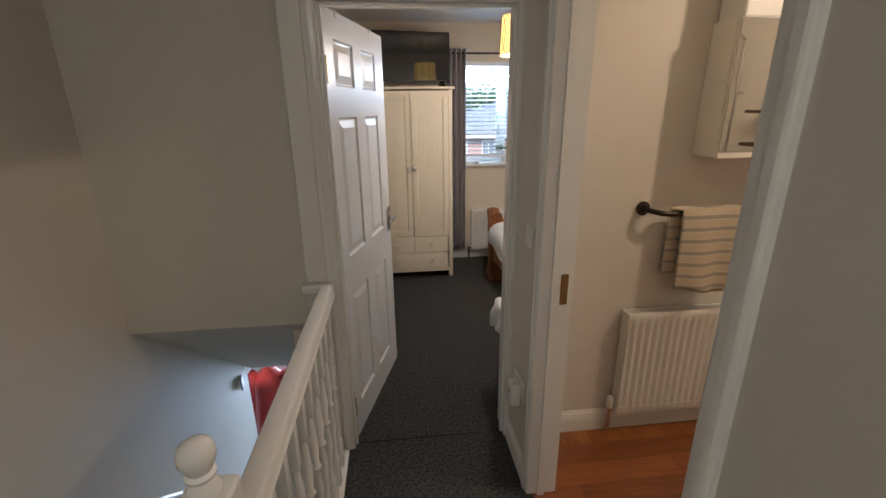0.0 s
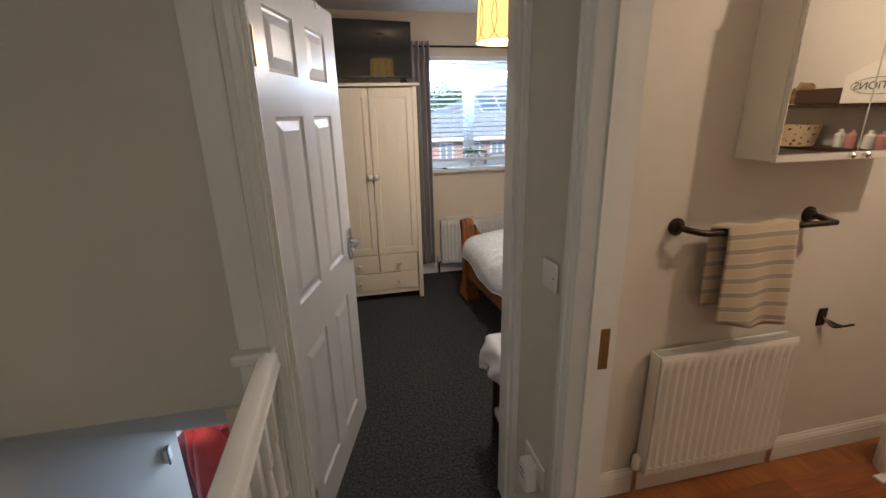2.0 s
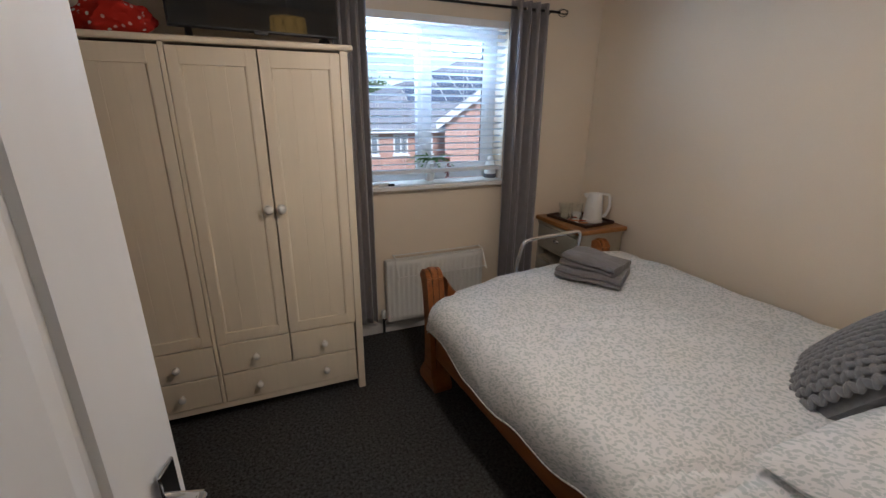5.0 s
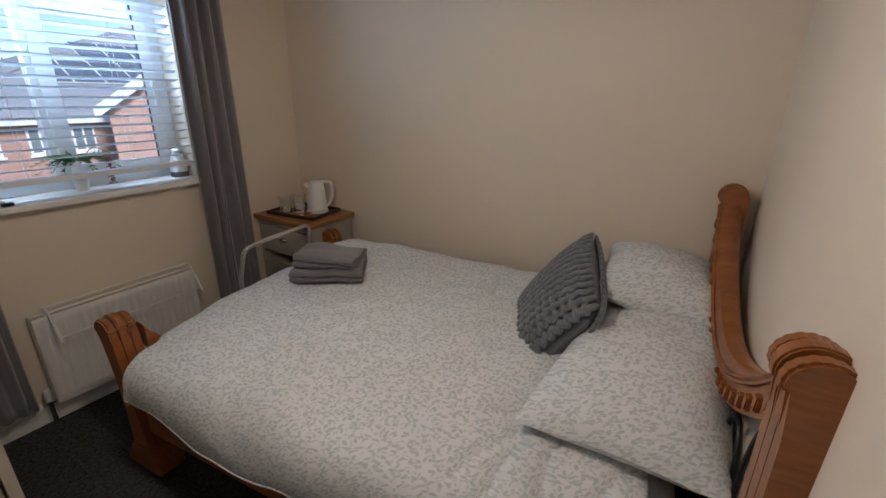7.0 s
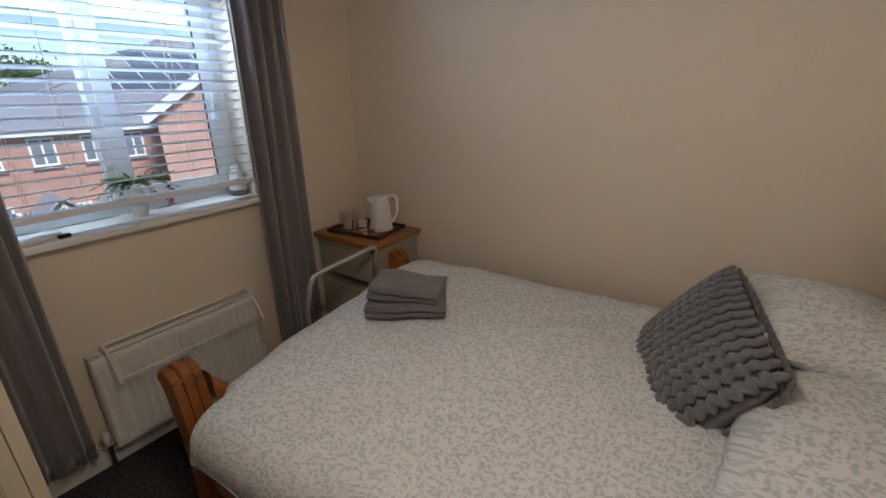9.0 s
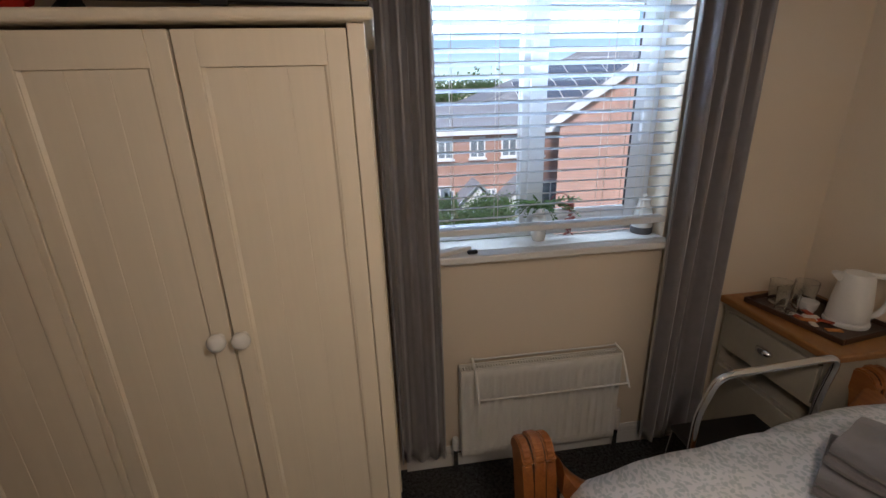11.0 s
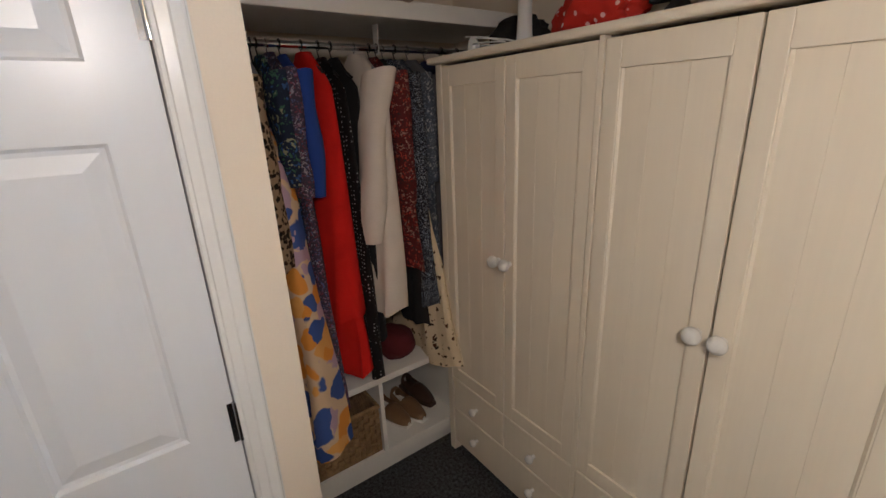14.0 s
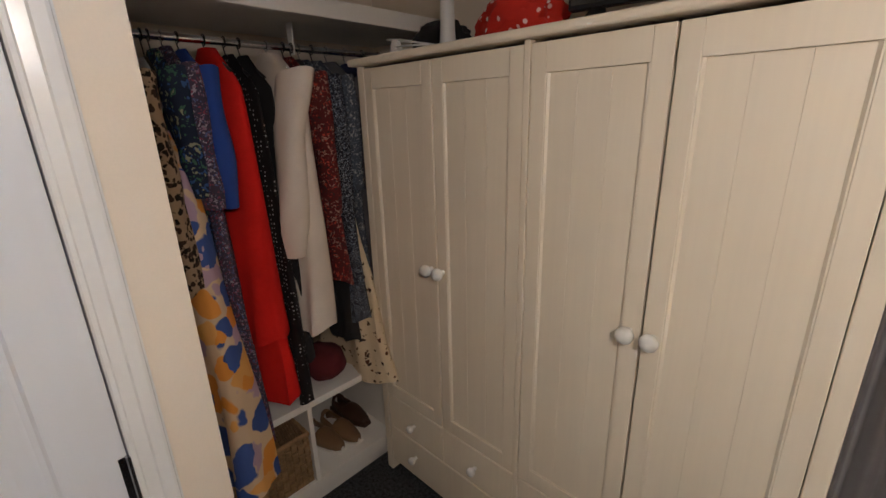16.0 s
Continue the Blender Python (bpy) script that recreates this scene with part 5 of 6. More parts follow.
def radiator(x0, x1, face, way, z0, z1, label, ribs):
    """A panel radiator: vertical flutes, grille on top, side panels, valves. way: +1 faces +y, -1 faces -y."""
    t = empty("radiator", pose(0, face, 0), label, "radiator")
    D = 0.062 * way
    W = x1 - x0
    prof = []
    n = ribs
    bm = bmesh.new()
    zs = [(z0 + 0.0, 0.004), (z0 + 0.022, 0.0), (z0 + 0.05, 0.009), (z1 - 0.062, 0.009), (z1 - 0.035, 0.0), (z1 - 0.006, 0.0), (z1, 0.004)]
    cols = []
    m = n * 6
    for i in range(m + 1):
        u = i / m
        f = 0.5 - 0.5 * math.cos(2 * math.pi * u * n)
        f = min(1, max(0, (f - 0.25) * 2))
        cols.append([bm.verts.new((x0 + W * u, D - way * (d * f if 0.009 == d else d), z)) for z, d in zs])
    for a, c in zip(cols, cols[1:]):
        for k in range(len(zs) - 1):
            bm.faces.new((a[k], a[k + 1], c[k + 1], c[k]))
    part("panel", bm, M_RAD, t, smooth=True)
    lo, hi = sorted((0.0, D - way * 0.004))
    for x in (x0 - 0.004, x1 - 0.0):
        part("side_panel", box(x, x + 0.004, lo, hi, z0 + 0.004, z1 + 0.004, 0.001), M_RAD, t)
    part("back_panel", box(x0, x1, min(0.004 * way, 0.012 * way), max(0.004 * way, 0.012 * way), z0 + 0.01, z1 - 0.004), M_RAD, t)
    g = part("top_rim", box(x0, x1, min(D - way * 0.012, D - way * 0.004), max(D - way * 0.012, D - way * 0.004), z1 - 0.002, z1 + 0.004, 0.001), M_RAD, t)
    part("top_rim", box(x0, x1, min(0.0, 0.008 * way), max(0.0, 0.008 * way), z1 - 0.002, z1 + 0.004, 0.001), M_RAD, t)
    bm = bmesh.new()
    k = int(W / 0.012)
    for i in range(k):
        xx = x0 + W * (i + 0.5) / k
        box(xx - 0.002, xx + 0.002, min(0.009 * way, D - way * 0.013), max(0.009 * way, D - way * 0.013), z1 - 0.003, z1 + 0.001, bm=bm)
    part("grille", bm, M_RAD, t)
    bm = bmesh.new()
    for i in range(n):
        xx = x0 + W * (i + 0.5) / n
        a, b = sorted((D - way * 0.001, D + way * 0.002))
        box(xx - 0.010, xx + 0.010, a, b, z0 + 0.030, z0 + 0.040, 0.001, 1, bm=bm)
    part("weld_spots", bm, M_RAD, t)
    for x, s, hgt in ((x0 - 0.028, -1, 0.055), (x1 + 0.028, 1, 0.10)):
        v = lathe([(0.011, z0 - 0.10), (0.011, z0 + 0.03)], 12)
        v.transform(Matrix.Translation((x, D * 0.5, 0)))
        w = lathe([(0.012, z0 + 0.02), (0.016, z0 + 0.03), (0.016, z0 + 0.03 + hgt * 0.8), (0.012, z0 + 0.03 + hgt)], 14)
        w.transform(Matrix.Translation((x, D * 0.5, 0)))
        vp = part("valve", v, M_CHROME, t, "chrome radiator valve", True)
        part("valve_cap", w, M_PLASTIC, vp, "white valve cap", True)
        part("union", tube([(x, D * 0.5, z0 + 0.012), (x - s * 0.03, D * 0.5, z0 + 0.012)], 0.010, 10), M_CHROME, vp, smooth=True)
    return t


radiator(1.0, 1.71, YW - 0.026, -1, 0.115, 0.553, "white panel radiator under the window", 20)
ai = empty("radiator_airer", pose(0, 0, 0), "white wire clothes airer hooked on the radiator", "airer")
for x in (1.055, 1.70):
    part("arm", tube(bend([(x, YW - 0.035, 0.585), (x, YW - 0.095, 0.582), (x, YW - 0.175, 0.455)], 0.012), 0.005, 8), M_PLASTIC, ai, smooth=True)
for y, z in ((YW - 0.10, 0.576), (YW - 0.165, 0.47), (YW - 0.045, 0.585)):
    part("wire", tube([(1.055, y, z), (1.70, y, z)], 0.0042, 8), M_PLASTIC, ai, smooth=True)

vase = empty("plant_vase", pose(1.365, YW + 0.078, WZ0), "white pottery vase with a small leafy plant on the sill", "plant")
part("vase", lathe([(0.024, 0), (0.028, 0.01), (0.033, 0.05), (0.026, 0.10), (0.021, 0.125), (0.026, 0.14), (0.022, 0.14), (0.018, 0.12)], 22), M_VASE, vase, smooth=True)
rnd = random.Random(5)
for k in range(26):
    a = rnd.uniform(0, 6.28)
    L = rnd.uniform(0.07, 0.17)
    bm = bmesh.new()
    dirx, diry = math.cos(a), math.sin(a) * 0.22
    pts = [(dirx * L * v, diry * L * v, 0.13 + 0.11 * v - 0.07 * v * v * (1 + 0.5 * (k % 3))) for v in (0, 0.3, 0.6, 1)]
    tube(pts, 0.0016, 5, bm)
    for v in range(1, 8):
        q = v / 7
        p = Vector((dirx * L * q, diry * L * q, 0.13 + 0.11 * q - 0.07 * q * q * (1 + 0.5 * (k % 3))))
        for s in (1, -1):
            e = Vector((-diry * s + dirx * 0.6, dirx * s + diry, 0.3 * s)).normalized() * rnd.uniform(0.016, 0.030)
            wv = Vector((dirx, diry, 0.4)).normalized() * 0.006
            vs = [bm.verts.new(c) for c in (p, p + e * 0.5 + wv, p + e, p + e * 0.5 - wv)]
            bm.faces.new(vs)
    part("frond", bm, M_LEAF, vase)
bm = tube(bend([(0.02, 0, 0.13), (0.07, 0, 0.20), (0.125, 0, 0.185), (0.14, 0, 0.02)], 0.03), 0.0022, 6)
rnd = random.Random(8)
for k in range(46):
    p = Vector((0.128 + rnd.uniform(-0.012, 0.016), rnd.uniform(-0.012, 0.012), 0.015 + 0.16 * k / 46))
    e = Vector((rnd.gauss(0, 1), rnd.gauss(0, 0.5), rnd.gauss(0, 0.7))).normalized() * 0.013
    o_ = e.orthogonal().normalized() * 0.006
    bm.faces.new([bm.verts.new(c) for c in (p - e, p + o_, p + e, p - o_)])
part("trailing_flower", bm, material("dusty_red_petals", (0.30, 0.10, 0.09), 0.7, bump=0), vase, "drooping dusty red flower stem")
pot = empty("sill_jar", pose(1.832, YW + 0.082, WZ0) @ Matrix.Scale(0.92, 4), "white pottery jug-shaped jar with a dark base on the window sill", "jar")
part("body", lathe([(0.047, 0.032), (0.0475, 0.05), (0.044, 0.08), (0.036, 0.115), (0.026, 0.14), (0.024, 0.15), (0.010, 0.152)], 24), M_VASE, pot, smooth=True)
part("base_band", lathe([(0.046, 0), (0.0485, 0.004), (0.0485, 0.0315), (0.02, 0.0315)], 24), M_GREYC, pot, "dark glazed base", True)
part("lid", lathe([(0.027, 0.1525), (0.026, 0.160), (0.012, 0.167), (0.009, 0.172), (0.011, 0.180), (0.004, 0.185)], 24), M_VASE, pot, "", True)
dev = part("remote_control", box(-0.02, 0.02, -0.08, 0.08, 0, 0.016, 0.004), M_PLASTIC)
dev.matrix_world = pose(0.985, YW - 0.005, WZ0, 0, 0, -65)
tagged(dev, "white remote control lying on the window sill", "remote control")
hold = part("black_clip", box(-0.02, 0.02, -0.01, 0.01, 0, 0.014, 0.004), M_BLACK)
hold.matrix_world = pose(1.06, YW - 0.03, WZ0, 0, 0, 10)
tagged(hold, "small black clip on the window sill", "clip")

# ---------------- nightstand with the tea tray ----------------
ns = empty("nightstand", pose(2.205, 4.150, 0), "grey-green painted nightstand with an oak top and cup handles", "nightstand")
NT = 0.765
part("top", box(-0.012, 0.405, -0.012, 0.500, NT - 0.032, NT, 0.010, 3), M_OAK, ns, "honey oak top")
part("apron", box(0.006, 0.39, 0.004, 0.485, NT - 0.058, NT - 0.0325, 0.004), M_GREYP, ns)
for y0, y1 in ((0.010, 0.028), (0.461, 0.479)):
    part("side", box(0.012, 0.385, y0, y1, 0.09, NT - 0.0585, 0.002), M_GREYP, ns)
part("back", box(0.378, 0.385, 0.0285, 0.4605, 0.09, NT - 0.0585), M_GREYP, ns)
part("base", box(0.012, 0.377, 0.0285, 0.4605, 0.09, 0.108), M_GREYP, ns)
part("mid_shelf", box(0.014, 0.377, 0.0285, 0.4605, 0.44, 0.456), M_GREYP, ns)
for x in (0.012, 0.34):
    for y in (0.010, 0.439):
        part("foot", prism([(x, y), (x + 0.04, y), (x + 0.04, y + 0.04), (x, y + 0.04)], 0.0, 0.0895, "Z", 0.003), M_OAK, ns)
for z0, z1 in ((0.545, NT - 0.066),):
    d = part("drawer", box(0.004, 0.022, 0.034, 0.455, z0, z1, 0.003), M_GREYP, ns)
    bm = lathe([(0.026, 0), (0.026, 0.004), (0.020, 0.014), (0.010, 0.020)], 20, "X")
    bm.transform(Matrix.Scale(-1, 4, (1, 0, 0)))
    bm.transform(Matrix.Diagonal((1, 1.45, 0.7, 1)))
    h = part("cup_handle", bm, M_CHROME, d, "polished cup handle", True)
    h.location = (0.004, 0.245, (z0 + z1) / 2 + 0.004)
d = part("drawer", box(0.004, 0.022, 0.034, 0.455, 0.112, 0.436, 0.003), M_GREYP, ns)
part("divider_rail", box(0.012, 0.377, 0.0285, 0.4605, 0.525, 0.541), M_GREYP, ns)

tray = empty("tea_tray", pose(2.405, 4.40, NT, 0, 0, 8), "dark brown tea tray on the nightstand", "tray")
part("base", box(-0.13, 0.13, -0.18, 0.18, 0, 0.006, 0.002), M_TRAY, tray)
for x0, x1, y0, y1 in ((-0.142, -0.130, -0.19, 0.19), (0.130, 0.142, -0.19, 0.19), (-0.1295, 0.1295, -0.19, -0.1805), (-0.1295, 0.1295, 0.1805, 0.19)):
    part("rim", box(x0, x1, y0, y1, 0, 0.022, 0.003), M_TRAY, tray)
TZ = NT + 0.0065
kt = empty("kettle", pose(2.455, 4.325, TZ, 0, 0, -38) @ Matrix.Scale(0.93, 4), "white plastic electric kettle", "kettle")
part("body", lathe([(0.068, 0.022), (0.070, 0.03), (0.066, 0.10), (0.058, 0.17), (0.052, 0.205), (0.046, 0.218), (0.02, 0.224)], 30), M_PLASTIC, kt, smooth=True)
part("power_base", lathe([(0.074, 0), (0.076, 0.006), (0.074, 0.016), (0.066, 0.021)], 30), M_PLASTIC, kt, smooth=True)
part("handle", tube(bend([(0.03, 0, 0.214), (0.105, 0, 0.215), (0.112, 0, 0.12), (0.088, 0, 0.05), (0.062, 0, 0.04)], 0.03), 0.011, 12), M_PLASTIC, kt, smooth=True)
part("spout", prism([(-0.042, 0.16), (-0.085, 0.205), (-0.075, 0.215), (-0.040, 0.212)], -0.018, 0.018, "Y", 0.004), M_PLASTIC, kt)
part("switch", box(0.056, 0.074, -0.012, 0.012, 0.026, 0.036, 0.002), M_GREYC, kt)
for k, (x, y) in enumerate(((2.36, 4.525), (2.455, 4.50), (2.315, 4.445))):
    g = part("drinking_glass", lathe([(0.034, 0), (0.037, 0.005), (0.042, 0.095), (0.040, 0.095), (0.0345, 0.008), (0.002, 0.007)], 22), M_JAR, smooth=True)
    g.location = (x, y, TZ)
    tagged(g, "clear drinking glass on the tea tray", "glass", "glasses on the tea tray")
cup = part("white_cup", lathe([(0.022, 0), (0.030, 0.02), (0.033, 0.045), (0.030, 0.045), (0.026, 0.02), (0.002, 0.006)], 22), M_VASE, smooth=True)
cup.location = (2.40, 4.43, TZ)
tagged(cup, "small white cup on the tea tray", "cup")
M_SACH = [material("white_paper_sachet", (0.72, 0.68, 0.62), 0.6, bump=0.1), material("red_paper_sachet", (0.45, 0.07, 0.03), 0.6, bump=0.1), material("orange_paper_sachet", (0.55, 0.22, 0.06), 0.6, bump=0.1)]
rnd = random.Random(3)
for k in range(11):
    bm = box(-0.026, 0.026, -0.011, 0.011, 0, 0.005, 0.002)
    for v in bm.verts:
        v.co.z += 0.002 * math.sin(v.co.x * 90 + k)
    s = part("sugar_sachet", bm, M_SACH[k % 3])
    s.matrix_world = pose(2.335 + rnd.uniform(-0.03, 0.045), 4.325 + rnd.uniform(-0.07, 0.08), TZ + 0.003 + 0.0055 * (k // 4), 0, 0, rnd.uniform(0, 180))
    tagged(s, "small paper sachet in a heap on the tea tray", "sachet", "sachets on the tea tray")

# ---------------- chrome chair at the foot of the bed ----------------
ch = empty("chair", pose(1.95, 4.16, 0), "chrome tube chair with a black seat between bed and window", "chair")
part("back_frame", tube(bend([(-0.225, -0.02, 0.0), (-0.225, -0.02, 0.60), (-0.200, -0.045, 0.765), (0.235, -0.045, 0.785), (0.235, -0.02, 0.60), (0.235, -0.02, 0.0)], 0.05), 0.0125, 12), M_CHROME, ch, smooth=True)
part("seat", box(-0.18, 0.185, 0.0, 0.15, 0.385, 0.4085, 0.010, 3), M_BLACK, ch, "black padded seat")
for x in (-0.2, 0.205):
    part("leg", tube([(x * 0.8, 0.14, 0.384), (x * 0.9, 0.16, 0.0)], 0.0115, 10), M_CHROME, ch, smooth=True)

# ---------------- bedside table with a cloth, just inside the door ----------------
bt = empty("bedside_table", pose(0.755, 2.0, 0), "small dark bedside table under a white cloth", "table")
part("tabletop", box(0, 0.36, 0.0, 0.34, 0.515, 0.54, 0.004), M_BROWN, bt)
for x in (0.015, 0.315):
    for y in (0.015, 0.295):
        part("leg", box(x, x + 0.03, y, y + 0.03, 0, 0.5145, 0.003), M_BROWN, bt)
part("shelf", box(0.02, 0.34, 0.02, 0.32, 0.10, 0.115), M_BROWN, bt)
bk = part("paper_box", box(0.02, 0.17, 0.12, 0.31, 0.1155, 0.155, 0.003), M_CREAM)
bk.location = (0.755, 2.0, 0)
tagged(bk, "flat cream cardboard box on the table's low shelf", "box")
tc_ = empty("tablecloth", pose(0.755, 2.0, 0.5405), "white linen cloth hanging over the bedside table", "tablecloth")
bm = bmesh.new()
N = 46
g = []
for j in range(N + 1):
    r = []
    for i in range(N + 1):
        a, b = -0.16 + 0.68 * i / N, -0.0 + 0.52 * j / N
        dx = max(0, -a, a - 0.36)
        dy = max(0, b - 0.34)
        x = min(max(a, -0.008), 0.368)
        y = min(max(b, 0.002), 0.348)
        drop = dx + dy if not (dx and dy) else max(dx, dy) * 1.12
        fl = 0.016 * math.sin(a * 40 + b * 34) * min(1, drop / 0.08)
        x += math.copysign(1, a - 0.18) * (0.012 + fl) * (dx > 0) * min(1, dx / 0.03)
        y += (0.012 + fl) * (dy > 0) * min(1, dy / 0.03)
        r.append(bm.verts.new((x, y, 0.003 - drop)))
    g.append(r)
for j in range(N):
    for i in range(N):
        bm.faces.new((g[j][i], g[j][i + 1], g[j + 1][i + 1], g[j + 1][i]))
part("cloth", bm, M_CLOTH, tc_, smooth=True).modifiers.new("thick", "SOLIDIFY").thickness = 0.002
tis = part("tissue_box", box(-0.055, 0.055, -0.055, 0.055, 0, 0.09, 0.004), M_PALEF)
tis.matrix_world = pose(0.96, 2.20, 0.5455)
tagged(tis, "small patterned tissue box on the white cloth", "box")

# ---------------- pendant lamp ----------------
pl = empty("pendant_lamp", pose(1.02, 2.98, 0), "ochre drum pendant lamp with a looped wire pattern, lit", "lamp")
R0, Z0, Z1 = 0.135, 1.925, 2.150
bm = bmesh.new()
lo = [bm.verts.new((R0 * math.cos(a), R0 * math.sin(a), Z0)) for a in [2 * math.pi * k / 48 for k in range(48)]]
hi = [bm.verts.new((R0 * 0.93 * math.cos(a), R0 * 0.93 * math.sin(a), Z1)) for a in [2 * math.pi * k / 48 for k in range(48)]]
for k in range(48):
    bm.faces.new((lo[k], lo[(k + 1) % 48], hi[(k + 1) % 48], hi[k]))
shd = part("shade", bm, M_SHADE, pl, "ochre cloth shade", True)
shd.modifiers.new("thick", "SOLIDIFY").thickness = 0.002
for k in range(10):
    a0 = 2 * math.pi * k / 10
    pts = []
    for q in range(21):
        th = a0 + (0.42 * math.sin(q * math.pi / 10))
        zz = (Z0 + Z1) / 2 + (Z1 - Z0) * 0.49 * math.cos(q * math.pi / 10)
        rr = R0 * (1 - 0.07 * (zz - Z0) / (Z1 - Z0)) + 0.002
        pts.append((rr * math.cos(th), rr * math.sin(th), zz))
    part("wire_loop", tube(pts, 0.0016, 5), M_BLACK, shd)
part("diffuser", lathe([(0.126, Z0 + 0.014), (0.126, Z0 + 0.017)], 40), M_DIFF, pl, "glowing white diffuser")
part("flex", tube([(0, 0, Z1), (0, 0, TOP - 0.02)], 0.004, 8), M_PLASTIC, pl)
part("ceiling_rose", lathe([(0.045, TOP - 0.022), (0.05, TOP - 0.012), (0.05, TOP - 0.001)], 24), M_PLASTIC, pl, smooth=True)

# ---------------- landing ----------------
bal = empty("balustrade", pose(0, 0, 0), "white gloss stair balustrade with turned spindles", "balustrade")
BXC = -0.125
prof = [(-0.030, 0.0), (-0.034, 0.012), (-0.028, 0.022), (-0.031, 0.040), (-0.022, 0.056), (0, 0.062), (0.022, 0.056), (0.031, 0.040), (0.028, 0.022), (0.034, 0.012), (0.030, 0.0)]
bm = prism([(BXC + p, 0.838 + q) for p, q in prof], 0.63, 1.795, "Y")
part("handrail", bm, M_GLOSS, bal, "moulded white handrail", True)
part("base_rail", box(BXC - 0.03, BXC + 0.03, 0.63, 1.795, 0.004, 0.034, 0.006), M_GLOSS, bal)
spin = [(0.016, 0.0), (0.016, 0.10), (0.019, 0.11), (0.012, 0.125), (0.019, 0.14), (0.013, 0.155), (0.011, 0.20), (0.018, 0.33), (0.012, 0.40), (0.019, 0.415), (0.012, 0.43), (0.018, 0.50), (0.011, 0.62), (0.019, 0.66), (0.012, 0.675), (0.016, 0.69), (0.016, 0.804)]
first = None
for k in range(10):
    y = 0.73 + k * 0.108
    if first is None:
        bm = lathe(spin[4:13], 14)
        for z0, z1 in ((0.0, 0.14), (0.62, 0.804)):
            box(-0.016, 0.016, -0.016, 0.016, z0, z1, 0.003, bm=bm)
        first = part("spindle", bm, M_GLOSS, bal, "turned white spindle", True)
        first.matrix_basis = pose(BXC, y, 0.034)
    else:
        share(first, "spindle", bal, pose(BXC, y, 0.034))
nw = empty("newel_post", pose(BXC + 0.012, 0.60, 0), "white gloss newel post with a turned ball cap", "newel post")
part("post", box(-0.038, 0.038, -0.038, 0.038, -0.25, 1.055, 0.005), M_GLOSS, nw)
part("cap", lathe([(0.024, 1.0555), (0.026, 1.062), (0.025, 1.070), (0.019, 1.080), (0.015, 1.086), (0.021, 1.092), (0.022, 1.097), (0.017, 1.102), (0.020, 1.110), (0.026, 1.122), (0.0265, 1.134), (0.022, 1.146), (0.013, 1.153), (0.004, 1.156)], 28), M_GLOSS, nw, "turned ball cap", True)
hn = empty("half_newel", pose(-0.165, YD, 0), "white gloss half newel post against the wall", "newel post")
part("post", box(-0.045, 0.045, -0.044, -0.001, -0.25, 0.86, 0.004), M_GLOSS, hn)
part("cap", box(-0.062, 0.062, -0.062, -0.001, 0.862, 0.900, 0.012, 3), M_GLOSS, hn, "moulded cap")
part("upper_batten", box(-0.042, 0.042, -0.030, -0.001, 0.901, TOP - 0.002, 0.008), M_GLOSS, hn)
tagged(part("wall_handrail", tube([(-0.93, 0.30, 0.98), (-0.93, 0.62, 0.86), (-0.93, 2.6, -0.85)], 0.02, 12), M_GLOSS, smooth=True), "white round handrail on the stair wall", "handrail")

stair = empty("staircase", pose(0, 0, 0), "dark carpeted straight staircase going down", "staircase", kind="structure")
for k in range(13):
    y0 = 0.50 + k * 0.222
    z1 = -0.19 * (k + 1)
    part("step", box(-0.968, -0.212, y0, y0 + 0.236, z1 - 0.19, z1, 0.008), M_CARPET, stair)

sw = empty("light_switch", pose(0.70, 1.62, 1.125), "white plastic light switch on the landing wall", "switch")
part("plate", box(-0.009, -0.0005, -0.043, 0.043, -0.043, 0.043, 0.004), M_PLASTIC, sw)
part("rocker", box(-0.013, -0.0095, -0.009, 0.009, -0.017, 0.017, 0.002), M_PLASTIC, sw)
for y in (-0.030, 0.030):
    part("screw", lathe([(0.004, -0.0105), (0.004, -0.0092)], 10, "X"), M_CHROME, sw).location = (0, y, 0)
so = empty("wall_socket", pose(0.70, 1.655, 0.42), "white double wall socket low on the landing wall", "socket")
part("plate", box(-0.010, -0.0005, -0.073, 0.073, -0.043, 0.043, 0.004), M_PLASTIC, so)
pg = part("plug_in_alarm", box(-0.055, -0.0105, -0.045, 0.02, -0.075, 0.035, 0.012, 3), M_PLASTIC)
pg.location = (0.70, 1.655, 0.42)
tagged(pg, "white plug-in alarm unit in the wall socket", "alarm")
for z in (-0.02, 0.0):
    part("vent_slot", box(-0.0562, -0.0552, -0.03, 0.005, z, z + 0.004), M_BLACK, pg)

# coats in the hall below
M_COATR = material("red_shell_fabric", (0.45, 0.03, 0.02), 0.5, scale=10, vary=0.15, grain=80, bump=0.2)
M_COATM = material("dark_red_shell_fabric", (0.16, 0.02, 0.03), 0.55, scale=10, vary=0.15, grain=80, bump=0.2)
for x, y, mm, sd, top, lab in ((-1.20, 3.62, M_COATM, 41, -0.66, "dark red jacket hanging in the hall"), (-1.00, 3.48, M_COATR, 42, -0.50, "bright red jacket hanging in the hall")):
    t = garment(y, top, top - 0.95, mm, lab, "jacket", 0.11, 0.20, 0.09, 4, sd, 0.6, x=x, hanger=False)
    t["group"] = "coats in the hall"
hk = part("coat_rack", box(-1.60, -0.95, 3.80, 3.82, -0.60, -0.52, 0.004), M_PLASTIC)
tagged(hk, "white coat rail on the hall wall", "coat rack")
wall("wall_hall_coats", -1.9, -0.93, 3.822, 3.90, -2.6, -0.2, M_CEIL)
bx = part("door_chime", box(-0.968, -0.945, 2.75, 2.81, -0.24, -0.16, 0.004), M_PLASTIC)
tagged(bx, "white wall box with a black edge on the stair wall", "wall box")
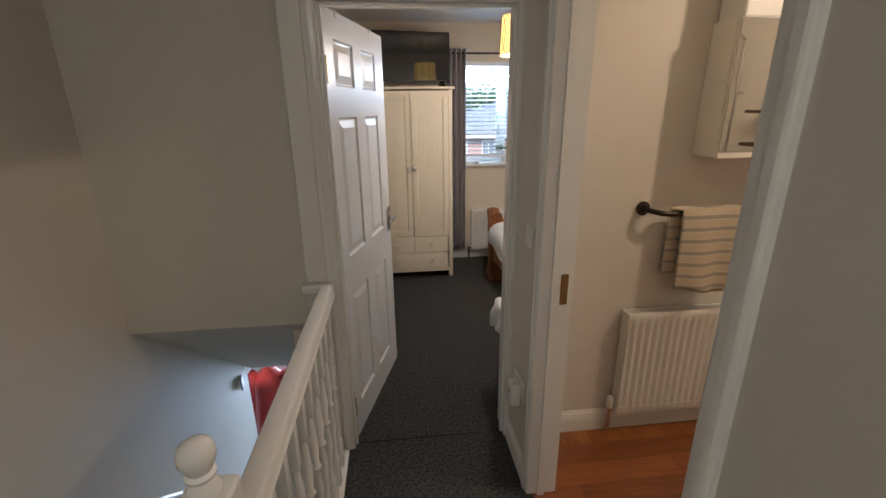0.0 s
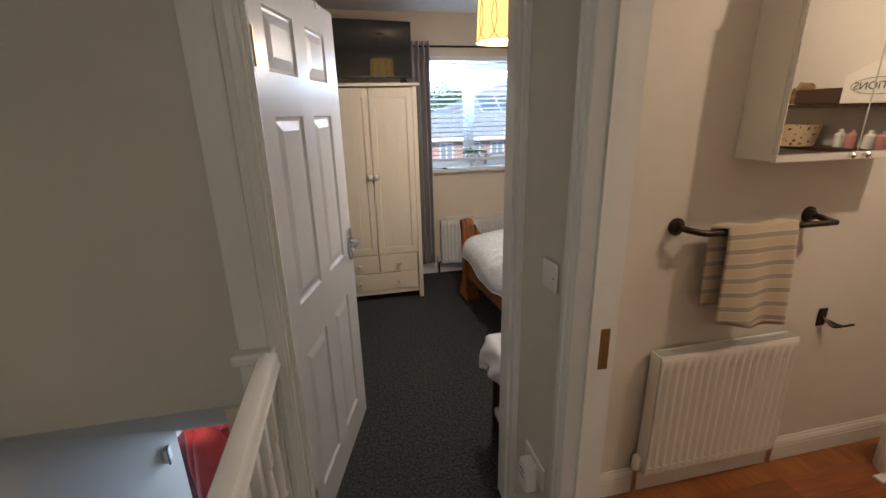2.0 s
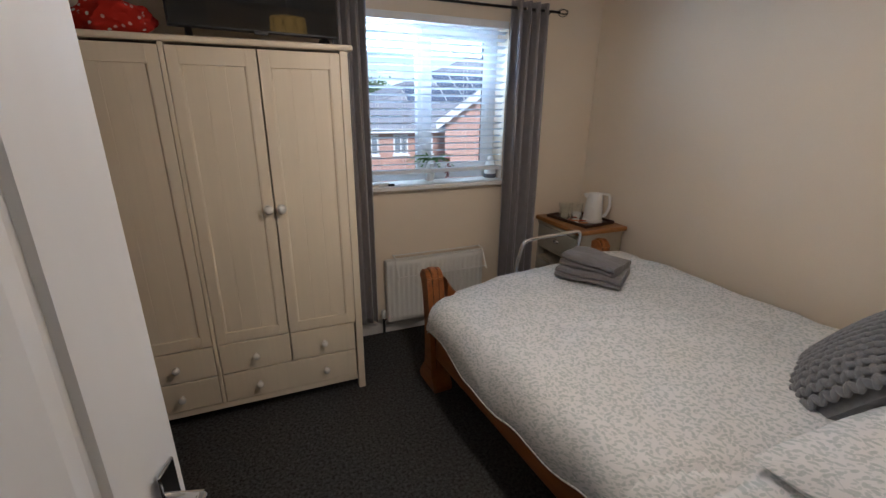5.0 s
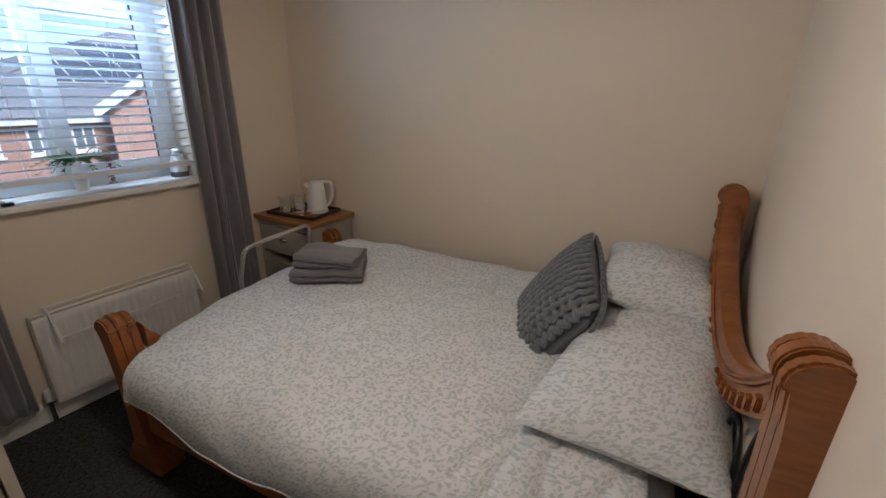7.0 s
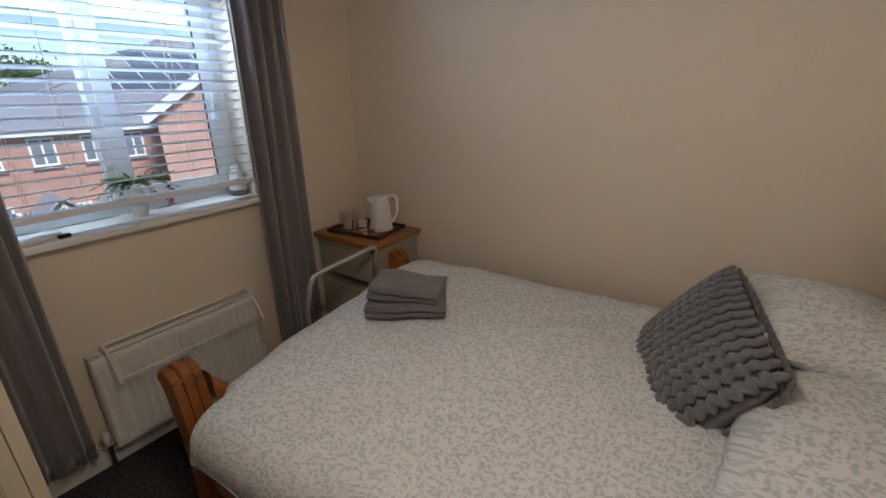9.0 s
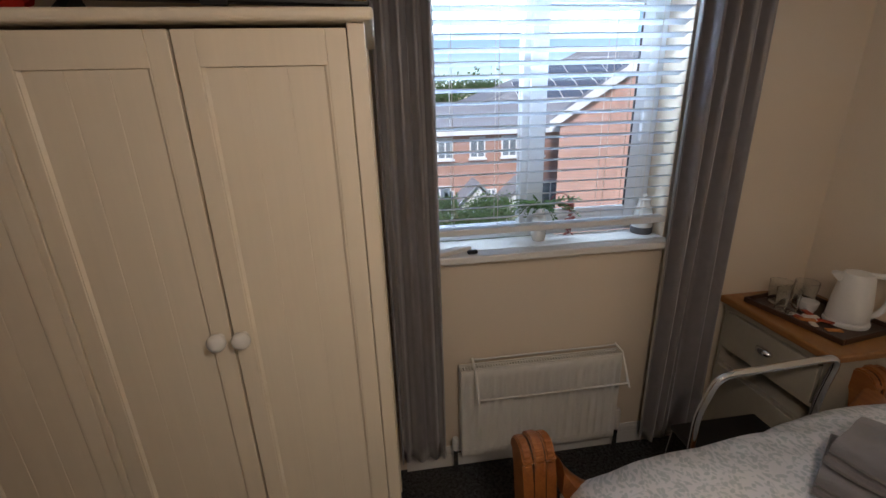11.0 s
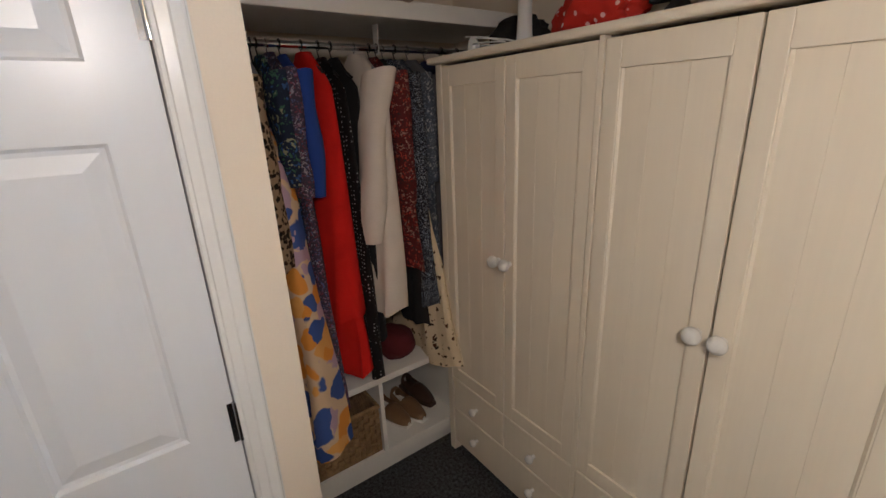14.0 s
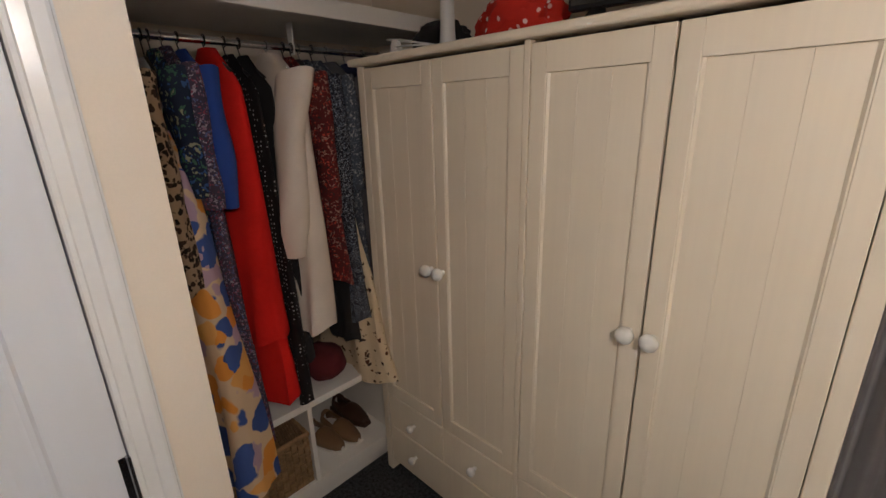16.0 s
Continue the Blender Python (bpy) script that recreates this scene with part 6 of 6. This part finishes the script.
part("edge", box(-0.9445, -0.938, 2.75, 2.765, -0.25, -0.15, 0.001), M_BLACK, bx)

# ---------------- bathroom ----------------
radiator(1.245, 1.875, YD - 0.012, -1, 0.125, 0.675, "white panel radiator under the towel rail", 17)
tr = empty("towel_rail", pose(0, YD, 1.155), "dark bronze pipe towel rail on the bathroom wall", "towel rail")
part("bar", tube(bend([(1.28, -0.012, 0.012), (1.28, -0.045, 0.012), (1.34, -0.075, 0.0), (1.84, -0.075, 0.0), (1.90, -0.075, 0.0)], 0.02), 0.0115, 12), M_BRONZE, tr, smooth=True)
part("bar_end", tube(bend([(1.86, -0.012, 0.016), (1.86, -0.05, 0.016), (1.89, -0.075, 0.0)], 0.02), 0.0115, 12), M_BRONZE, tr, smooth=True)
for x, z in ((1.28, 0.012), (1.86, 0.016)):
    bm = lathe([(0.032, 0.0), (0.032, 0.006), (0.022, 0.010), (0.018, 0.022)], 20, "Y")
    r = part("flange", bm, M_BRONZE, tr, smooth=True)
    r.location = (x, -0.001, z)
bt2 = empty("hand_towel", pose(0, YD - 0.075, 1.155), "cream hand towel with grey stripes folded over the rail", "towel")
bm = bmesh.new()
N, Rr = 30, 40
g = []
for j in range(Rr + 1):
    s = j / Rr
    L = -0.30 + 0.66 * s
    r = []
    for i in range(N + 1):
        u = i / N
        if L < 0:
            z, y = 0.016 + L, 0.017
        else:
            z, y = 0.016 - L, -0.019
        if abs(L) < 0.02:
            z, y = 0.016, 0.017 - 0.036 * (L + 0.02) / 0.04
        d = abs(L)
        x = 1.545 + 0.285 * (u - 0.5) * (1 - 0.10 * d) + (0.01 if L > 0 else -0.025)
        y += (0.014 * math.sin(9 * u + 1.5) * d / 0.3 - 0.018 * d / 0.3) * (1 if L > 0 else 0.3)
        z += -0.02 * u * (d / 0.3) + 0.006 * math.sin(8 * u)
        r.append(bm.verts.new((x, y, z)))
    g.append(r)
for j in range(Rr):
    for i in range(N):
        bm.faces.new((g[j][i], g[j][i + 1], g[j + 1][i + 1], g[j + 1][i]))


def striped():
    m = material("cream_and_grey_striped_terry", (0.64, 0.56, 0.44), 0.98, scale=4, vary=0.05, grain=420, bump=0.9, depth=0.004)
    nt = m.node_tree
    b = nt.nodes["Principled BSDF"]
    src = b.inputs["Base Color"].links[0].from_socket
    tc = nt.nodes.new("ShaderNodeTexCoord")
    sp = nt.nodes.new("ShaderNodeSeparateXYZ")
    nt.links.new(tc.outputs["Object"], sp.inputs[0])
    mu = nt.nodes.new("ShaderNodeMath")
    mu.operation = "MULTIPLY"
    mu.inputs[1].default_value = 118
    nt.links.new(sp.outputs["Z"], mu.inputs[0])
    si = nt.nodes.new("ShaderNodeMath")
    si.operation = "SINE"
    nt.links.new(mu.outputs[0], si.inputs[0])
    ra = nt.nodes.new("ShaderNodeValToRGB")
    ra.color_ramp.interpolation = "CONSTANT"
    el = ra.color_ramp.elements
    el[0].position, el[0].color = 0.0, (0.33, 0.29, 0.24, 1)
    el[1].position, el[1].color = 0.22, (0.66, 0.60, 0.52, 1)
    e = el.new(0.5)
    e.color = (0.62, 0.52, 0.36, 1)
    mr = nt.nodes.new("ShaderNodeMapRange")
    mr.inputs[1].default_value = -1
    nt.links.new(si.outputs[0], mr.inputs[0])
    nt.links.new(mr.outputs[0], ra.inputs[0])
    mx = nt.nodes.new("ShaderNodeMix")
    mx.data_type = "RGBA"
    mx.inputs["Factor"].default_value = 0.75
    nt.links.new(src, mx.inputs["A"])
    nt.links.new(ra.outputs[0], mx.inputs["B"])
    nt.links.new(mx.outputs["Result"], b.inputs["Base Color"])
    return m


part("cloth", bm, striped(), bt2, smooth=True).modifiers.new("thick", "SOLIDIFY").thickness = 0.009

hk2 = empty("wall_hook", pose(2.06, YD, 0.715), "dark bronze triple wall hook", "hook")
part("plate", box(-0.022, 0.022, -0.008, -0.0005, -0.04, 0.04, 0.004), M_BRONZE, hk2)
for k in (-1, 0, 1):
    part("prong", tube(bend([(0, -0.006, -0.004 * k), (0.03 + 0.022 * k, -0.05, -0.03), (0.05 + 0.03 * k, -0.075, -0.012)], 0.015), 0.005, 8), M_BRONZE, hk2, smooth=True)

cb = empty("bathroom_cabinet", pose(1.475, YD, 1.40), "white wall cabinet with two mirrored doors", "cabinet")
CW, CD, CH = 0.64, 0.135, 0.51
for x in (0, CW - 0.016):
    part("side_panel", box(x, x + 0.016, -CD, -0.0005, 0, CH), M_SHELF, cb)
for z in (0, CH - 0.018):
    part("shelf_board", box(0.0162, CW - 0.0162, -CD, -0.0005, z, z + 0.018), M_SHELF, cb)
part("back_panel", box(0.0162, CW - 0.0162, -0.01, -0.0005, 0.0182, CH - 0.0182), M_SHELF, cb)
for x0, x1 in ((0.002, CW / 2 - 0.001), (CW / 2 + 0.001, CW - 0.002)):
    d = part("door", box(x0, x1, -CD - 0.014, -CD - 0.001, 0.020, CH - 0.002), M_SHELF, cb)
    part("mirror", box(x0 + 0.001, x1 - 0.001, -CD - 0.019, -CD - 0.0145, 0.022, CH - 0.004, 0.001), M_MIRROR, d, "mirror glass")
part("bottom_lip", box(0, CW, -CD - 0.018, -CD, -0.004, 0.0195, 0.002), M_SHELF, cb)
for x in (CW / 2 - 0.03, CW / 2 + 0.03):
    part("knob", lathe([(0.006, 0), (0.006, 0.008), (0.010, 0.014), (0.004, 0.020)], 14, "Y"), M_CHROME, cb, smooth=True).location = (x, -CD - 0.018, 0.010)
sb = empty("storage_box", pose(1.49, YD - 0.145, 1.9105), "white storage box with a dark hand hole on the cabinet", "box")
part("body", box(0, 0.40, 0.0, 0.14, 0, 0.16, 0.006), M_PLASTIC, sb)
part("hand_hole", box(0.035, 0.085, -0.002, -0.0002, 0.095, 0.122, 0.001), M_TRAY, sb, "dark hand hole")

bn = empty("pedal_bin", pose(2.46, 1.62, -0.012), "white round pedal bin beside the wall", "bin")
part("body", lathe([(0.098, 0), (0.104, 0.012), (0.104, 0.235), (0.100, 0.245)], 36), M_PLASTIC, bn, smooth=True)
part("lid", lathe([(0.106, 0.246), (0.107, 0.262), (0.09, 0.280), (0.05, 0.290), (0.01, 0.293)], 36), M_PLASTIC, bn, "domed white lid", True)
part("pedal", box(-0.16, -0.098, -0.02, 0.02, 0.006, 0.022, 0.005), M_PLASTIC, bn)

# shelf on the right-hand wall, seen in the mirror
SM = pose(3.016, 0.0, 0, 0, 0, 90)
sf = empty("bathroom_shelf", SM @ pose(0.15, 0, 0), "dark wooden wall shelf with two boards", "shelf")
for z in (1.31, 1.55):
    part("board", box(0, 1.1, 0.0, 0.16, z, z + 0.022, 0.002), M_BROWN, sf)
for x in (0.05, 1.03):
    part("bracket", box(x, x + 0.018, 0.0, 0.015, 1.26, 1.62), M_BRONZE, sf)
bx1 = part("heart_basket", lathe([(0.125, 0), (0.15, 0.125), (0.146, 0.125), (0.120, 0.006), (0.002, 0.005)], 28), M_SPOT, smooth=True)
bx1.matrix_world = SM @ pose(0.56, 0.15, 1.3325)
tagged(bx1, "cream basket with dark cut-out shapes on the shelf", "basket")
pc = lump("pine_cone", 0.065, 0.065, 0.065, M_BASKET, 12, "brown dried seed head on the shelf", "ornament", 0.4, SM @ pose(0.54, 0.09, 1.5725))
db = part("dark_basket", box(-0.13, 0.13, -0.07, 0.07, 0, 0.085, 0.006), M_BROWN)
db.matrix_world = SM @ pose(0.68, 0.09, 1.5725)
tagged(db, "dark woven tray on the shelf", "basket")
M_PINKB = material("pink_plastic_bottle", (0.55, 0.28, 0.26), 0.3, bump=0)
for k in range(4):
    b_ = part("toiletry_bottle", lathe([(0.026, 0), (0.028, 0.01), (0.028, 0.07), (0.012, 0.085), (0.012, 0.10)], 18), M_PINKB if k % 2 else M_PLASTIC, smooth=True)
    b_.matrix_world = SM @ pose(0.80 + 0.075 * k, 0.08 + 0.02 * (k % 2), 1.3325)
    tagged(b_, "small toiletry bottle on the shelf", "bottle", "toiletry bottles on the shelf")
sg = empty("lotions_sign_box", SM @ pose(0.985, 0.09, 1.5725) @ Matrix.Scale(1.3, 4), "cream wooden box lettered LOTIONS on the shelf", "box")
part("front", prism([(-0.13, 0), (0.13, 0), (0.13, 0.11), (0.09, 0.125), (0.05, 0.15), (0, 0.16), (-0.05, 0.15), (-0.09, 0.125), (-0.13, 0.11)], 0.05, 0.06, "Y", 0.001), M_SHELF, sg)
part("tray", box(-0.13, 0.13, -0.05, 0.0495, 0, 0.09, 0.002), M_SHELF, sg)
cu = bpy.data.curves.new("lettering", "FONT")
cu.body, cu.size, cu.align_x, cu.align_y, cu.extrude = "LOTIONS", 0.042, "CENTER", "CENTER", 0.0005
le = new("lettering", cu)
le.data.materials.append(M_BRONZE)
le.parent = sg
le.matrix_basis = pose(0, 0.0615, 0.065, 90, 0, 180)
for s in (1, -1):
    part("label_line", tube([(s * 0.10 * math.cos(a * math.pi / 10), 0.0605, 0.065 + 0.032 * math.sin(a * math.pi / 10)) for a in range(-5, 6)], 0.0012, 5), M_BRONZE, sg)

shw = empty("shower_riser", pose(2.96, -0.10, 0), "chrome shower riser pipe on the bathroom wall", "shower")
part("pipe", tube(bend([(0, 0, 0.95), (0, 0, 2.12), (-0.16, 0, 2.14), (-0.28, 0, 2.08)], 0.06), 0.011, 12), M_CHROME, shw, smooth=True)
part("shower_head", lathe([(0.02, 2.075), (0.09, 2.055), (0.095, 2.045), (0.02, 2.042)], 24), M_CHROME, shw, smooth=True).location = (-0.28, 0, 0)
for z in (1.0, 1.7):
    part("bracket", tube([(0, 0, z), (0.058, 0, z)], 0.012, 10), M_CHROME, shw, smooth=True)

# laminate planks
first = None
for r in range(18):
    y0 = -0.28 + r * 0.118
    for k in range(4):
        x0 = 0.72 + (k * 0.72 - 0.25 * (r % 3))
        xa, xb = max(0.722, x0), min(3.015, x0 + 0.72)
        if xb - xa < 0.05 or y0 + 0.118 > YD - 0.002:
            continue
        fl = bpy.data.objects["floor_bathroom"]
        part("plank", box(xa + 0.0006, xb - 0.0006, y0 + 0.0006, y0 + 0.1174, -0.0118, -0.002), M_LAMIN, fl)

# ---------------- outside ----------------
GZ = -3.2
tagged(part("ground", box(-400, 400, 5.0, 900, GZ - 0.5, GZ), M_GRASS), "grass and gardens reaching to the horizon", "ground", kind="structure")


def brick_wall(parent, x0, x1, y, z0, top_at, way=-1, bw=0.225, bh=0.075):
    """Courses of bricks on a wall face, as single pieces where near."""
    bm = bmesh.new()
    z, r = z0, 0
    while True:
        xs = x0 - (bw / 2 if r % 2 else 0)
        any_ = False
        while xs < x1:
            a, b = max(xs + 0.006, x0), min(xs + bw - 0.006, x1)
            if b - a > 0.04 and z + bh < top_at((a + b) / 2):
                any_ = True
                yy0, yy1 = sorted((y, y + way * 0.012))
                box(a, b, yy0, yy1, z + 0.006, z + bh - 0.004, bm=bm)
            xs += bw
        z += bh
        r += 1
        if not any_ or z > z0 + 9:
            break
    ob = part("bricks", bm, M_BRICK, parent)
    ob["kind"] = "stuff"
    return ob


def house(x0, x1, y0, y1, eave, ridge, label, gable_front=True):
    t = empty("house", pose(0, 0, 0), label, "house")
    xm = (x0 + x1) / 2
    if gable_front:
        part("wall", prism([(x0, GZ), (x1, GZ), (x1, eave), (xm, ridge), (x0, eave)], y0, y1, "Y"), M_MORTAR, t)
        for s, xe in ((-1, x0), (1, x1)):
            k = (ridge - eave) / (xm - x0)
            xo = xe + s * 0.25
            zo = eave - 0.25 * k
            part("roof", prism([(xo, zo), (xm, ridge), (xm, ridge + 0.14), (xo, zo + 0.14)], y0 - 0.18, y1 + 0.2, "Y"), M_ROOF, t)
            part("verge_board", prism([(xo, zo - 0.10), (xm, ridge - 0.10), (xm, ridge + 0.15), (xo, zo + 0.15)], y0 - 0.22, y0 - 0.185, "Y"), M_UPVC, t, "white verge board")
    else:
        ym = (y0 + y1) / 2
        part("wall", prism([(y0, GZ), (y1, GZ), (y1, eave), (ym, ridge), (y0, eave)], x0, x1, "X"), M_BRICK, t)
        for s, ye in ((-1, y0), (1, y1)):
            part("roof", prism([(ye + s * 0.3, eave - 0.2), (ym, ridge), (ym, ridge + 0.15), (ye + s * 0.3, eave - 0.05)], x0 - 0.2, x1 + 0.2, "X"), M_ROOF, t)
    return t


def house_window(t, x, y, z, w, h):
    wi = part("window", box(x - w / 2, x + w / 2, y - 0.03, y - 0.002, z, z + h), M_UPVC, t, "white framed window")
    for a, b in ((x - w / 2 + 0.06, x - 0.03), (x + 0.03, x + w / 2 - 0.06)):
        part("pane", box(a, b, y - 0.036, y - 0.0305, z + 0.06, z + h - 0.06), M_WINDARK, wi)
    part("sill", box(x - w / 2 - 0.05, x + w / 2 + 0.05, y - 0.10, y - 0.0, z - 0.07, z - 0.002), M_UPVC, wi)


HA = house(0.0, 7.2, 0.0, 7.0, 0.98, 3.54, "red brick house with a gable end and white verge boards")
brick_wall(HA, 0.0, 4.2, 0.0, GZ + 0.9, lambda x: 0.90 + 0.711 * min(x, 7.2 - x))
HA.matrix_world = pose(5.35, 14.0, 0.12, 0, 0, -24)

# hipped roof behind, with solar panels
HD = empty("house", pose(0, 0, 0), "brick house with a hipped slate roof and solar panels", "house")
part("wall", box(5.8, 26.5, 24.5, 33.5, GZ, 1.20), M_BRICK, HD)
bm = bmesh.new()
c = [bm.verts.new(p) for p in ((5.3, 24, 1.27), (27, 24, 1.27), (27, 34, 1.27), (5.3, 34, 1.27), (13, 29, 4.25), (21, 29, 4.25))]
for f in ((0, 1, 5, 4), (1, 2, 5), (2, 3, 4, 5), (3, 0, 4), (3, 2, 1, 0)):
    bm.faces.new([c[k] for k in f])
hr = part("roof", bm, M_ROOF, HD, "slate grey hipped roof")
pitch = math.degrees(math.atan2(4.25 - 1.27, 5.0))
bm = bmesh.new()
for k in range(1, 15):
    q = k / 15
    box(5.3 + 7.7 * q + 0.1, 27 - 6 * q - 0.1, 24 + 5 * q - 0.03, 24 + 5 * q + 0.03, 1.27 + 2.98 * q - 0.01, 1.27 + 2.98 * q + 0.035, bm=bm)
part("slate_courses", bm, M_ROOF, hr)["kind"] = "stuff"
bm = tube([(5.3, 24, 1.30), (13, 29, 4.28)], 0.09, 8)
tube([(13, 29, 4.28), (21, 29, 4.28)], 0.09, 8, bm)
part("ridge_tiles", bm, M_ROOF, hr)
part("gutter", box(5.2, 27.1, 23.86, 23.99, 1.16, 1.26, 0.01), M_UPVC, HD, "white gutter")
for j in range(2):
    for k in range(6 - j):
        p = part("solar_panel", box(0.03, 1.07, 0.03, 1.62, 0.031, 0.06), M_SOLAR, HD, "dark blue solar panel")
        p.matrix_basis = pose(7.6 + 2.2 * j + k * 1.13, 24.45 + j * 1.42, 1.27 + 0.596 * (0.45 + j * 1.42) + 0.06, pitch, 0, 0)
        part("panel_frame", box(0, 1.10, 0, 1.65, 0.0, 0.03), M_UPVC, p, "pale metal frame")

# terrace facing the window
HB = house(0.6, 9.4, 19.5, 23.5, 0.66, 1.42, "red brick terrace with white windows and porches", False)
brick_wall(HB, 0.6, 9.4, 19.5, GZ, lambda x: 0.60, -1, 0.45, 0.15)
part("fascia", box(0.5, 9.5, 19.17, 19.21, 0.40, 0.56), M_UPVC, HB, "white eaves board")
for x in (1.9, 3.15, 4.4, 5.65, 6.75, 8.0):
    house_window(HB, x, 19.48, -0.48, 0.62, 0.80)
for x in (2.9, 7.4):
    house_window(HB, x, 19.48, -2.5, 0.9, 1.0)
for x in (2.2, 4.2, 5.9):
    pr = part("porch", box(x - 0.62, x + 0.62, 18.5, 19.48, GZ, -1.98), M_UPVC, HB, "white porch")
    part("porch_gable", prism([(x - 0.62, -1.98), (x + 0.62, -1.98), (x, -1.36)], 18.52, 19.46, "Y"), M_UPVC, pr)
    for sg_ in (-1, 1):
        part("porch_roof", prism([(x + sg_ * 0.82, -2.10), (x, -1.30), (x, -1.20), (x + sg_ * 0.82, -2.00)], 18.3, 19.47, "Y"), M_ROOF, pr)
    part("porch_door", box(x - 0.28, x + 0.28, 18.47, 18.499, GZ, -2.15), M_WINDARK, pr, "dark glazed porch door")
    house_window(HB, x - 0.95, 19.48, -2.6, 0.45, 0.9)
HC = house(-9.5, -1.5, 30.0, 36.0, 0.6, 2.1, "red brick house beyond the gardens", False)
for x in (-8, -6, -4):
    house_window(HC, x, 30.0, -0.8, 1.1, 1.0)


def tree(x, y, h, r, seed, label, bush=False):
    rnd = random.Random(seed)
    t = empty("bush" if bush else "tree", pose(x, y, GZ), label, "bush" if bush else "tree", "garden greenery")
    bm = bmesh.new()
    n = 7
    trunk = [(0.0, 0.0, 0.0), (0.05, 0.02, h * 0.25), (-0.05, 0.05, h * 0.5), (0.02, 0, h * 0.8)]
    rings = []
    for i, p in enumerate(trunk):
        rr = r * 0.11 * (1 - 0.25 * i)
        rings.append([bm.verts.new((p[0] + rr * math.cos(a), p[1] + rr * math.sin(a), p[2])) for a in [2 * math.pi * k / n for k in range(n)]])
    for a, c in zip(rings, rings[1:]):
        for k in range(n):
            bm.faces.new((a[k], a[(k + 1) % n], c[(k + 1) % n], c[k]))
    clumps = []
    for k in range(16):
        a, e = rnd.uniform(0, 6.28), rnd.uniform(-0.3, 1.2)
        c = Vector((math.cos(a) * math.cos(e) * r * 0.75, math.sin(a) * math.cos(e) * r * 0.75, h * 0.68 + math.sin(e) * r * 0.6))
        clumps.append(c)
        tube([(0, 0, h * rnd.uniform(0.25, 0.6)), tuple(c * 0.6 + Vector((0, 0, h * 0.2))), tuple(c)], r * 0.018, 5, bm)
    part("trunk", bm, M_BARK, t)
    verts, polys = [], []
    for c in clumps:
        for q in range(110):
            d = Vector((rnd.gauss(0, 1), rnd.gauss(0, 1), rnd.gauss(0, 0.8))) * r * 0.20
            p = c + d
            s = r * rnd.uniform(0.04, 0.075)
            u = Vector((rnd.gauss(0, 1), rnd.gauss(0, 1), rnd.gauss(0, 1))).normalized() * s
            w = u.orthogonal().normalized() * s * 0.6
            o = len(verts)
            verts += [p - u, p + w, p + u, p - w]
            polys.append((o, o + 1, o + 2, o + 3))
    me = bpy.data.meshes.new("crown")
    me.from_pydata(verts, [], polys)
    me.materials.append(M_LEAF)
    ob = new("crown", me)
    ob.parent = t
    return t


tree(4.6, 36, 5.6, 2.9, 1, "green leafy tree behind the terrace")
tree(8.2, 40, 6.2, 3.1, 2, "green leafy tree behind the terrace")
tree(0.3, 36, 5.6, 2.8, 3, "green leafy tree behind the houses")
tree(-4.0, 40, 5.8, 2.9, 9, "green leafy tree in the distance")
for k, (x, y) in enumerate(((3.0, 15.6), (3.9, 16.2), (1.8, 15.2), (4.4, 17.2), (0.6, 16), (2.6, 17.0))):
    tree(x, y, 1.5, 0.95, 20 + k, "low green garden bush", True)
